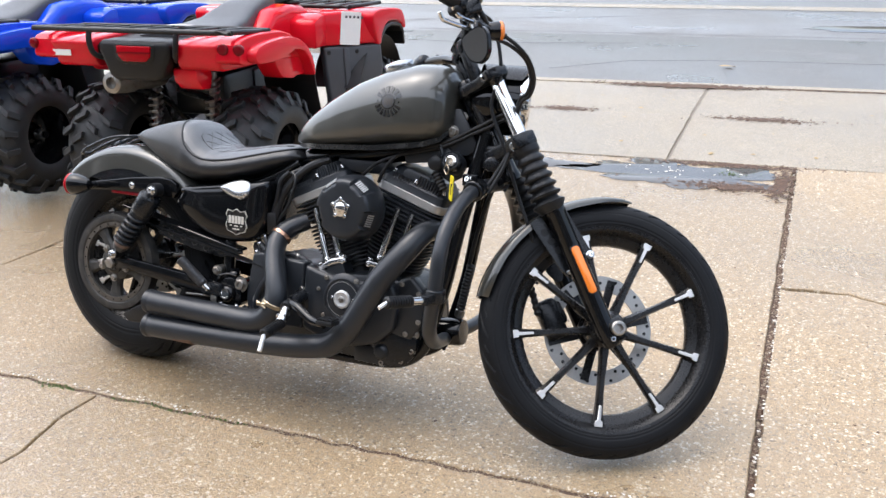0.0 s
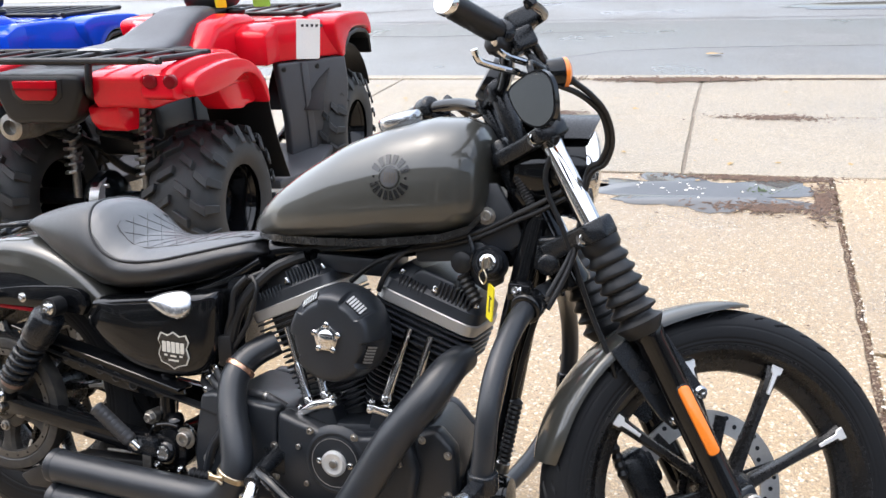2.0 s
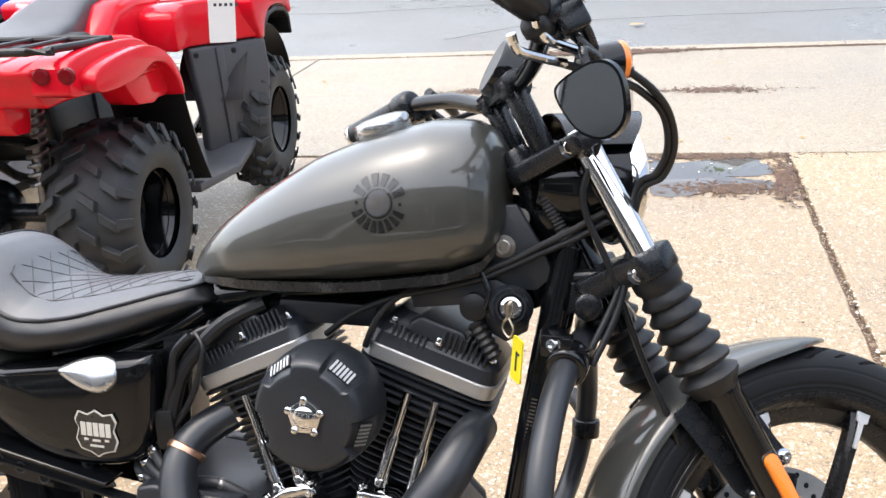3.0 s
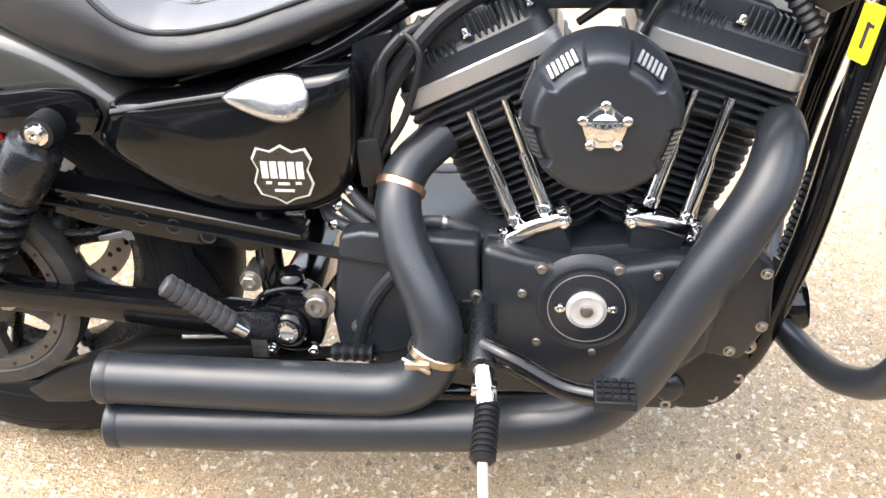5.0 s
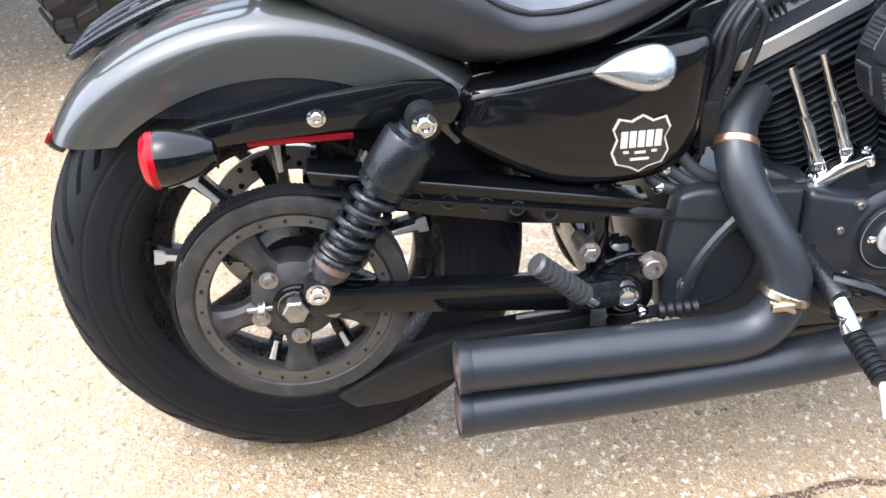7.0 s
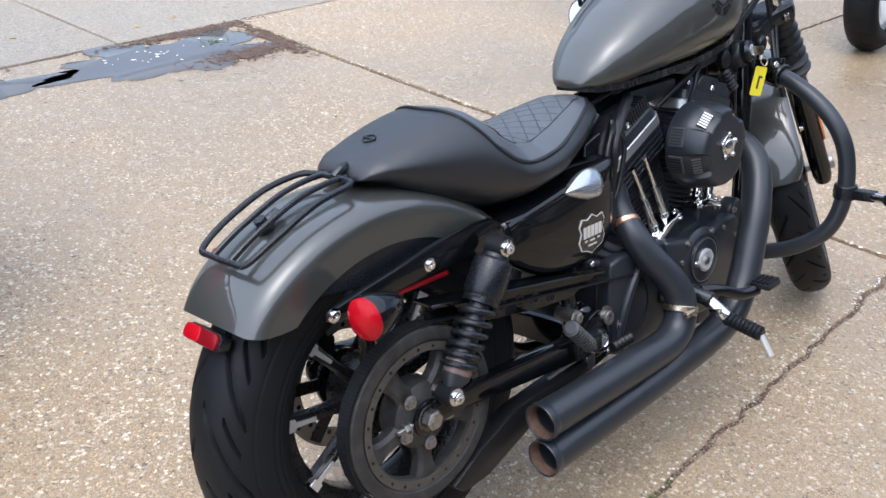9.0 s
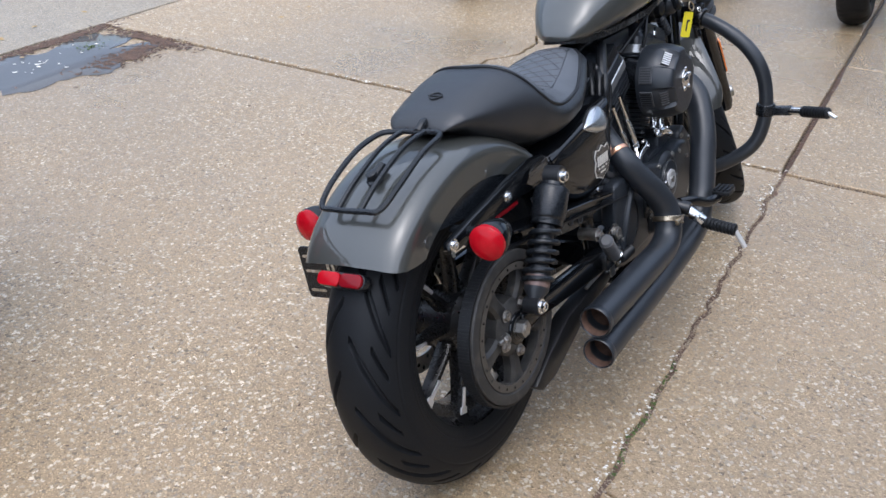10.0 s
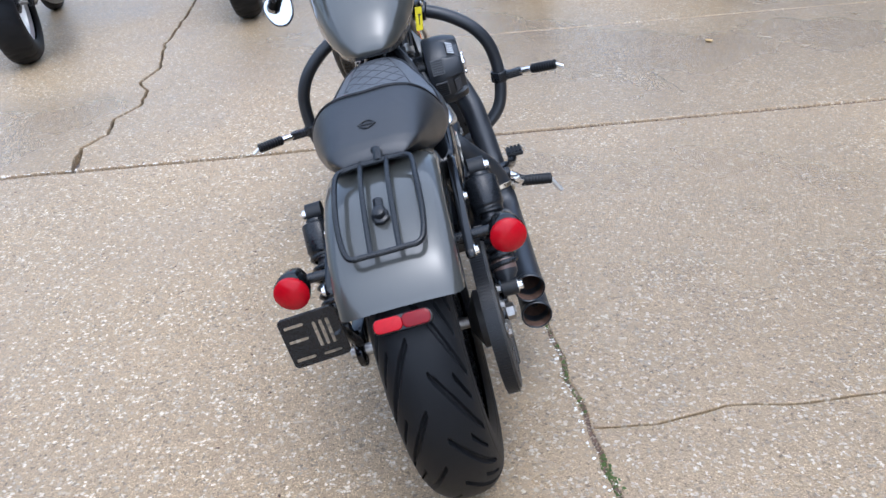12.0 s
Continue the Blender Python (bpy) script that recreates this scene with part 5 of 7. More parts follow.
for x, z in ((0.994, 0.183), (1.023, 0.215), (0.935, 0.168), (1.03, 0.262)):
    part("cover_bolt", bolt((x, -0.108, z), (0, -1, 0), 0.0075, 0.008), STEEL, engine)
part("front_cover", prism([(0.955, 0.255), (0.972, 0.405), (1.010, 0.420), (1.046, 0.385), (1.052, 0.300), (1.020, 0.245)], -0.122, -0.080), ENGINE, engine, "black front cover", bevel=0.010, segs=3)
for x, z in ((0.985, 0.396), (1.036, 0.375), (1.040, 0.300), (1.005, 0.262)):
    part("cover_bolt", bolt((x, -0.121, z), (0, -1, 0), 0.0052, 0.006), STEEL, engine)
part("oil_filter", lathe([(0.030, 0), (0.038, 0.01), (0.038, 0.085), (0.034, 0.095), (0.01, 0.098)], 28, (1.03, 0.0, 0.255), (1, 0, 0.1)), GLOSS, engine, "black oil filter")
part("oil_pump", join(box((0.90, -0.09, 0.185), (0.10, 0.05, 0.05)), lathe([(0.022, 0), (0.022, 0.02), (0.016, 0.03)], 20, (0.935, -0.10, 0.200), (0, -1, 0))), ENGINE, engine, bevel=0.006)

for turn, rods, tap_at, tap_turn in ((-25.0, (((0.7319, 0.4226), (0.6750, 0.5600)), ((0.7690, 0.4402), (0.7170, 0.5750))), (0.757, 0.417), -25), (17.8, (((0.8944, 0.4518), (0.9350, 0.5900)), ((0.9401, 0.4321), (0.9770, 0.5800))), (0.909, 0.427), 14)):
    M = Matrix.Translation(EC) @ Matrix.Rotation(radians(turn), 4, "Y")
    barrel = part("cylinder", xf(grid([[(x, y, z) for x, y in rounded(0.105, 0.100, 0.045, 6)] for z in (0.10, 0.330)], loop_v=True, cap=True), M), ENGINE, engine, "black finned cylinder")
    for k in range(14):
        z = 0.150 + 0.0112 * k
        w = 0.146 + 0.036 * min(1, k / 9)
        part("fin", xf(grid([[(x, y, z + dz) for x, y in rounded(w + dw, 0.128 + dw, 0.040, 6)] for dz, dw in ((-0.0022, -0.004), (-0.0012, 0), (0.0012, 0), (0.0022, -0.004))], loop_v=True, cap=True), M), ENGINE, barrel)
    head = part("cylinder_head", xf(grid([[(x, y, z) for x, y in rounded(0.160, 0.124, 0.035, 6)] for z in (0.305, 0.370)], loop_v=True, cap=True), M), ENGINE, engine, "black cylinder head")
    for k in range(5):
        z = 0.314 + 0.0118 * k
        part("fin", xf(grid([[(x, y, z + dz) for x, y in rounded(0.212 + dw, 0.150 + dw, 0.028, 6)] for dz, dw in ((-0.0024, -0.004), (-0.0014, 0), (0.0014, 0), (0.0024, -0.004))], loop_v=True, cap=True), M), ENGINE, head)
    part("rocker_band", xf(grid([[(x, y, z) for x, y in rounded(0.208 + dw, 0.156 + dw, 0.026, 6)] for z, dw in ((0.367, -0.004), (0.369, 0), (0.388, 0), (0.390, -0.004))], loop_v=True, cap=True), M), BAND, head, "satin machined rocker band")
    rows = []
    for z, w, d, c_ in ((0.388, 0.204, 0.152, 0.026), (0.391, 0.202, 0.150, 0.026), (0.410, 0.198, 0.146, 0.026), (0.413, 0.194, 0.142, 0.026), (0.424, 0.174, 0.122, 0.024), (0.427, 0.170, 0.118, 0.024), (0.441, 0.150, 0.100, 0.020), (0.445, 0.142, 0.092, 0.018)):
        rows.append([(x, y, z) for x, y in rounded(w, d, c_, 4)])
    rocker = part("rocker_cover", xf(grid(rows, loop_v=True, cap=True), M), ENGINE, engine, "black two-tier rocker cover", sharp=24)
    # raised saddle in the middle with cooling ribs on its flanks
    part("rocker_saddle", xf(prism([(-0.050, 0.406), (-0.046, 0.436), (-0.034, 0.450), (0.034, 0.450), (0.046, 0.436), (0.050, 0.406)], -0.066, 0.066), M), ENGINE, rocker, bevel=0.006, segs=3)
    for k in range(9):
        part("rocker_rib", xf(box((0.010 + 0.0082 * k, -0.058, 0.428), (0.0036, 0.028, 0.030)), M), ENGINE, rocker, bevel=0.0012, segs=1)
    for k in range(7):
        part("rocker_rib", xf(box((-0.064 + 0.0082 * k, -0.066, 0.412), (0.0036, 0.016, 0.024)), M), ENGINE, rocker, bevel=0.0012, segs=1)
    for x, y in ((-0.070, -0.054), (0.004, -0.068), (0.082, -0.054), (-0.078, 0.052), (0.076, 0.052)):
        part("rocker_bolt", xf(bolt((x, y, 0.421), (0, 0, 1), 0.0052, 0.010), M), CHROME, rocker)
    for (x0, z0), (x1, z1) in rods:
        a, b = Vector((x0, -0.084, z0 - 0.006)), Vector((x1, -0.074, z1))
        part("pushrod_tube", join(rod(a, b, 0.0072, 18), lathe([(0.0098, 0), (0.0098, 0.074), (0.0078, 0.082)], 18, a, b - a), lathe([(0.0112, 0.000), (0.0112, 0.010), (0.0098, 0.012)], 18, a, b - a)), CHROME, engine, "chrome pushrod tube")
    tm_ = Matrix.Translation((tap_at[0], -0.084, tap_at[1])) @ Matrix.Rotation(radians(tap_turn), 4, "Y")
    rows = []
    for y, g in ((-0.026, -0.004), (-0.022, 0), (0.022, 0)):
        rows.append([(x * (1 + g / 0.04), y, z * (1 + g / 0.012)) for x, z in ((-0.046, -0.010), (-0.046, 0.004), (-0.036, 0.010), (-0.024, 0.010), (-0.008, 0.014), (0.008, 0.014), (0.024, 0.010), (0.036, 0.010), (0.046, 0.004), (0.046, -0.010), (0.020, -0.008), (0.0, -0.005), (-0.020, -0.008))])
    tap = part("tappet_block", xf(grid(rows, loop_v=True, cap=True), tm_), CHROME, engine, "chrome tappet block", bevel=0.002)
    part("tappet_base", xf(prism([(-0.034, -0.004), (0.034, -0.004), (0.030, -0.060), (-0.030, -0.060)], -0.020, 0.030), tm_), ENGINE, engine, "black tappet guide", bevel=0.005)
    for dx in (-0.040, 0.040):
        part("tappet_bolt", xf(bolt((dx, -0.012, 0.004), (0, -0.25, 1), 0.0062, 0.010), tm_), CHROME, tap)
        part("tappet_bolt", xf(bolt((dx * 0.9, -0.025, -0.004), (0, -1, 0), 0.0042, 0.005), tm_), CHROME, tap)
part("intake", tube([(0.72, -0.01, 0.585), (0.78, -0.03, 0.60), (0.87, -0.03, 0.60), (0.93, -0.01, 0.585)], 0.026, 16), SATIN, engine)
part("throttle_body", lathe([(0.034, 0), (0.034, 0.09)], 24, (0.823, -0.03, 0.60), (0, -1, 0)), SATIN, engine)
part("coil_pack", box((0.80, 0.0, 0.690), (0.16, 0.09, 0.035)), ENGINE, bike, bevel=0.006)

# air cleaner with five pads and vents
AC = Vector((0.827, -0.108, 0.583))
rows = []
for full, cut, h in ((0.070, 0.070, -0.004), (0.086, 0.086, 0.0), (0.0885, 0.0885, 0.006), (0.0885, 0.0885, 0.036), (0.0872, 0.0850, 0.050), (0.0845, 0.0775, 0.064), (0.0805, 0.0700, 0.077), (0.0775, 0.0675, 0.0840), (0.0745, 0.0655, 0.0870), (0.0700, 0.0630, 0.0885), (0.0580, 0.0580, 0.0890), (0.001, 0.001, 0.090)):
    row = []
    for k in range(180):
        a = 2 * math.pi * k / 180
        off = abs((math.degrees(a) - 54 + 36) % 72 - 36)
        w = min(1.0, max(0.0, (20.0 - off) / 3.0)) if not 230 < math.degrees(a) < 310 else 0.0
        r_ = full + (cut - full) * w
        row.append((AC.x + r_ * math.cos(a), AC.y - h, AC.z + r_ * math.sin(a)))
    rows.append(row)
air = part("air_cleaner", grid(rows, loop_v=True, cap=True), ENGINE, bike, "round black air cleaner with a chrome badge", sharp=38)
for deg, shade in ((126, BAND), (54, BAND), (342, BAND), (198, ATV_GREY)):
    mv = Matrix.Translation(AC) @ Matrix.Rotation(-radians(deg), 4, "Y") @ Matrix.Translation((0.0765, -0.0660, 0)) @ Matrix.Rotation(radians(-33), 4, "Z")
    vent = part("vent", xf(box((0.0004, 0, 0), (0.0020, 0.021, 0.036)), mv), SOFT, air, "recessed mesh vent", bevel=0.0005, segs=1)
    for j in range(6):
        part("vent_slat", xf(box((0.0018, 0, -0.0150 + 0.0060 * j), (0.0024, 0.019, 0.0032)), mv), shade, vent)
for deg in (158, 196):
    mv = Matrix.Translation(AC) @ Matrix.Rotation(-radians(deg), 4, "Y") @ Matrix.Translation((0.0880, -0.026, 0))
    vent = part("side_vent", xf(box((0, 0, 0), (0.004, 0.032, 0.040)), mv), HOSE, air, "grey grille on the rim", bevel=0.001, segs=1)
    for j in range(6):
        part("vent_slat", xf(box((0.0022, 0, -0.0150 + 0.0060 * j), (0.0024, 0.026, 0.0026)), mv), SOFT, vent)
pent = []
for k in range(10):
    a = radians(90 + 36 * k)
    r = 0.0275 if k % 2 == 0 else 0.0225
    pent.append((AC.x + r * math.cos(a), AC.z + 0.003 + r * math.sin(a)))
badge = part("air_cleaner_badge", join(prism(pent, AC.y - 0.094, AC.y - 0.088)), CHROME, air, "chrome five-point badge", bevel=0.002)
for k in range(5):
    a = radians(90 + 72 * k)
    part("badge_stud", lathe([(0.0056, 0), (0.0056, 0.003), (0.004, 0.0050), (0.001, 0.0055)], 14, (AC.x + 0.0245 * math.cos(a), AC.y - 0.092, AC.z + 0.003 + 0.0245 * math.sin(a)), (0, -1, 0)), CHROME, badge)
part("badge_centre", lathe([(0.0155, 0), (0.0155, 0.003), (0.011, 0.006), (0.001, 0.0075)], 24, (AC.x, AC.y - 0.092, AC.z + 0.003), (0, -1, 0)), CHROME, badge)

# -- exhaust --
def pipe(name, pts, radii, label):
    return part(name, tube(pts, radii, 24, 8, cap=False), PIPE, bike, label, sharp=60)


up = [(0.640, -0.055, 0.520), (0.604, -0.092, 0.495), (0.592, -0.128, 0.462), (0.604, -0.158, 0.415), (0.632, -0.188, 0.362), (0.645, -0.204, 0.316), (0.628, -0.210, 0.268), (0.585, -0.210, 0.244), (0.50, -0.210, 0.241), (0.36, -0.210, 0.241), (0.225, -0.210, 0.242)]
p_up = pipe("exhaust_pipe", up, [0.026, 0.027, 0.028, 0.029, 0.030, 0.031, 0.032, 0.0325, 0.033, 0.033, 0.033], "matt black rear-cylinder exhaust pipe")
low = [(1.040, -0.060, 0.545), (1.030, -0.115, 0.535), (1.008, -0.160, 0.495), (0.958, -0.190, 0.418), (0.916, -0.200, 0.340), (0.876, -0.206, 0.270), (0.828, -0.209, 0.222), (0.762, -0.210, 0.203), (0.66, -0.210, 0.191), (0.45, -0.210, 0.178), (0.225, -0.210, 0.170)]
p_low = pipe("exhaust_pipe", low, [0.026, 0.030, 0.032, 0.0325, 0.0325, 0.0325, 0.0325, 0.0325, 0.0325, 0.0325, 0.0325], "matt black front-cylinder exhaust pipe")
for p, z in ((p_up, 0.242), (p_low, 0.170)):
    part("tip", lathe([(0.0328, 0.0), (0.0345, 0.003), (0.0345, 0.016), (0.0328, 0.018), (0.0305, 0.016), (0.0300, -0.03)], 32, (0.228, -0.210, z), (-1, 0, 0), cap=False), PIPE, p, "flared black pipe end")
    part("pipe_bore", lathe([(0.0303, 0.0155), (0.0299, -0.16), (0.001, -0.162)], 32, (0.228, -0.210, z), (-1, 0, 0), cap=False), RUST, p, "rusty brown pipe bore")
part("heat_band", lathe([(0.0285, 0), (0.0310, 0.002), (0.0310, 0.010), (0.0285, 0.012)], 28, (0.595, -0.110, 0.479), (-0.25, -0.62, -0.72)), COPPER, p_up, "copper-tinted clamp band")
clamp_way = Vector((-0.33, -0.12, -0.93))
part("pipe_clamp", join(lathe([(0.030, 0), (0.0345, 0.001), (0.0345, 0.012), (0.030, 0.013)], 32, (0.6440, -0.2052, 0.3060), clamp_way), box((0.624, -0.240, 0.302), (0.030, 0.008, 0.010)), rod((0.606, -0.238, 0.310), (0.640, -0.244, 0.294), 0.0032, 8)), BRASS, p_up, "heat-yellowed clamp", bevel=0.0015, segs=1)

# -- pegs, pedal, stand, crash bar --
def peg(a, b, parent, label, rubber=SOFT):
    a, b = Vector(a), Vector(b)
    prof, L = [(0.010, 0), (0.0142, 0.004)], (b - a).length
    for k in range(9):
        h = 0.008 + (L - 0.016) * k / 8
        prof += [(0.0150, h), (0.0150, h + (L - 0.016) / 18), (0.0128, h + (L - 0.016) / 17)]
    prof += [(0.0142, L - 0.003), (0.010, L)]
    return part("foot_peg", lathe(prof, 20, a, b - a), rubber, parent, label)


mount = part("peg_mount", join(rod((0.690, -0.120, 0.328), (0.700, -0.242, 0.304), 0.0165), box((0.69, -0.13, 0.31), (0.05, 0.03, 0.05))), SATIN, bike, bevel=0.004)
part("peg_clevis", join(rod((0.699, -0.226, 0.307), (0.708, -0.270, 0.271), 0.0135, 16), box((0.704, -0.252, 0.286), (0.030, 0.026, 0.012))), CHROME, mount, "chrome peg clevis", bevel=0.002)
peg((0.709, -0.264, 0.270), (0.708, -0.346, 0.254), mount, "black ribbed foot peg")
part("peg_feeler", rod((0.708, -0.343, 0.252), (0.710, -0.364, 0.212), 0.006, 12), ALU, mount, "bright peg feeler")
part("brake_lever", tube([(0.700, -0.215, 0.318), (0.735, -0.235, 0.312), (0.790, -0.250, 0.288), (0.835, -0.262, 0.286)], 0.0125, 14), GLOSS, bike, "gloss black rear brake lever")
pad = part("brake_pad", box((0.852, -0.272, 0.296), (0.048, 0.045, 0.012), None), SOFT, bike, "ribbed rubber brake pad", bevel=0.003)
for i in range(5):
    for j in range(4):
        part("pad_stud", box((0.834 + 0.009 * i, -0.288 + 0.0105 * j, 0.304), (0.006, 0.007, 0.005)), SOFT, pad)
for s in (-1, 1):
    pm = part("passenger_peg_mount", box((0.40, s * 0.150, 0.300), (0.07, 0.05, 0.035)), SATIN, bike, bevel=0.006)
    peg((0.385, s * 0.183, 0.312), (0.312, s * 0.202, 0.380), pm, "folded grey ribbed passenger peg", HOSE)
    part("peg_end", rod((0.385, s * 0.183, 0.312), (0.398, s * 0.178, 0.299), 0.009), CHROME, pm)
master = part("rear_master_cylinder", join(prism(smooth_path_2d([(0.402, 0.268), (0.398, 0.300), (0.414, 0.324), (0.446, 0.338), (0.474, 0.330), (0.488, 0.300), (0.484, 0.262), (0.444, 0.250)], 3), -0.148, -0.100), lathe([(0.024, 0), (0.026, 0.006), (0.024, 0.016), (0.018, 0.020)], 28, (0.4463, -0.146, 0.290), (0, -1, 0.1))), GLOSS, bike, "black rear brake master cylinder", bevel=0.006)
part("sight_glass", lathe([(0.0150, 0), (0.0150, 0.0030), (0.0105, 0.0040), (0.0095, 0.0020), (0.001, 0.0020)], 24, (0.4463, -0.165, 0.292), (0, -1, 0.1)), CHROME, master, "bright ring round a sight glass")
part("banjo_bolt", bolt((0.484, -0.140, 0.322), (0, -1, 0), 0.015, 0.014), STEEL, master, "large dull bolt head")
part("master_cap", join(lathe([(0.016, 0), (0.016, 0.012), (0.011, 0.016), (0.004, 0.017)], 18, (0.446, -0.118, 0.342), (0, -0.5, 1)), tube([(0.400, -0.148, 0.318), (0.418, -0.152, 0.340), (0.446, -0.150, 0.348), (0.468, -0.146, 0.345)], 0.0035, 8)), GLOSS, master, "black cap and bail")
part("link_nut", join(hexnut((0.399, -0.140, 0.352), (0, -1, 0), 0.011, 0.012), rod((0.399, -0.100, 0.352), (0.399, -0.142, 0.352), 0.014)), STEEL, master)
for x, z in ((0.4746, 0.2560), (0.4190, 0.2560)):
    part("banjo_bolt", bolt((x, -0.147, z), (0, -1, 0), 0.0062, 0.007), CHROME, master)
part("link_rod", join(rod((0.300, -0.152, 0.270), (0.420, -0.152, 0.278), 0.0035, 10), box((0.408, -0.165, 0.268), (0.020, 0.004, 0.030))), STEEL, master, "thin bright linkage rod")
part("master_bellows", lathe([(0.010, 0)] + [(0.013 if k % 2 else 0.009, 0.006 * k) for k in range(1, 10)], 16, (0.498, -0.145, 0.252), (1, 0, 0.0)), SOFT, master)
for x0, z0, mid_z in ((0.522, 0.468, 0.436), (0.506, 0.446, 0.414), (0.500, 0.420, 0.398)):
    part("oil_hose", tube([(x0 - 0.012, -0.080, z0 + 0.016), (x0, -0.094, z0), (0.545, -0.104, mid_z + 0.006), (0.580, -0.106, mid_z - 0.012), (0.634, -0.102, mid_z - 0.012), (0.672, -0.096, mid_z - 0.026), (0.700, -0.080, mid_z - 0.05)], 0.0085, 12), HOSE, bike, "grey rubber oil hose")
    part("hose_clip", lathe([(0.0085, 0), (0.0098, 0.002), (0.0098, 0.009), (0.0085, 0.011)], 14, (x0 + 0.001, -0.095, z0 - 0.001), (0.6, -0.25, -0.75)), CHROME, bike)
    part("hose_clip", lathe([(0.0085, 0), (0.0098, 0.002), (0.0098, 0.007), (0.0085, 0.009)], 14, (0.640, -0.1012, mid_z - 0.013), (1, 0.1, -0.3)), STEEL, bike)
part("sensor", lathe([(0.012, 0), (0.012, 0.02), (0.009, 0.03)], 14, (0.545, -0.06, 0.445), (-0.4, -0.5, 0.8)), SATIN, bike)
stand = part("side_stand", join(tube([(0.60, 0.12, 0.19), (0.62, 0.20, 0.11), (0.64, 0.262, 0.030), (0.645, 0.275, 0.0)], 0.011, 12)), SATIN, bike, "black side stand resting on the concrete")
part("stand_foot", xf(box((0.648, 0.272, -0.052), (0.06, 0.035, 0.008)), Matrix()), SATIN, stand, bevel=0.002)

loop = [(1.178, 0.05, 0.676), (1.184, 0.0, 0.678), (1.174, -0.100, 0.672), (1.163, -0.175, 0.645), (1.158, -0.245, 0.592), (1.158, -0.284, 0.530), (1.158, -0.296, 0.460), (1.150, -0.290, 0.385), (1.136, -0.264, 0.325), (1.120, -0.205, 0.284), (1.106, -0.140, 0.262), (1.090, -0.050, 0.250)]
half = tube(loop[1:], 0.0185, 18)
bar = part("crash_bar", both(half), PIPE, bike, "matt black engine guard looping out on both sides", sharp=70)
part("guard_clamp", join(lathe([(0.026, -0.02), (0.028, -0.015), (0.028, 0.015), (0.026, 0.02)], 20, (1.170, -0.118, 0.668), (0.1, 1, 0.25)), box((1.150, -0.105, 0.690), (0.034, 0.040, 0.030)), box((1.168, -0.124, 0.696), (0.016, 0.026, 0.020))), GLOSS, bar, bevel=0.003)
part("clamp_bolt", bolt((1.150, -0.122, 0.692), (-0.3, -1, 0.2), 0.0075, 0.010), CHROME, bar)
for s in (-1, 1):
    cl = part("peg_clamp", join(lathe([(0.022, -0.017), (0.025, -0.014), (0.025, 0.014), (0.022, 0.017)], 20, (1.158, s * 0.294, 0.418), (0, 0.1 * s, 1)), box((1.156, s * 0.332, 0.415), (0.024, 0.062, 0.022), None)), SATIN, bar, "black clamp on the engine guard", bevel=0.003)
    part("peg_joint", rod((1.154, s * 0.355, 0.415), (1.140, s * 0.395, 0.417), 0.010), CHROME, cl)
    peg((1.141, s * 0.390, 0.417), (1.112, s * 0.464, 0.420), cl, "black ribbed highway peg")
    part("peg_feeler", rod((1.113, s * 0.462, 0.420), (1.104, s * 0.482, 0.410), 0.005), ALU, cl)
part("brake_hose", tube([(1.190, 0.01, 0.72), (1.150, 0.025, 0.62), (1.124, 0.03, 0.52), (1.106, 0.03, 0.40), (1.096, 0.03, 0.30), (1.06, 0.02, 0.20)], 0.006, 10), SOFT, bike, "black hose along the downtube")
part("hose_spring", lathe([(0.006, 0)] + [(0.0135 if k % 2 else 0.0105, 0.005 * k) for k in range(1, 26)] + [(0.006, 0.132)], 16, (1.098, 0.03, 0.320), (0.16, 0, 1)), SOFT, bike, "ribbed black hose sleeve")
part("hose_collar", lathe([(0.008, 0), (0.014, 0.003), (0.014, 0.022), (0.008, 0.026)], 14, (1.094, 0.03, 0.296), (0.16, 0, 1)), STEEL, bike)
part("warning_label", xf(join(*[box((0.0, -0.0, 0.0 - 0.0055 * k), (0.008, 0.001, 0.0022)) for k in range(16)]), Matrix.Translation((1.121, -0.0845, 0.60)) @ pose(0, 0, 0, 0, 9, 6)), PULLEY_LIP, bike, "small unreadable label lines on the downtube")

# -- front end, turned to the left: local x ahead, y left, z up along the steering axis --
FK = Matrix.Translation((1.613, -0.018, 0)) @ Matrix(((0.8660, 0, -0.5, 0), (0, 1, 0, 0), (0.5, 0, 0.8660, 0), (0, 0, 0, 1))) @ Matrix.Rotation(radians(33), 4, "Z")
AX = Vector((0.085, 0, 0.342))
FW = FK @ Matrix.Translation(AX)


def fpart(name, g, material, parent=bike, label="", **k):
    return part(name, xf(g, FK), material, parent, label, **k)


front_wheel = part("front_wheel", xf(lathe([(0.012, -0.095), (0.012, 0.095)], 16, way=(0, 1, 0)), FW), STEEL, bike, "black nine-spoke front wheel, steered to the left")
part("tyre", xf(tyre_geo(0.331, 0.100, 0.259, 540, 120, tread(22, 0.85, 0.060, 0.0055, 0.98), 125), FW), RUBBER, front_wheel, "black front tyre with curved grooves")
cast_wheel(front_wheel, FW, 0.264, 0.048, 0.086, 9, 0, -1)
disc_brake(front_wheel, FW, 0.146, 0.108, 0.062)
fpart("front_caliper", join(box((AX.x - 0.105, 0.066, AX.z + 0.075), (0.06, 0.055, 0.11)), box((AX.x - 0.085, 0.070, AX.z + 0.085), (0.05, 0.03, 0.07))), SATIN, bike, "black front brake caliper", bevel=0.020, segs=3)

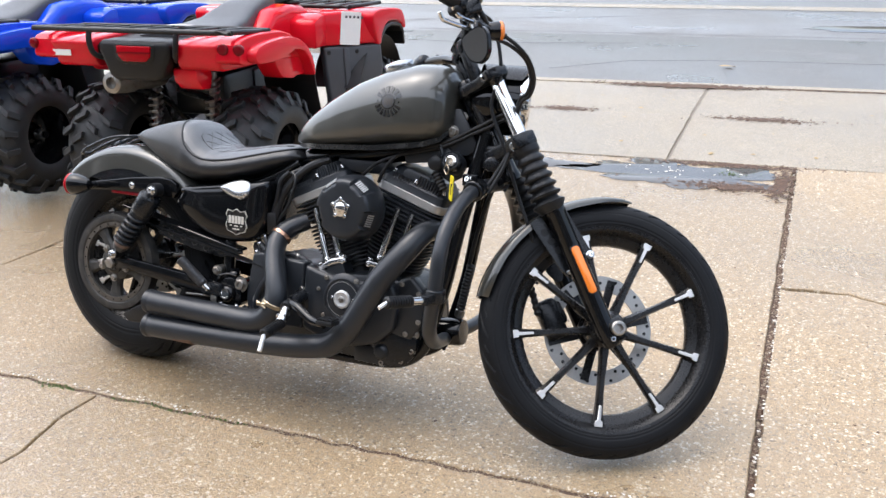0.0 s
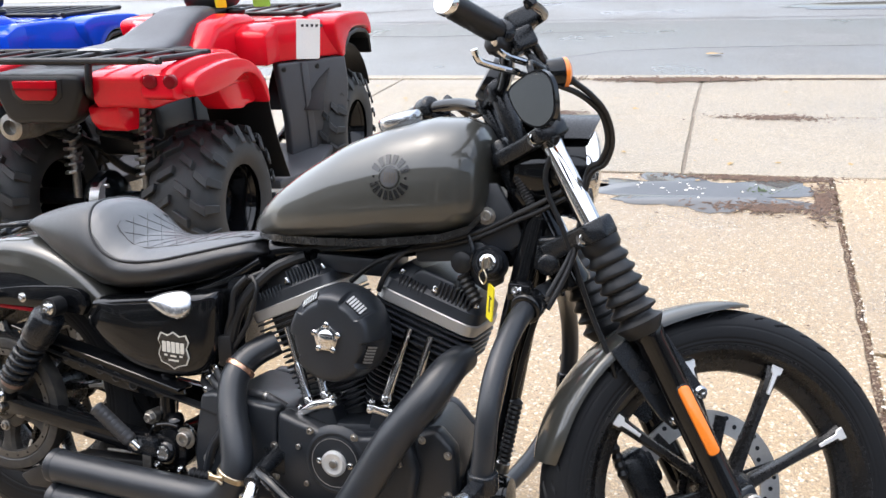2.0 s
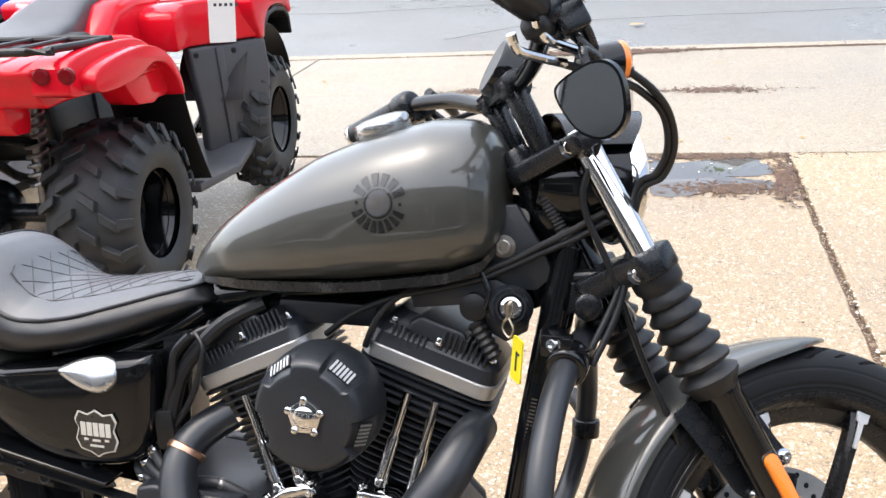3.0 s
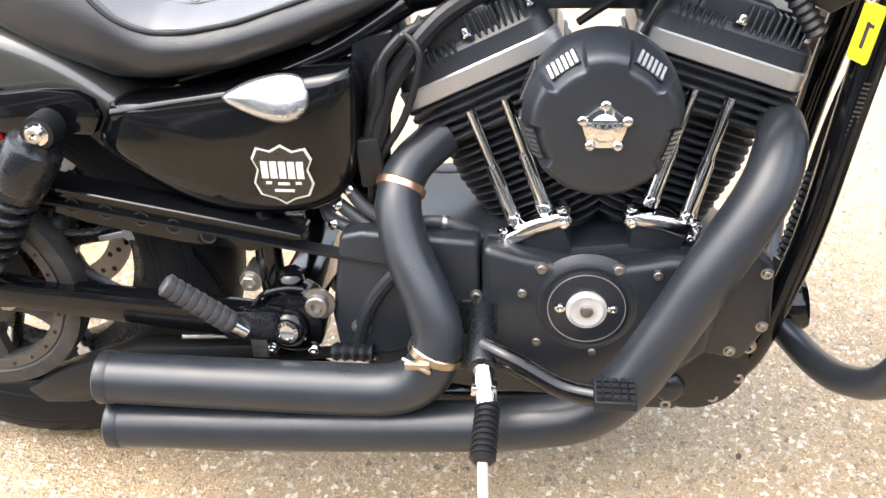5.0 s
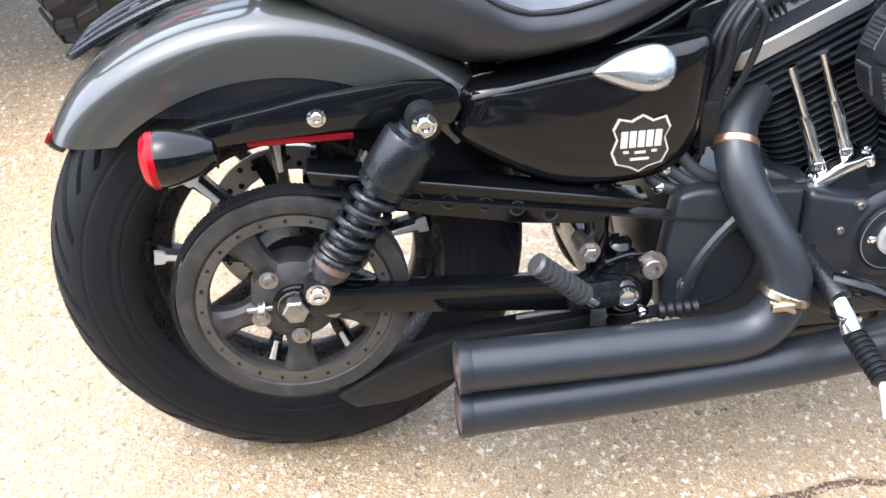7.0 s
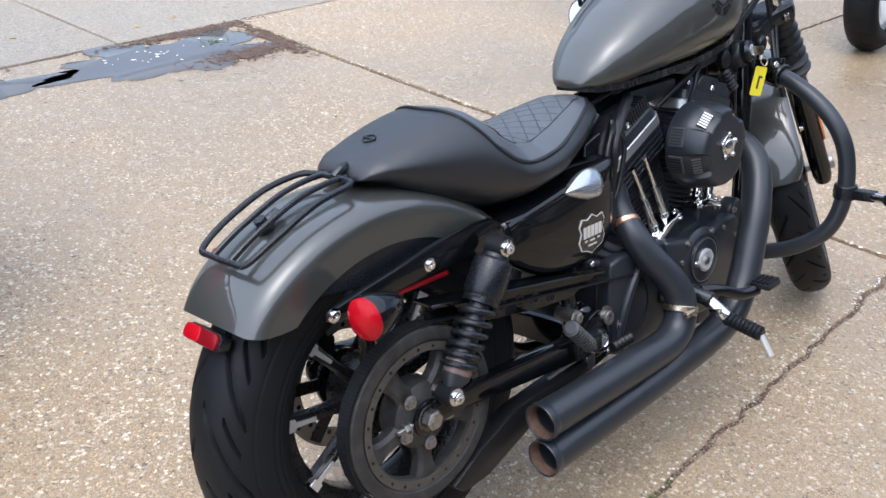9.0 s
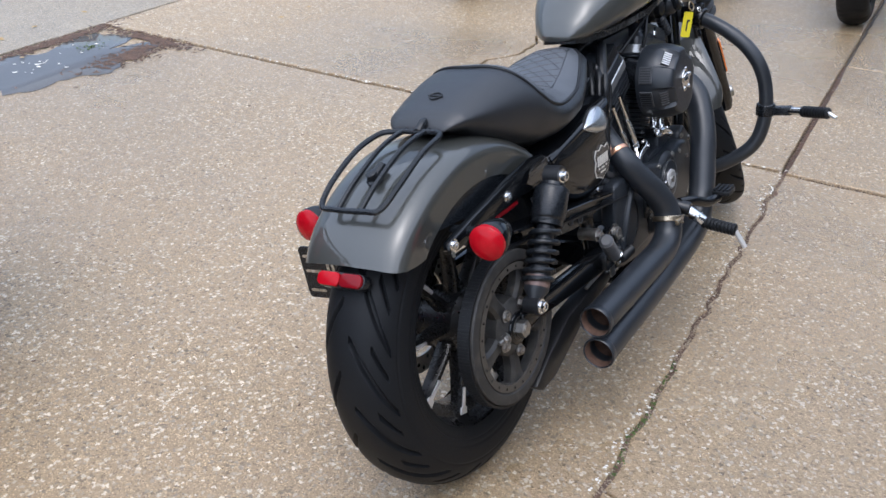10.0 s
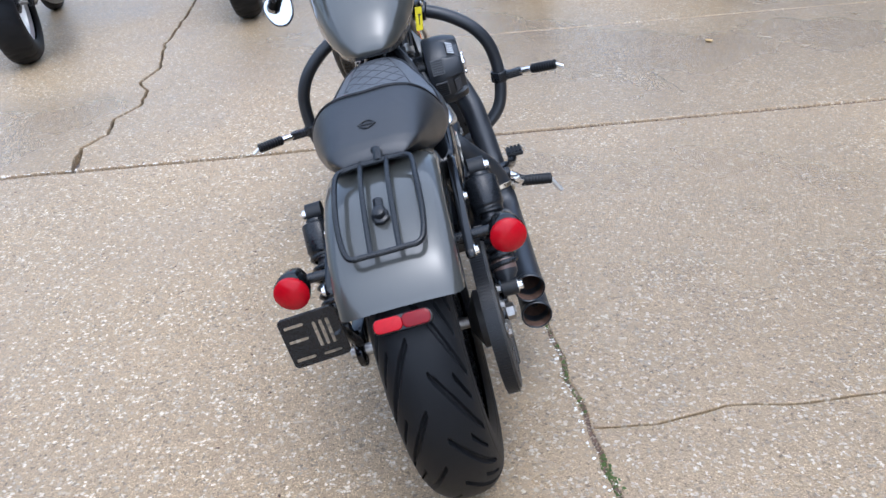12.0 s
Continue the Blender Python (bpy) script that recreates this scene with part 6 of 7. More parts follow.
for s in (-1, 1):
    y = s * 0.093
    fx = 0.056
    leg = fpart("fork_leg", lathe([(0.0195, 0.66), (0.0195, 1.062), (0.0170, 1.066), (0.004, 1.068)], 28, (fx, y, 0)), CHROME, bike, "chrome upper fork tube")
    rows = [(0.010, 0.300), (0.020, 0.305), (0.0245, 0.330), (0.0255, 0.37), (0.0255, 0.66), (0.028, 0.665), (0.028, 0.69), (0.022, 0.70)]
    fpart("slider", join(lathe(rows, 28, (fx + 0.006, y, 0)), box((AX.x - 0.004, y, AX.z - 0.002), (0.046, 0.040, 0.058))), GLOSS, leg, "gloss black fork slider", bevel=0.003)
    prof = [(0.030, 0.672), (0.034, 0.680)]
    for k in range(6):
        z = 0.690 + 0.0235 * k
        prof += [(0.0415 - 0.0012 * k, z), (0.0425 - 0.0012 * k, z + 0.005), (0.030, z + 0.014), (0.029, z + 0.019)]
    prof += [(0.0335, 0.832), (0.0345, 0.836), (0.0345, 0.850), (0.022, 0.852)]
    fpart("fork_boot", lathe(prof, 28, (fx, y, 0)), SOFT, leg, "ribbed black rubber fork gaiter", sharp=60)
    fpart("fork_reflector", xf(prism(rounded(0.021, 0.125, 0.008), -0.004, 0.004), Matrix.Translation((fx + 0.008, y + s * 0.0275, 0.508))), AMBER, leg, "long orange side reflector", bevel=0.002)
    fpart("reflector_frame", xf(prism(rounded(0.026, 0.130, 0.010), -0.002, 0.002), Matrix.Translation((fx + 0.008, y + s * 0.0245, 0.508))), SATIN, leg, bevel=0.001, segs=1)
    for pz in (1.050, 0.862):
        fpart("pinch_bolt", bolt((fx - 0.027, y + s * 0.014, pz), (-0.3, s, 0), 0.0095, 0.010), CHROME, leg)
    fpart("axle_cap", lathe([(0.0185, 0), (0.0185, 0.016), (0.015, 0.019), (0.0105, 0.019), (0.0095, 0.008), (0.001, 0.008)], 24, (AX.x, y + s * 0.018, AX.z), (0, s, 0)), STEEL, leg, "bright axle end")
    fpart("axle_pinch", bolt((AX.x - 0.020, y + s * 0.016, AX.z - 0.020), (0, s, 0), 0.007, 0.008), CHROME, leg)
for z, th, w in ((1.050, 0.028, 0.130), (0.866, 0.036, 0.128)):
    outline = [(-0.030, -0.045), (0.010, -0.075), (0.028, -w), (0.060, -w - 0.005), (0.088, -w + 0.012), (0.090, -0.060), (0.055, -0.030), (0.055, 0.030), (0.090, 0.060), (0.088, w - 0.012), (0.060, w + 0.005), (0.028, w), (0.010, 0.075), (-0.030, 0.045)]
    fpart("triple_clamp", prism([(a, c) for a, c in outline], z - th / 2, z + th / 2, "xy"), SATIN, bike, "black triple clamp", bevel=0.006)
fpart("steering_stem", lathe([(0.022, 0.84), (0.022, 1.075), (0.016, 1.085)], 20), SATIN)
fpart("stem_nut", hexnut((0, 0, 1.066), (0, 0, 1), 0.016, 0.014), STEEL)

# front fender and its brackets
def ffender(u, v):
    a = radians(143 - 89 * u)
    s = 2 * v - 1
    q = abs(s)
    wid = 0.064 * (1 - 0.75 * max(0, (u - 0.80) / 0.20) ** 2.2 - 0.35 * max(0, (0.12 - u) / 0.12) ** 2)
    y = wid * math.copysign(math.sin(min(1, q * 1.15) * math.pi / 2), s)
    r = 0.345 - 0.024 * q ** 2.4 * (1 - 0.7 * max(0, (u - 0.72) / 0.28) ** 1.5)
    return AX.x + r * math.cos(a), y, AX.z + r * math.sin(a)


ff = fpart("front_fender", shell(ffender, 44, 26, 0.003), PAINT, bike, "graphite metallic front fender")
for s in (-1, 1):
    br = fpart("fender_bracket", prism([(-0.004, 0.668), (0.030, 0.676), (0.052, 0.560), (0.060, 0.520), (0.054, 0.502), (0.036, 0.500), (0.022, 0.530)], s * 0.068 - 0.0025, s * 0.068 + 0.0025), SATIN, ff, "black drilled fender bracket", bevel=0.001, segs=1)
    for t in (0.12, 0.38, 0.64):
        fpart("bracket_hole", lathe([(0.0092, 0), (0.0095, 0.0008)], 14, (0.018 + 0.028 * t, s * 0.0706, 0.645 - 0.105 * t), (0, s, 0)), SOFT, br)
    fpart("fender_bolt", bolt((0.044, s * 0.070, 0.515), (0, s, 0), 0.007, 0.010), CHROME, br)
    fb = fpart("fender_bracket", prism([(0.078, 0.676), (0.096, 0.672), (0.112, 0.560), (0.118, 0.535), (0.112, 0.522), (0.098, 0.526)], s * 0.070 - 0.0025, s * 0.070 + 0.0025), SATIN, ff, bevel=0.001, segs=1)
    fpart("fender_bolt", bolt((0.108, s * 0.072, 0.536), (0, s, 0), 0.0075, 0.010), CHROME, fb)

# headlamp with a short black brow
HM = FK @ Matrix.Translation((0.098, 0, 0.982)) @ Matrix.Rotation(radians(27), 4, "Y")
lamp = part("headlamp", xf(lathe([(0.010, -0.120), (0.040, -0.112), (0.068, -0.075), (0.082, -0.030), (0.086, 0.010)], 44, way=(1, 0, 0)), HM), GLOSS, bike, "black bucket headlamp with a chrome ring")
part("lamp_ring", xf(lathe([(0.087, 0.004), (0.090, 0.012), (0.088, 0.026), (0.078, 0.034), (0.076, 0.028)], 44, way=(1, 0, 0), cap=False), HM), CHROME, lamp, "chrome bezel")
part("lamp_glass", xf(lathe([(0.077, 0.026), (0.060, 0.036), (0.030, 0.042), (0.001, 0.044)], 44, way=(1, 0, 0)), HM), LAMP_GLASS, lamp, "clear domed headlamp glass")
def brow(u, v):
    a = radians(20 + 140 * v)
    x = -0.085 + 0.135 * u - 0.045 * abs(2 * v - 1) ** 2 * u
    r = 0.093 + 0.006 * u
    return x, -r * math.cos(a), r * math.sin(a) + 0.004
part("lamp_brow", xf(shell(brow, 10, 26, 0.003), HM), SATIN, lamp, "satin black brow over the lamp")

# handlebar, controls, mirrors, signals
LEFT_BAR, RIGHT_BAR = ((-0.036, 0.262, 1.238), (-0.098, 0.372, 1.248)), ((-0.010, -0.286, 1.197), (-0.089, -0.370, 1.245))
hb = [RIGHT_BAR[1], RIGHT_BAR[0], (0.012, -0.200, 1.172), (0.024, -0.110, 1.160), (0.028, -0.045, 1.158), (0.028, 0.045, 1.158), (0.024, 0.090, 1.168), (0.008, 0.165, 1.205), LEFT_BAR[0], LEFT_BAR[1]]
bars = fpart("handlebar", tube(hb, 0.0125, 16), GLOSS, bike, "gloss black handlebar")
fpart("riser", join(*[join(rod((0.022, y, 1.055), (0.026, y, 1.160), 0.017), lathe([(0.022, -0.014), (0.022, 0.014)], 20, (0.028, y, 1.158), (0, 1, 0))) for y in (-0.045, 0.045)], box((0.030, 0, 1.165), (0.040, 0.125, 0.022))), SATIN, bars, bevel=0.003)
fpart("gauge", join(lathe([(0.030, 0), (0.040, 0.008), (0.042, 0.04), (0.039, 0.046)], 30, (0.060, 0, 1.165), (-0.6, 0, 0.8))), GLOSS, bars, "black round speedometer")
for s in (-1, 1):
    bend, end_ = RIGHT_BAR if s < 0 else LEFT_BAR
    e = Vector(end_)
    d = (e - Vector(bend)).normalized()
    grip = fpart("grip", lathe([(0.016, 0), (0.0185, 0.004)] + [(0.0178 if k % 2 else 0.0190, 0.006 + 0.006 * k) for k in range(18)] + [(0.019, 0.118), (0.017, 0.120)], 24, e - d * 0.118, d), SOFT, bars, "ribbed black rubber grip")
    fpart("grip_end", lathe([(0.0195, -0.002), (0.0200, 0.004), (0.0175, 0.009), (0.001, 0.011)], 28, e, d), CHROME, grip, "chrome grip end")
    c = e - d * 0.140
    ctl = fpart("switch_housing", join(lathe([(0.018, -0.020), (0.024, -0.016), (0.024, 0.018), (0.018, 0.022)], 20, c, d), box(c + Vector((0.018, 0, -0.016)), (0.040, 0.046, 0.036)), *([box(c + Vector((0.032, 0.004, 0.012)), (0.050, 0.050, 0.034))] if s < 0 else [])), SATIN, bars, "black switch housing", bevel=0.011, segs=3)
    fpart("switch_pod", join(lathe([(0.004, -0.019), (0.013, -0.017), (0.016, -0.010), (0.016, 0.010), (0.013, 0.017), (0.004, 0.019)], 20, c + d * 0.018 + Vector((-0.010, 0, -0.017)), d), box(c + d * 0.018 + Vector((-0.024, 0, -0.020)), (0.007, 0.014, 0.010))), ATV_BLACK, ctl, "black switch pod under the grip", bevel=0.003, segs=2)
    lev = [c + Vector((0.045, 0.0, 0.004)), Vector((0.058, s * 0.300, 1.192)), Vector((0.042, s * 0.340, 1.192)), Vector((0.014, s * 0.386, 1.196))]
    fpart("hand_lever", join(tube(lev, [0.009, 0.008, 0.007, 0.007], 12), lathe([(0.002, -0.009), (0.009, -0.006), (0.010, 0), (0.009, 0.006), (0.002, 0.009)], 14, lev[-1])), GLOSS, ctl, "gloss black lever with a ball end")
    mc = Vector((-0.014 if s < 0 else -0.028, s * 0.306, 1.081 if s < 0 else 1.070))
    stem = [c + Vector((0.020, -s * 0.005, -0.030)), c + Vector((0.030, s * 0.004, -0.070)), mc + Vector((0.022, -s * 0.010, 0.055)), mc + Vector((0.012, 0, 0.020))]
    mir = fpart("mirror", tube(stem, 0.0055, 10), SATIN, bars, "black mirror hung below the bar")
    mm = Matrix.Translation(mc) @ (pose(0, 0, 0, 0, 0, 40) @ pose(0, 0, 0, 0, 9, 0) if s < 0 else pose(0, 0, 0, 0, 0, -26) @ pose(0, 0, 0, 0, 50, 0))
    outline = [(s * a, b) for a, b in ((-0.046, 0.030), (-0.030, 0.046), (0.020, 0.048), (0.044, 0.034), (0.050, 0.005), (0.036, -0.036), (0.014, -0.052), (-0.012, -0.050), (-0.038, -0.022))]
    ring = [(a * 0.79, b * 0.79) for a, b in smooth_path_2d(outline, 4)]
    shellg = grid([[(h, y * f, z * f) for y, z in ring] for h, f in ((-0.004, 0.97), (-0.004, 1.03), (0.006, 1.05), (0.016, 0.85), (0.022, 0.45))], loop_v=True, cap=True)
    fpart("mirror_shell", xf(shellg, mm), GLOSS, mir, "gloss black mirror shell")
    fpart("mirror_glass", xf(grid([[(h, y * f, z * f) for y, z in ring] for h, f in ((-0.004, 0.95), (-0.0052, 0.95))], loop_v=True, cap=True), mm), MIRROR, mir, "mirror glass")
    sg = Vector((0.066, s * 0.245, 1.112))
    body = fpart("front_turn_signal", lathe([(0.006, -0.050), (0.014, -0.046), (0.021, -0.024), (0.024, 0.0), (0.023, 0.004)], 26, sg, (0.94, 0, -0.34)), GLOSS, bars, "black bullet front turn signal")
    fpart("signal_lens", lathe([(0.0235, 0.002), (0.024, 0.008), (0.018, 0.013), (0.001, 0.015)], 26, sg, (0.94, 0, -0.34)), AMBER, body, "amber lens")
    fpart("signal_stem", tube([sg + Vector((-0.02, 0, 0.01)), c + Vector((0.035, 0, -0.03)), c + Vector((0.02, 0, -0.01))], 0.007, 10), SATIN, body)
steel_lines = [[(-0.065, -0.312, 1.184), (-0.064, -0.305, 1.171), (-0.054, -0.297, 1.161), (-0.007, -0.275, 1.134)], [(-0.029, -0.306, 1.187), (-0.028, -0.299, 1.176), (-0.017, -0.29, 1.161), (0.023, -0.267, 1.137)]]
for pts in steel_lines:
    fpart("steel_line", tube(pts, 0.0055, 10), CHROME, bars, "bright metal cable end")
cables = [[(0.074, -0.246, 1.097), (0.1, -0.231, 1.064), (0.12, -0.206, 1.027), (0.123, -0.174, 0.987), (0.107, -0.144, 0.96), (0.081, -0.111, 0.95), (0.02, -0.075, 0.86), (-0.06, -0.06, 0.8)],
          [(-0.009, -0.274, 1.135), (0.057, -0.245, 1.092), (0.089, -0.226, 1.067), (0.114, -0.203, 1.031), (0.117, -0.171, 0.991), (0.102, -0.142, 0.967), (0.08, -0.11, 0.956), (0.01, -0.08, 0.845), (-0.07, -0.06, 0.78)],
          [(0.016, -0.262, 1.185), (0.090, -0.150, 1.160), (0.070, -0.120, 1.05), (0.020, -0.085, 0.98), (0.012, -0.075, 0.88), (0.0, -0.055, 0.75), (-0.01, -0.045, 0.62), (-0.02, 0.045, 0.52)],
          [(0.016, 0.262, 1.185), (0.080, 0.150, 1.150), (0.090, 0.100, 1.03), (0.050, 0.075, 0.90), (0.0, 0.06, 0.78)]]
for pts in cables:
    fpart("cable", tube(pts, 0.0048, 10), SOFT, bike, "black control cable")
for pts in ([(1.225, -0.060, 0.875), (1.165, -0.066, 0.838), (1.121, -0.068, 0.8136), (1.085, -0.068, 0.793), (1.039, -0.068, 0.772), (0.992, -0.070, 0.757), (0.940, -0.074, 0.742), (0.906, -0.080, 0.718), (0.885, -0.084, 0.686), (0.872, -0.080, 0.655)], [(1.228, -0.056, 0.862), (1.168, -0.064, 0.826), (1.121, -0.066, 0.803), (1.085, -0.066, 0.784), (1.039, -0.068, 0.763), (0.985, -0.072, 0.748), (0.93, -0.076, 0.735), (0.86, -0.075, 0.705), (0.80, -0.05, 0.66)], [(0.60, -0.085, 0.655), (0.62, -0.098, 0.630), (0.60, -0.100, 0.560), (0.565, -0.10, 0.50), (0.55, -0.095, 0.44)], [(0.62, -0.07, 0.67), (0.58, -0.095, 0.60), (0.555, -0.105, 0.54), (0.555, -0.10, 0.46)]):
    part("cable", tube(pts, 0.0050, 10), SOFT, bike, "black control cable")
wires = [[(0.640, -0.060, 0.668), (0.600, -0.085, 0.652), (0.568, -0.096, 0.612), (0.562, -0.100, 0.566), (0.553, -0.100, 0.530), (0.550, -0.098, 0.470)], [(0.650, -0.040, 0.672), (0.590, -0.070, 0.640), (0.560, -0.082, 0.590), (0.556, -0.085, 0.520), (0.560, -0.080, 0.455)], [(0.600, -0.100, 0.655), (0.578, -0.108, 0.628), (0.572, -0.108, 0.585), (0.560, -0.104, 0.548), (0.565, -0.095, 0.500)]]
for pts in wires:
    part("wire", tube(pts, 0.0065, 10), SOFT, bike, "taped black wire")
part("connector", xf(box((0, 0, 0), (0.030, 0.022, 0.062)), Matrix.Translation((0.556, -0.104, 0.505)) @ pose(0, 0, 0, 0, -6, 10)), ATV_BLACK, bike, "black plug housing", bevel=0.004)
part("splash_panel", prism([(0.535, 0.64), (0.585, 0.655), (0.578, 0.56), (0.572, 0.45), (0.53, 0.42), (0.52, 0.50)], -0.070, -0.062), SATIN, bike, "black inner panel", bevel=0.002, segs=1)
fpart("cable_ferrule", tube([(0.019, -0.268, 1.139), (0.051, -0.255, 1.114), (0.077, -0.244, 1.094)], 0.0078, 12), SOFT, bars, "black rubber cable ferrule")
part("wire_loom", tube([(0.70, -0.05, 0.700), (0.64, -0.075, 0.668), (0.585, -0.095, 0.600), (0.562, -0.10, 0.525)], 0.012, 10), SOFT, bike, "taped black wiring loom")
fpart("clutch_spring_boot", lathe([(0.006, 0)] + [(0.0105 if k % 2 else 0.0075, 0.008 * k) for k in range(1, 16)] + [(0.006, 0.13)], 14, (-0.055, 0.03, 0.44), (0.15, 0.0, 1)), SOFT, bike, "ribbed cable boot")


# ---- quad bikes: x ahead from the rear axle, y left, z up ----
def lug_mesh(pts):
    me = bpy.data.meshes.new("lug")
    me.from_pydata(pts, [], [(0, 1, 3, 2), (4, 6, 7, 5), (0, 4, 5, 1), (2, 3, 7, 6), (0, 2, 6, 4), (1, 5, 7, 3)])
    bm = bmesh.new()
    bm.from_mesh(me)
    bmesh.ops.recalc_face_normals(bm, faces=bm.faces)
    bmesh.ops.bevel(bm, geom=bm.edges[:], offset=0.0025, segments=1, affect="EDGES")
    bm.to_mesh(me)
    bm.free()
    me.materials.append(LUG_RUBBER)
    return me


def lug_set(R, W):
    """The three lugs of one half of a chevron tread, for either side."""
    out = []
    for s in (-1, 1):
        for y0, y1, bend, drop in ((0.006, 0.054, 0.0, 0.002), (0.062, 0.108, -7.5, 0.010)):
            pts = []
            for y, da in ((y0, 0), (y1, 6.5)):
                for w in (-2.9, 2.9):
                    a = radians(bend + da + w)
                    for h in (R - 0.034 - drop, R - drop * (1.0 + 1.2 * (y == y1))):
                        pts.append((h * math.cos(a), s * y * W / 0.25, h * math.sin(a)))
            out.append((s, lug_mesh(pts)))
        pts = []
        for y, r0 in ((0.108 * W / 0.25, R - 0.036), (W / 2 + 0.004, R - 0.085)):
            for w in (-3.4, 3.4):
                for h in (0, 0.018):
                    f = 1 if y < W / 2 else 0.4
                    aa = radians(-3 + w)
                    pts.append(((r0 + h * f) * math.cos(aa), s * (y + (0 if y < W / 2 else h * 0.4)), (r0 + h * f) * math.sin(aa)))
        out.append((s, lug_mesh(pts)))
    return out


TYRES = {}
for key, R_, W_ in (("rear", 0.312, 0.285), ("front", 0.302, 0.20)):
    TYRES[key] = tyre_geo(R_ - 0.024, W_, 0.150, 60, 20, lambda th, a: 0.0, 120), lug_set(R_, W_)


def quad(m, paint, label, tags):
    q = thing("quad_bike", m, label, "quad bike", "parked quad bikes")
    for x, R, W, ty, key in ((0, 0.312, 0.285, 0.384, "rear"), (1.235, 0.302, 0.20, 0.447, "front")):
        for s in (-1, 1):
            w = Matrix.Translation((x, s * ty, R))
            h = W / 2
            wheel = part("wheel", xf(lathe([(0.142, -s * h * 0.75), (0.160, -s * h * 0.72), (0.160, -s * h * 0.66), (0.140, -s * h * 0.55), (0.135, s * h * 0.30), (0.140, s * h * 0.62), (0.162, s * h * 0.70), (0.162, s * h * 0.76), (0.148, s * h * 0.74), (0.128, s * h * 0.40), (0.118, s * h * 0.10), (0.060, s * h * 0.02), (0.052, s * h * 0.16), (0.034, s * h * 0.20), (0.030, s * h * 0.34), (0.001, s * h * 0.36)], 40, way=(0, 1, 0), cap=False), w), GLOSS, q, "gloss black steel wheel")
            tyre = part("tyre", TYRES[key][0], LUG_RUBBER, q, "knobby black off-road tyre")
            tyre.matrix_local = w
            for k in range(18):
                for side, me in TYRES[key][1]:
                    lug = new("lug", me)
                    lug.parent = tyre
                    lug.matrix_local = Matrix.Rotation(radians(20 * k + (10 if side < 0 else 0)), 4, "Y")
            for k in range(4):
                a = radians(90 * k + 30)
                part("wheel_nut", xf(hexnut((0.055 * math.cos(a), s * h * 0.06, 0.055 * math.sin(a)), (0, s, 0), 0.009, 0.014), w), STEEL, wheel)
                part("wheel_slot", xf(lathe([(0.016, 0), (0.018, 0.002)], 14, (0.092 * math.cos(a + 0.78), s * h * 0.105, 0.092 * math.sin(a + 0.78)), (0, s, 0)), w), SOFT, wheel)
    # bodywork: arched fenders with rounded edges over both pairs of wheels
    rear_top = [(-0.350, 0.772), (-0.372, 0.815), (-0.350, 0.868), (-0.20, 0.882), (0.00, 0.872), (0.10, 0.845), (0.185, 0.790), (0.220, 0.735), (0.10, 0.745), (-0.10, 0.755)]
    rear_flare = [(-0.300, 0.775), (-0.318, 0.805), (-0.285, 0.838), (-0.15, 0.852), (0.0, 0.850), (0.10, 0.826), (0.180, 0.780), (0.230, 0.715), (0.244, 0.655), (0.226, 0.652), (0.205, 0.700), (0.160, 0.752), (0.105, 0.780), (0.045, 0.788), (-0.02, 0.776), (-0.10, 0.764), (-0.22, 0.764)]
    rear_flare = smooth_path_2d(rear_flare, 3)
    inner_side = [(-0.345, 0.745), (-0.368, 0.81), (-0.345, 0.862), (0.15, 0.86), (0.30, 0.80), (0.28, 0.74), (0.0, 0.73), (-0.25, 0.735)]
    front_side = [(1.060, 0.700), (1.000, 0.835), (1.050, 0.870), (1.20, 0.872), (1.42, 0.852), (1.490, 0.812), (1.520, 0.745), (1.490, 0.735), (1.440, 0.775), (1.300, 0.795), (1.200, 0.785), (1.130, 0.735), (1.110, 0.690)]
    part("rear_deck", prism([(-0.34, 0.77), (-0.34, 0.84), (-0.10, 0.855), (0.30, 0.85), (0.45, 0.76), (0.40, 0.70), (0.0, 0.72)], -0.22, 0.22), ATV_BLACK, q, "black rear deck", bevel=0.02, segs=3)
    part("front_deck", prism([(0.95, 0.82), (1.05, 0.855), (1.40, 0.845), (1.50, 0.78), (1.52, 0.60), (1.40, 0.58), (1.0, 0.68)], -0.26, 0.26), paint, q, "glossy plastic nose", bevel=0.03, segs=3)
    for s in (-1, 1):
        fender = part("rear_fender", prism(smooth_path_2d(rear_top, 3), min(s * 0.39, s * 0.505), max(s * 0.39, s * 0.505)), paint, q, "glossy plastic rear fender", bevel=0.016, segs=3)
        part("fender_flare", prism(rear_flare, min(s * 0.38, s * 0.550), max(s * 0.38, s * 0.550)), paint, fender, bevel=0.013, segs=2)
        part("fender_skirt", prism(smooth_path_2d([(-0.06, 0.80), (0.06, 0.835), (0.17, 0.775), (0.222, 0.715), (0.232, 0.668), (0.195, 0.652), (0.150, 0.655), (0.110, 0.648), (0.050, 0.658), (0.005, 0.668), (-0.03, 0.70), (-0.06, 0.745)], 3), min(s * 0.40, s * 0.500), max(s * 0.40, s * 0.500)), paint, fender, bevel=0.010, segs=2)
        part("fender_root", prism(smooth_path_2d(inner_side, 3), min(s * 0.20, s * 0.405), max(s * 0.20, s * 0.405)), paint, q, "glossy plastic inner fender", bevel=0.016, segs=3)
        part("front_fender", prism(smooth_path_2d(front_side, 3), min(s * 0.22, s * 0.550), max(s * 0.22, s * 0.550)), paint, q, "glossy plastic front fender", bevel=0.020, segs=3)
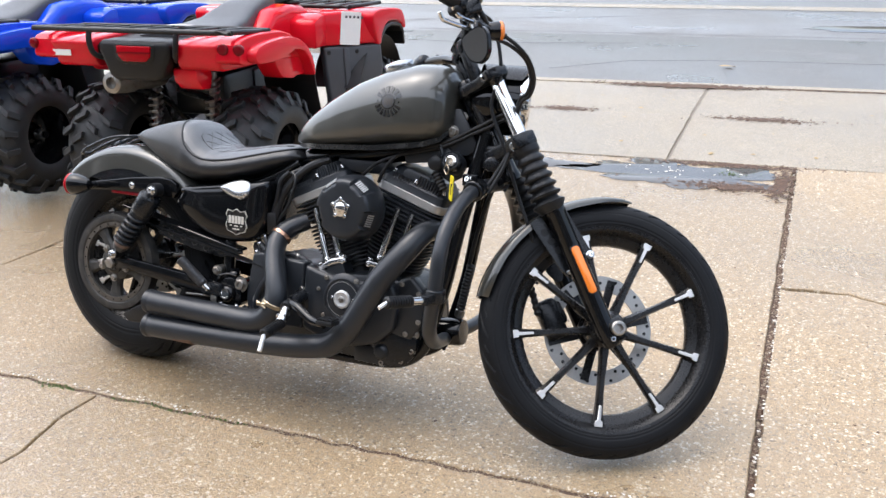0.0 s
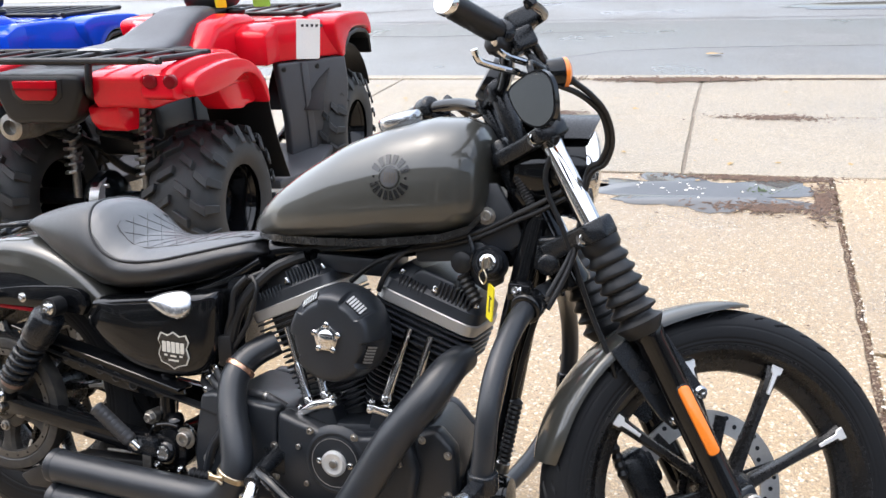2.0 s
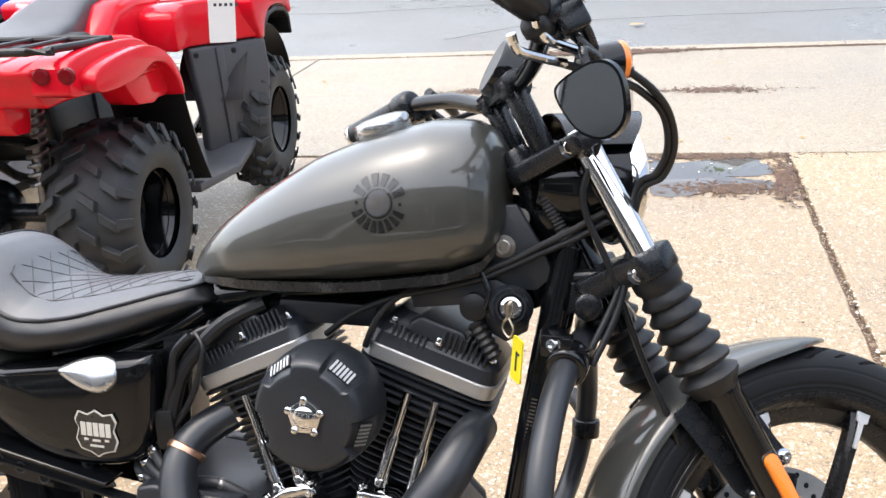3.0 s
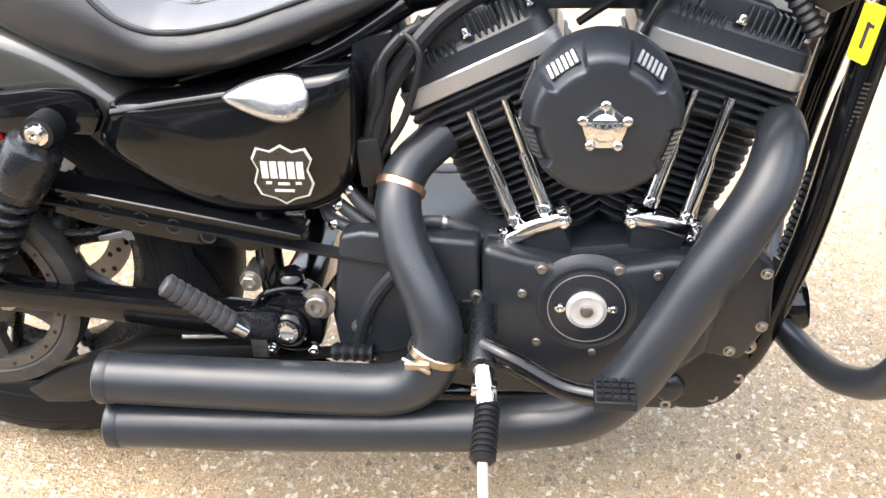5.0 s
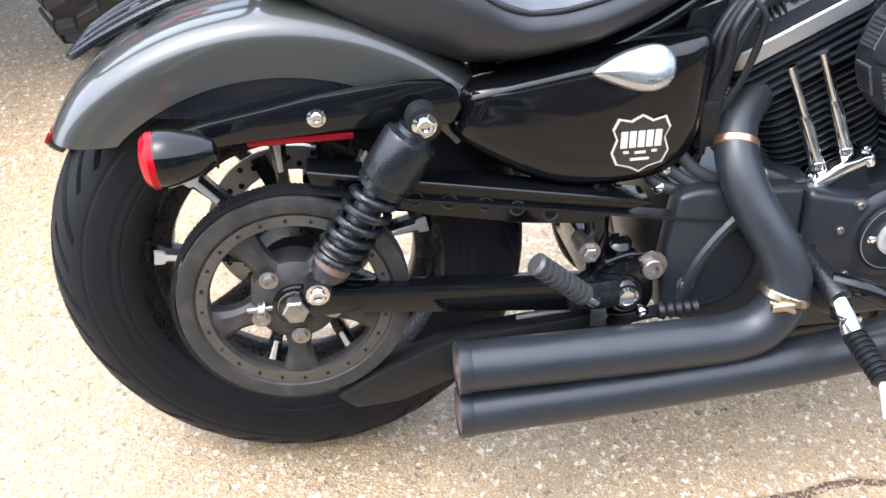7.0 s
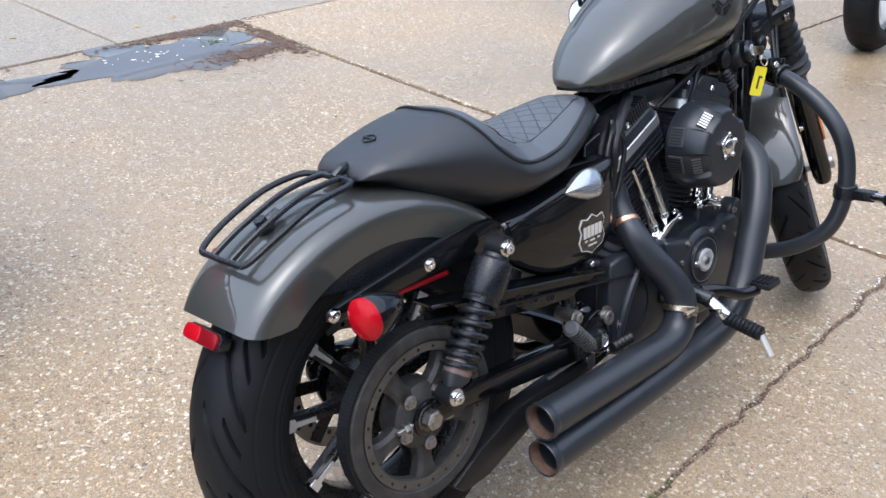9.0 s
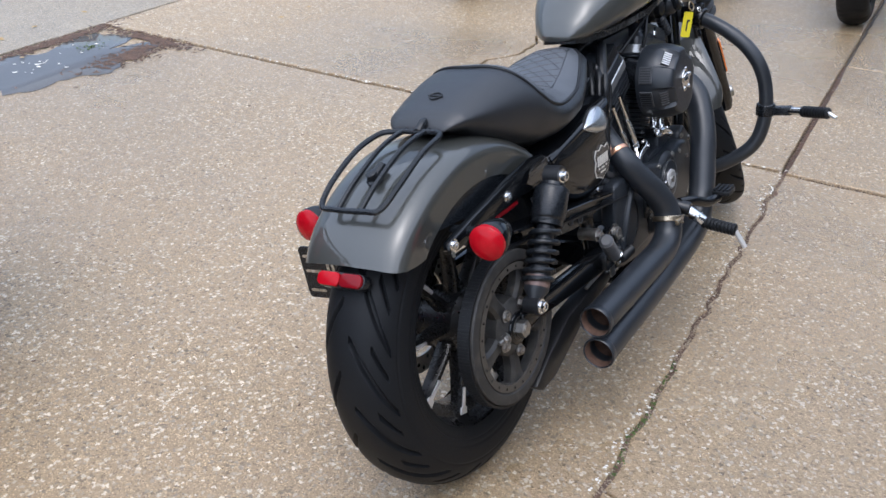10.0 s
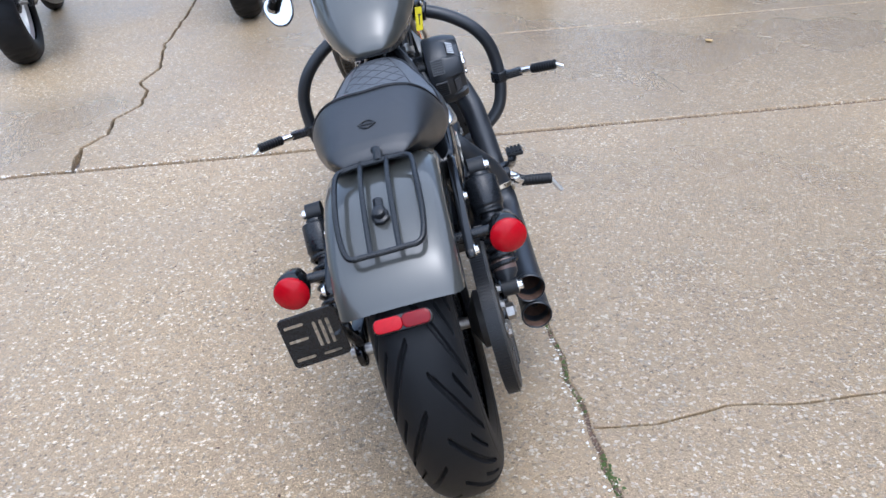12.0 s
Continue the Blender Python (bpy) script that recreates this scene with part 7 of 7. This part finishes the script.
        part("fender_lip", prism([(1.10, 0.684), (1.122, 0.730), (1.20, 0.778), (1.30, 0.788), (1.44, 0.768), (1.49, 0.728), (1.505, 0.640), (1.490, 0.640), (1.472, 0.715), (1.43, 0.750), (1.30, 0.768), (1.205, 0.758), (1.135, 0.715), (1.118, 0.684)], min(s * 0.30, s * 0.548), max(s * 0.30, s * 0.548)), ATV_BLACK, q, "black fender lining", bevel=0.006, segs=1)
        part("mud_flap", shell(lambda u, v: (0.215 + 0.14 * u ** 1.5 + 0.03 * v, s * (0.28 + 0.255 * v), 0.735 - 0.43 * u ** 0.9), 8, 4, 0.008), ATV_BLACK, q, "black inner mudguard")
        for y, x in ((0.430, -0.372), (0.500, -0.368)):
            if s < 0 or y > 0.45:
                part("reflector", lathe([(0.023, 0), (0.023, 0.010), (0.018, 0.016), (0.001, 0.018)], 22, (x, s * y, 0.836), (-1, s * 0.15, 0)), RED_DARK, q, "round red reflector")
        if s > 0:
            part("fender_label", xf(box((0, 0, 0), (0.002, 0.09, 0.025)), Matrix.Translation((-0.3745, 0.36, 0.80))), WHITE, q, "small white label")
        # leg guard that slants out from the engine to the front fender
        gm = Matrix.Translation((0.83, s * 0.31, 0)) @ Matrix.Rotation(math.atan2(s * 0.22, 0.27), 4, "Z")
        part("side_panel", xf(prism([(0.0, 0.695), (0.355, 0.690), (0.365, 0.56), (0.335, 0.34), (0.28, 0.25), (0.03, 0.24), (0.03, 0.42)], -0.03, 0.03), gm), ATV_GREY, q, "dark grey leg guard", bevel=0.014, segs=3)
        part("panel_rib", xf(prism([(0.115, 0.685), (0.150, 0.685), (0.165, 0.26), (0.13, 0.26)], -0.042 if s < 0 else 0.02, -0.02 if s < 0 else 0.042), gm), ATV_GREY, q, bevel=0.008)
        part("leg_shield", xf(prism([(-0.03, 0.700), (-0.05, 0.80), (-0.02, 0.872), (0.16, 0.876), (0.26, 0.862), (0.345, 0.80), (0.355, 0.696)], -0.03, 0.03), gm), paint, q, "glossy plastic leg shield", bevel=0.016, segs=3)
        part("leg_infill", prism([(0.70, 0.70), (0.70, 0.84), (0.78, 0.868), (0.95, 0.868), (1.00, 0.80), (0.98, 0.70)], min(s * 0.17, s * 0.345), max(s * 0.17, s * 0.345)), paint, q, bevel=0.02, segs=2)
        for px_, pz_ in ((0.03, 0.665), (0.20, 0.66)):
            part("panel_clip", xf(bolt((px_, s * 0.030, pz_), (0, s, 0), 0.008, 0.005), gm), ATV_BLACK, q)
        part("foot_rest", prism([(0.34, 0.30), (0.74, 0.25), (0.96, 0.30), (0.96, 0.26), (0.74, 0.215), (0.34, 0.262)], s * 0.36 - 0.15, s * 0.36 + 0.15), ATV_GREY, q, "dark grey footwell", bevel=0.01)
        part("front_liner", shell(lambda u, v: (1.235 + 0.345 * math.cos(radians(165 - 150 * u)), s * (0.22 + 0.28 * v), 0.38 + 0.34 * math.sin(radians(165 - 150 * u))), 12, 3, 0.005), ATV_BLACK, q, "black front wheel liner")
        part("front_arm", join(rod((1.235, s * 0.16, 0.36), (1.235, s * 0.38, 0.30), 0.018), rod((1.15, s * 0.16, 0.28), (1.235, s * 0.38, 0.26), 0.016)), SATIN, q)
        # rear shock with bright spring
        sh = part("rear_shock", rod((-0.06, s * 0.150, 0.33), (-0.01, s * 0.150, 0.68), 0.017, 14), STEEL, q, "rear shock absorber with a pale spring")
        part("shock_spring", tube([Vector((-0.055, s * 0.150, 0.42)).lerp(Vector((-0.015, s * 0.150, 0.655)), k / 64) + Vector((0.030 * math.cos(k * 0.785), 0.030 * math.sin(k * 0.785), 0)) for k in range(65)], 0.007, 6, soft=False), STEEL, sh)
    body = [(0.36, 0.74), (0.42, 0.82), (0.55, 0.905), (0.72, 0.925), (0.90, 0.905), (1.0, 0.86), (1.02, 0.76), (0.96, 0.68), (0.50, 0.66)]
    part("side_cover", prism(body, -0.20, 0.20), paint, q, "glossy plastic tank cover", bevel=0.045, segs=4)
    part("tank_crest", box((0.80, 0, 0.922), (0.24, 0.16, 0.035)), ATV_BLACK, q, "black filler crest", bevel=0.012)
    part("filler_cap", lathe([(0.045, 0), (0.048, 0.012), (0.044, 0.022), (0.01, 0.024)], 24, (0.93, -0.10, 0.905)), ATV_BLACK, q)
    part("wing_mark", prism([(0.72, 0.820), (0.78, 0.850), (0.83, 0.848), (0.812, 0.832), (0.82, 0.816), (0.79, 0.818), (0.778, 0.800), (0.755, 0.812)], -0.2035, -0.1995), INK, q, "small dark wing-shaped mark")
    rows = []
    for x, w, z0, z1 in ((-0.16, 0.12, 0.80, 0.862), (-0.10, 0.155, 0.79, 0.882), (0.05, 0.165, 0.79, 0.880), (0.22, 0.160, 0.78, 0.876), (0.36, 0.140, 0.78, 0.892), (0.50, 0.115, 0.82, 0.935), (0.62, 0.105, 0.86, 0.962), (0.74, 0.10, 0.88, 0.958), (0.80, 0.07, 0.90, 0.942)):
        rows.append([(x, a * w, z0 + (z1 - z0) * (0.5 + 0.5 * math.copysign(abs(c) ** 0.5, c))) for a, c in [(math.copysign(abs(math.cos(t)) ** 0.5, math.cos(t)), math.sin(t)) for t in np.linspace(0, 2 * math.pi, 33)[:-1]]])
    part("seat", grid(rows, loop_v=True, cap=True), ATV_GREY, q, "dark grey vinyl saddle", sharp=40)
    # tail housing and lamp
    th = part("tail_housing", prism([(-0.19, 0.862), (0.15, 0.862), (0.155, 0.82), (0.115, 0.715), (0.085, 0.695), (-0.115, 0.695), (-0.145, 0.715), (-0.195, 0.82)], -0.400, -0.28, "yz"), ATV_BLACK, q, "black plastic tail housing", bevel=0.020, segs=3)
    part("lamp_recess", prism([(-0.125, 0.848), (0.075, 0.848), (0.068, 0.790), (0.040, 0.766), (-0.090, 0.766), (-0.118, 0.790)], -0.404, -0.39, "yz"), ATV_BLACK, th, bevel=0.004)
    part("tail_lamp", prism([(-0.110, 0.842), (0.060, 0.842), (0.052, 0.798), (0.028, 0.776), (-0.078, 0.776), (-0.102, 0.798)], -0.412, -0.39, "yz"), RED_LENS, th, "red tail lamp", bevel=0.007)
    part("lamp_rib", prism([(-0.106, 0.818), (0.056, 0.818), (0.054, 0.812), (-0.104, 0.812)], -0.4145, -0.405, "yz"), RED_DARK, th)
    # racks
    def rack_set(x0, x1, hw, z, dz, n):
        r = part("cargo_rack", tube([(x0, -hw + 0.05, z), (x0, hw - 0.05, z), (x0 + 0.03, hw - 0.01, z), (x1 - 0.05, hw, z + dz), (x1, hw - 0.06, z + dz), (x1, -hw + 0.06, z + dz), (x1 - 0.05, -hw, z + dz), (x0 + 0.03, -hw + 0.01, z)], 0.0115, 10, 5, True), ATV_BLACK, q, "black tubular cargo rack")
        for k in range(n):
            y = -hw + 2 * hw * (k + 1) / (n + 1)
            part("rack_bar", rod((x0, y, z + 0.002), (x1, y, z + dz + 0.002), 0.007, 8), ATV_BLACK, r)
        return r
    rr = rack_set(-0.385, -0.06, 0.46, 0.902, -0.020, 7)
    for y in (-0.225, 0.200):
        part("rack_stay", tube([(-0.385, y, 0.900), (-0.395, y * 0.99, 0.85), (-0.385, y * 0.93, 0.80), (-0.33, y * 0.8, 0.775)], 0.012, 10), ATV_BLACK, rr)
    part("rack_sticker", xf(box((0, 0, 0), (0.05, 0.11, 0.001)), Matrix.Translation((-0.16, -0.10, 0.905)) @ pose(0, 0, 0, 0, 4, 0)), WHITE, rr, "white label strip on the rack")
    rack_set(1.06, 1.52, 0.38, 0.885, -0.01, 6)
    part("rear_bumper_body", prism([(-0.335, 0.745), (-0.22, 0.75), (-0.20, 0.70), (-0.22, 0.640), (-0.29, 0.650), (-0.325, 0.69)], -0.27, -0.15), paint, q, "glossy plastic tail skirt", bevel=0.015)
    # handlebar pod
    hb_ = part("handlebar", tube([(0.74, 0.40, 1.08), (0.80, 0.24, 1.10), (0.90, 0.10, 1.03), (0.90, -0.10, 1.03), (0.80, -0.24, 1.10), (0.74, -0.40, 1.08)], 0.012, 10), ATV_BLACK, q, "black handlebar with a lamp pod")
    part("pod", box((0.92, 0, 1.01), (0.18, 0.22, 0.16)), ATV_BLACK, hb_, bevel=0.04, segs=3)
    for s in (-1, 1):
        part("grip", rod((0.78, s * 0.29, 1.095), (0.735, s * 0.41, 1.078), 0.018), SOFT, hb_)
    # drive line, muffler and underside
    part("rear_axle", join(rod((0, -0.36, 0.312), (0, 0.36, 0.312), 0.032), lathe([(0.03, -0.07), (0.085, -0.05), (0.11, -0.015), (0.11, 0.015), (0.085, 0.05), (0.03, 0.07)], 24, (0, 0.06, 0.312), (0, 1, 0))), SATIN, q, "black rear axle")
    part("differential", join(lathe([(0.05, 0), (0.095, 0.01), (0.095, 0.05), (0.06, 0.07)], 24, (-0.02, 0.08, 0.312), (0, -1, 0)), *[hexnut((-0.02 + 0.08 * math.cos(k * 1.047), 0.03, 0.312 + 0.08 * math.sin(k * 1.047)), (0, -1, 0), 0.009, 0.02) for k in range(6)]), ALU, q, "pale cast differential case")
    part("muffler", join(lathe([(0.04, 0), (0.050, 0.02), (0.054, 0.06), (0.054, 0.30), (0.05, 0.34)], 28, (-0.335, 0.140, 0.672), (1, 0, -0.05))), STEEL, q, "dull steel muffler")
    part("muffler_cap", lathe([(0.046, 0.02), (0.050, 0.0), (0.045, -0.022), (0.026, -0.028), (0.022, 0.03)], 28, (-0.335, 0.140, 0.672), (1, 0, -0.05)), STEEL, q, "pale muffler end cap")
    part("hitch", join(box((-0.16, 0, 0.30), (0.16, 0.06, 0.03)), rod((-0.23, 0, 0.30), (-0.23, 0, 0.345), 0.02)), SATIN, q, bevel=0.005)
    for s in (-1, 1):
        part("frame_rail", tube([(-0.24, s * 0.12, 0.64), (0.10, s * 0.16, 0.50), (0.40, s * 0.18, 0.30), (0.90, s * 0.18, 0.26), (1.30, s * 0.16, 0.34), (1.45, s * 0.16, 0.58)], 0.018, 10), SATIN, q)
    part("engine_block", join(box((0.62, 0, 0.46), (0.50, 0.32, 0.36)), box((0.30, 0, 0.55), (0.40, 0.28, 0.20))), ENGINE, q, bevel=0.03)
    for tname, material, tm, lab in tags:
        t_ = part(tname, xf(prism(rounded(*tm[1], 0.006), -0.001, 0.001), tm[0]), material, q, lab)
        for k in range(tm[2]):
            part("tag_mark", xf(box((-0.03 + 0.024 * k, -0.0016, tm[1][1] * 0.34), (0.013, 0.0006, 0.012)), tm[0]), INK, t_)
    return q


# the white price tag lies on the front fender of the red one
side_tag = Matrix.Translation((0.83, -0.31, 0)) @ pose(0, 0, 0, 0, 0, -39.2) @ Matrix.Translation((0.165, -0.033, 0.785)) @ pose(0, 0, 0, 0, 6, 0)
bar_tag = Matrix.Translation((0.80, 0.10, 0.99)) @ pose(0, 0, 0, 10, 0, 80)
grip_tag = Matrix.Translation((0.775, -0.305, 1.010)) @ pose(0, 0, 0, 10, 0, -80)
bar_tag2 = Matrix.Translation((0.80, -0.10, 0.985)) @ pose(0, 0, 0, 10, 0, -80)
QUAD_RED = Matrix.Translation((-0.83, 1.31, 0)) @ pose(0, 0, 0, 0, 0, 97)
QUAD_BLUE = Matrix.Translation((-2.20, 1.22, 0)) @ pose(0, 0, 0, 0, 0, 94)
quad(QUAD_RED, ATV_RED, "red quad bike with black racks and grey leg guards", [("price_tag", WHITE, (side_tag, (0.120, 0.175), 5), "white paper tag with marks"), ("sale_tag", GREEN, (grip_tag, (0.075, 0.13), 0), "green hanging tag"), ("sale_tag", YELLOW, (bar_tag2, (0.05, 0.09), 0), "yellow hanging tag")])
quad(QUAD_BLUE, ATV_BLUE, "blue quad bike with black racks", [("sale_tag", GREEN, (bar_tag, (0.09, 0.12), 0), "green hanging tag")])


# ---- motorcycles parked in a row ahead, rear wheels this way ----
PARKED_TYRE = tyre_geo(0.312, 0.17, 0.200, 240, 28, tread(22, 0.6, 0.07, 0.005, 1.0))


def parked_motorcycle(m, trim, label):
    b = thing("parked_motorcycle", m, label, "motorcycle", "parked motorcycles")
    w = Matrix.Translation((0, 0, 0.312))
    wheel = part("rear_wheel", xf(lathe([(0.012, -0.15), (0.012, 0.15)], 12, way=(0, 1, 0)), w), STEEL, b, "rear wheel")
    part("tyre", xf(PARKED_TYRE, w), RUBBER, wheel, "black road tyre")
    part("rim", xf(lathe([(0.205, -0.055), (0.205, 0.055), (0.180, 0.040), (0.175, 0.0), (0.180, -0.040)], 48, way=(0, 1, 0), closed=True), w), ALU, wheel, "bright alloy rim")
    for k in range(6):
        part("spoke", xf(box((0.105, 0, 0), (0.16, 0.022, 0.026)), w @ Matrix.Rotation(radians(60 * k), 4, "Y")), ALU, wheel, bevel=0.004)
    part("hub", xf(lathe([(0.03, -0.06), (0.05, -0.05), (0.05, 0.05), (0.03, 0.06)], 24, way=(0, 1, 0)), w), WHEEL, wheel)
    part("swingarm", both(prism([(-0.04, 0.335), (0.02, 0.35), (0.50, 0.40), (0.50, 0.33), (0.02, 0.28), (-0.04, 0.29)], -0.14, -0.11)), SATIN, b, "black swingarm", bevel=0.006)
    part("rear_fender", shell(lambda u, v: (0.355 * math.cos(radians(165 - 95 * u)), 0.10 * (2 * v - 1), 0.312 + 0.02 + 0.355 * math.sin(radians(165 - 95 * u)) - 0.03 * (2 * v - 1) ** 4), 20, 10, 0.004), trim, b, "painted rear fender")
    part("tail", prism([(-0.30, 0.78), (-0.10, 0.86), (0.45, 0.80), (0.60, 0.74), (0.40, 0.66), (-0.05, 0.70)], -0.11, 0.11), trim, b, bevel=0.03, segs=3)
    part("tail_lamp", box((-0.31, 0, 0.77), (0.03, 0.10, 0.04)), RED_LENS, b, bevel=0.008)
    part("seat", prism([(0.0, 0.86), (0.40, 0.80), (0.62, 0.80), (0.62, 0.85), (0.40, 0.86), (0.10, 0.92)], -0.13, 0.13), VINYL, b, "black seat", bevel=0.03, segs=3)
    part("tank", prism([(0.60, 0.80), (0.70, 1.0), (0.98, 1.02), (1.10, 0.92), (1.05, 0.80)], -0.14, 0.14), trim, b, bevel=0.06, segs=4)
    part("engine", box((0.78, 0, 0.50), (0.44, 0.34, 0.44)), ENGINE, b, bevel=0.04, segs=3)
    part("exhaust", tube([(0.85, -0.17, 0.40), (0.60, -0.19, 0.24), (0.30, -0.20, 0.26), (-0.10, -0.21, 0.38)], [0.025, 0.03, 0.045, 0.05], 18), PIPE, b, "black exhaust")
    part("chain_guard", prism([(0.05, 0.42), (0.50, 0.45), (0.50, 0.41), (0.05, 0.38)], 0.10, 0.13), SATIN, b, bevel=0.004)
    fw = Matrix.Translation((1.42, 0, 0.312))
    fwheel = part("front_wheel", xf(lathe([(0.012, -0.1), (0.012, 0.1)], 12, way=(0, 1, 0)), fw), STEEL, b, "front wheel")
    part("tyre", xf(PARKED_TYRE, fw @ Matrix.Diagonal((1, 0.7, 1, 1))), RUBBER, fwheel)
    part("fork", both(rod((1.42, -0.10, 0.312), (1.10, -0.10, 1.0), 0.026)), SATIN, b, "black fork")
    part("handlebar", tube([(1.02, 0.36, 1.08), (1.08, 0.15, 1.06), (1.08, -0.15, 1.06), (1.02, -0.36, 1.08)], 0.012, 10), SATIN, b, "black handlebar")
    part("side_stand", tube([(0.60, 0.14, 0.25), (0.62, 0.22, 0.10), (0.64, 0.26, 0.0)], 0.012, 10), SATIN, b)
    return b


for x, y, turn, lean, trim, lab in ((3.57, 2.10, 12, -8, GLOSS, "black motorcycle parked on the damp slabs"), (4.30, 0.98, 6, -8, ATV_RED, "red motorcycle with bright alloy rims, parked"), (4.33, 0.05, 4, -8, GLOSS, "black motorcycle parked on the damp slabs"), (4.45, -0.86, 2, -8, GLOSS, "black motorcycle parked on the damp slabs"), (4.34, -2.02, 0, -8, GLOSS, "black motorcycle parked on the damp slabs")):
    parked_motorcycle(Matrix.Translation((x, y, 0.002)) @ pose(0, 0, 0, 0, 0, turn) @ pose(0, 0, 0, lean, 0, 0), trim, lab)

# ---- the shop front behind the camera, which shows in the paint and chrome ----
shop = thing("shop_building", Matrix(), "long dark taupe stucco shop building with dark windows", "building", kind="structure")
# seen only in reflections; wall set close and dark to shade the near ground
part("wall", box((0, -5.6, 2.0), (36, 0.4, 4.06)), STUCCO, shop)
part("roof", prism([(-6.3, 3.95), (-5.0, 3.95), (-5.4, 4.3), (-9.4, 6.2), (-9.4, 3.95)], -18.4, 18.4, "yz"), SHINGLE, shop)
for k in range(-5, 6):
    wn_ = part("window", box((k * 3.2, -5.37, 1.45), (2.2, 0.08, 1.9)), WINDOW, shop, "dark shop window")
    part("window_frame", join(box((k * 3.2, -5.35, 2.45), (2.36, 0.12, 0.09)), box((k * 3.2, -5.35, 0.46), (2.36, 0.12, 0.09)), box((k * 3.2 - 1.14, -5.35, 1.45), (0.09, 0.12, 1.9)), box((k * 3.2 + 1.14, -5.35, 1.45), (0.09, 0.12, 1.9))), WHITE, wn_)
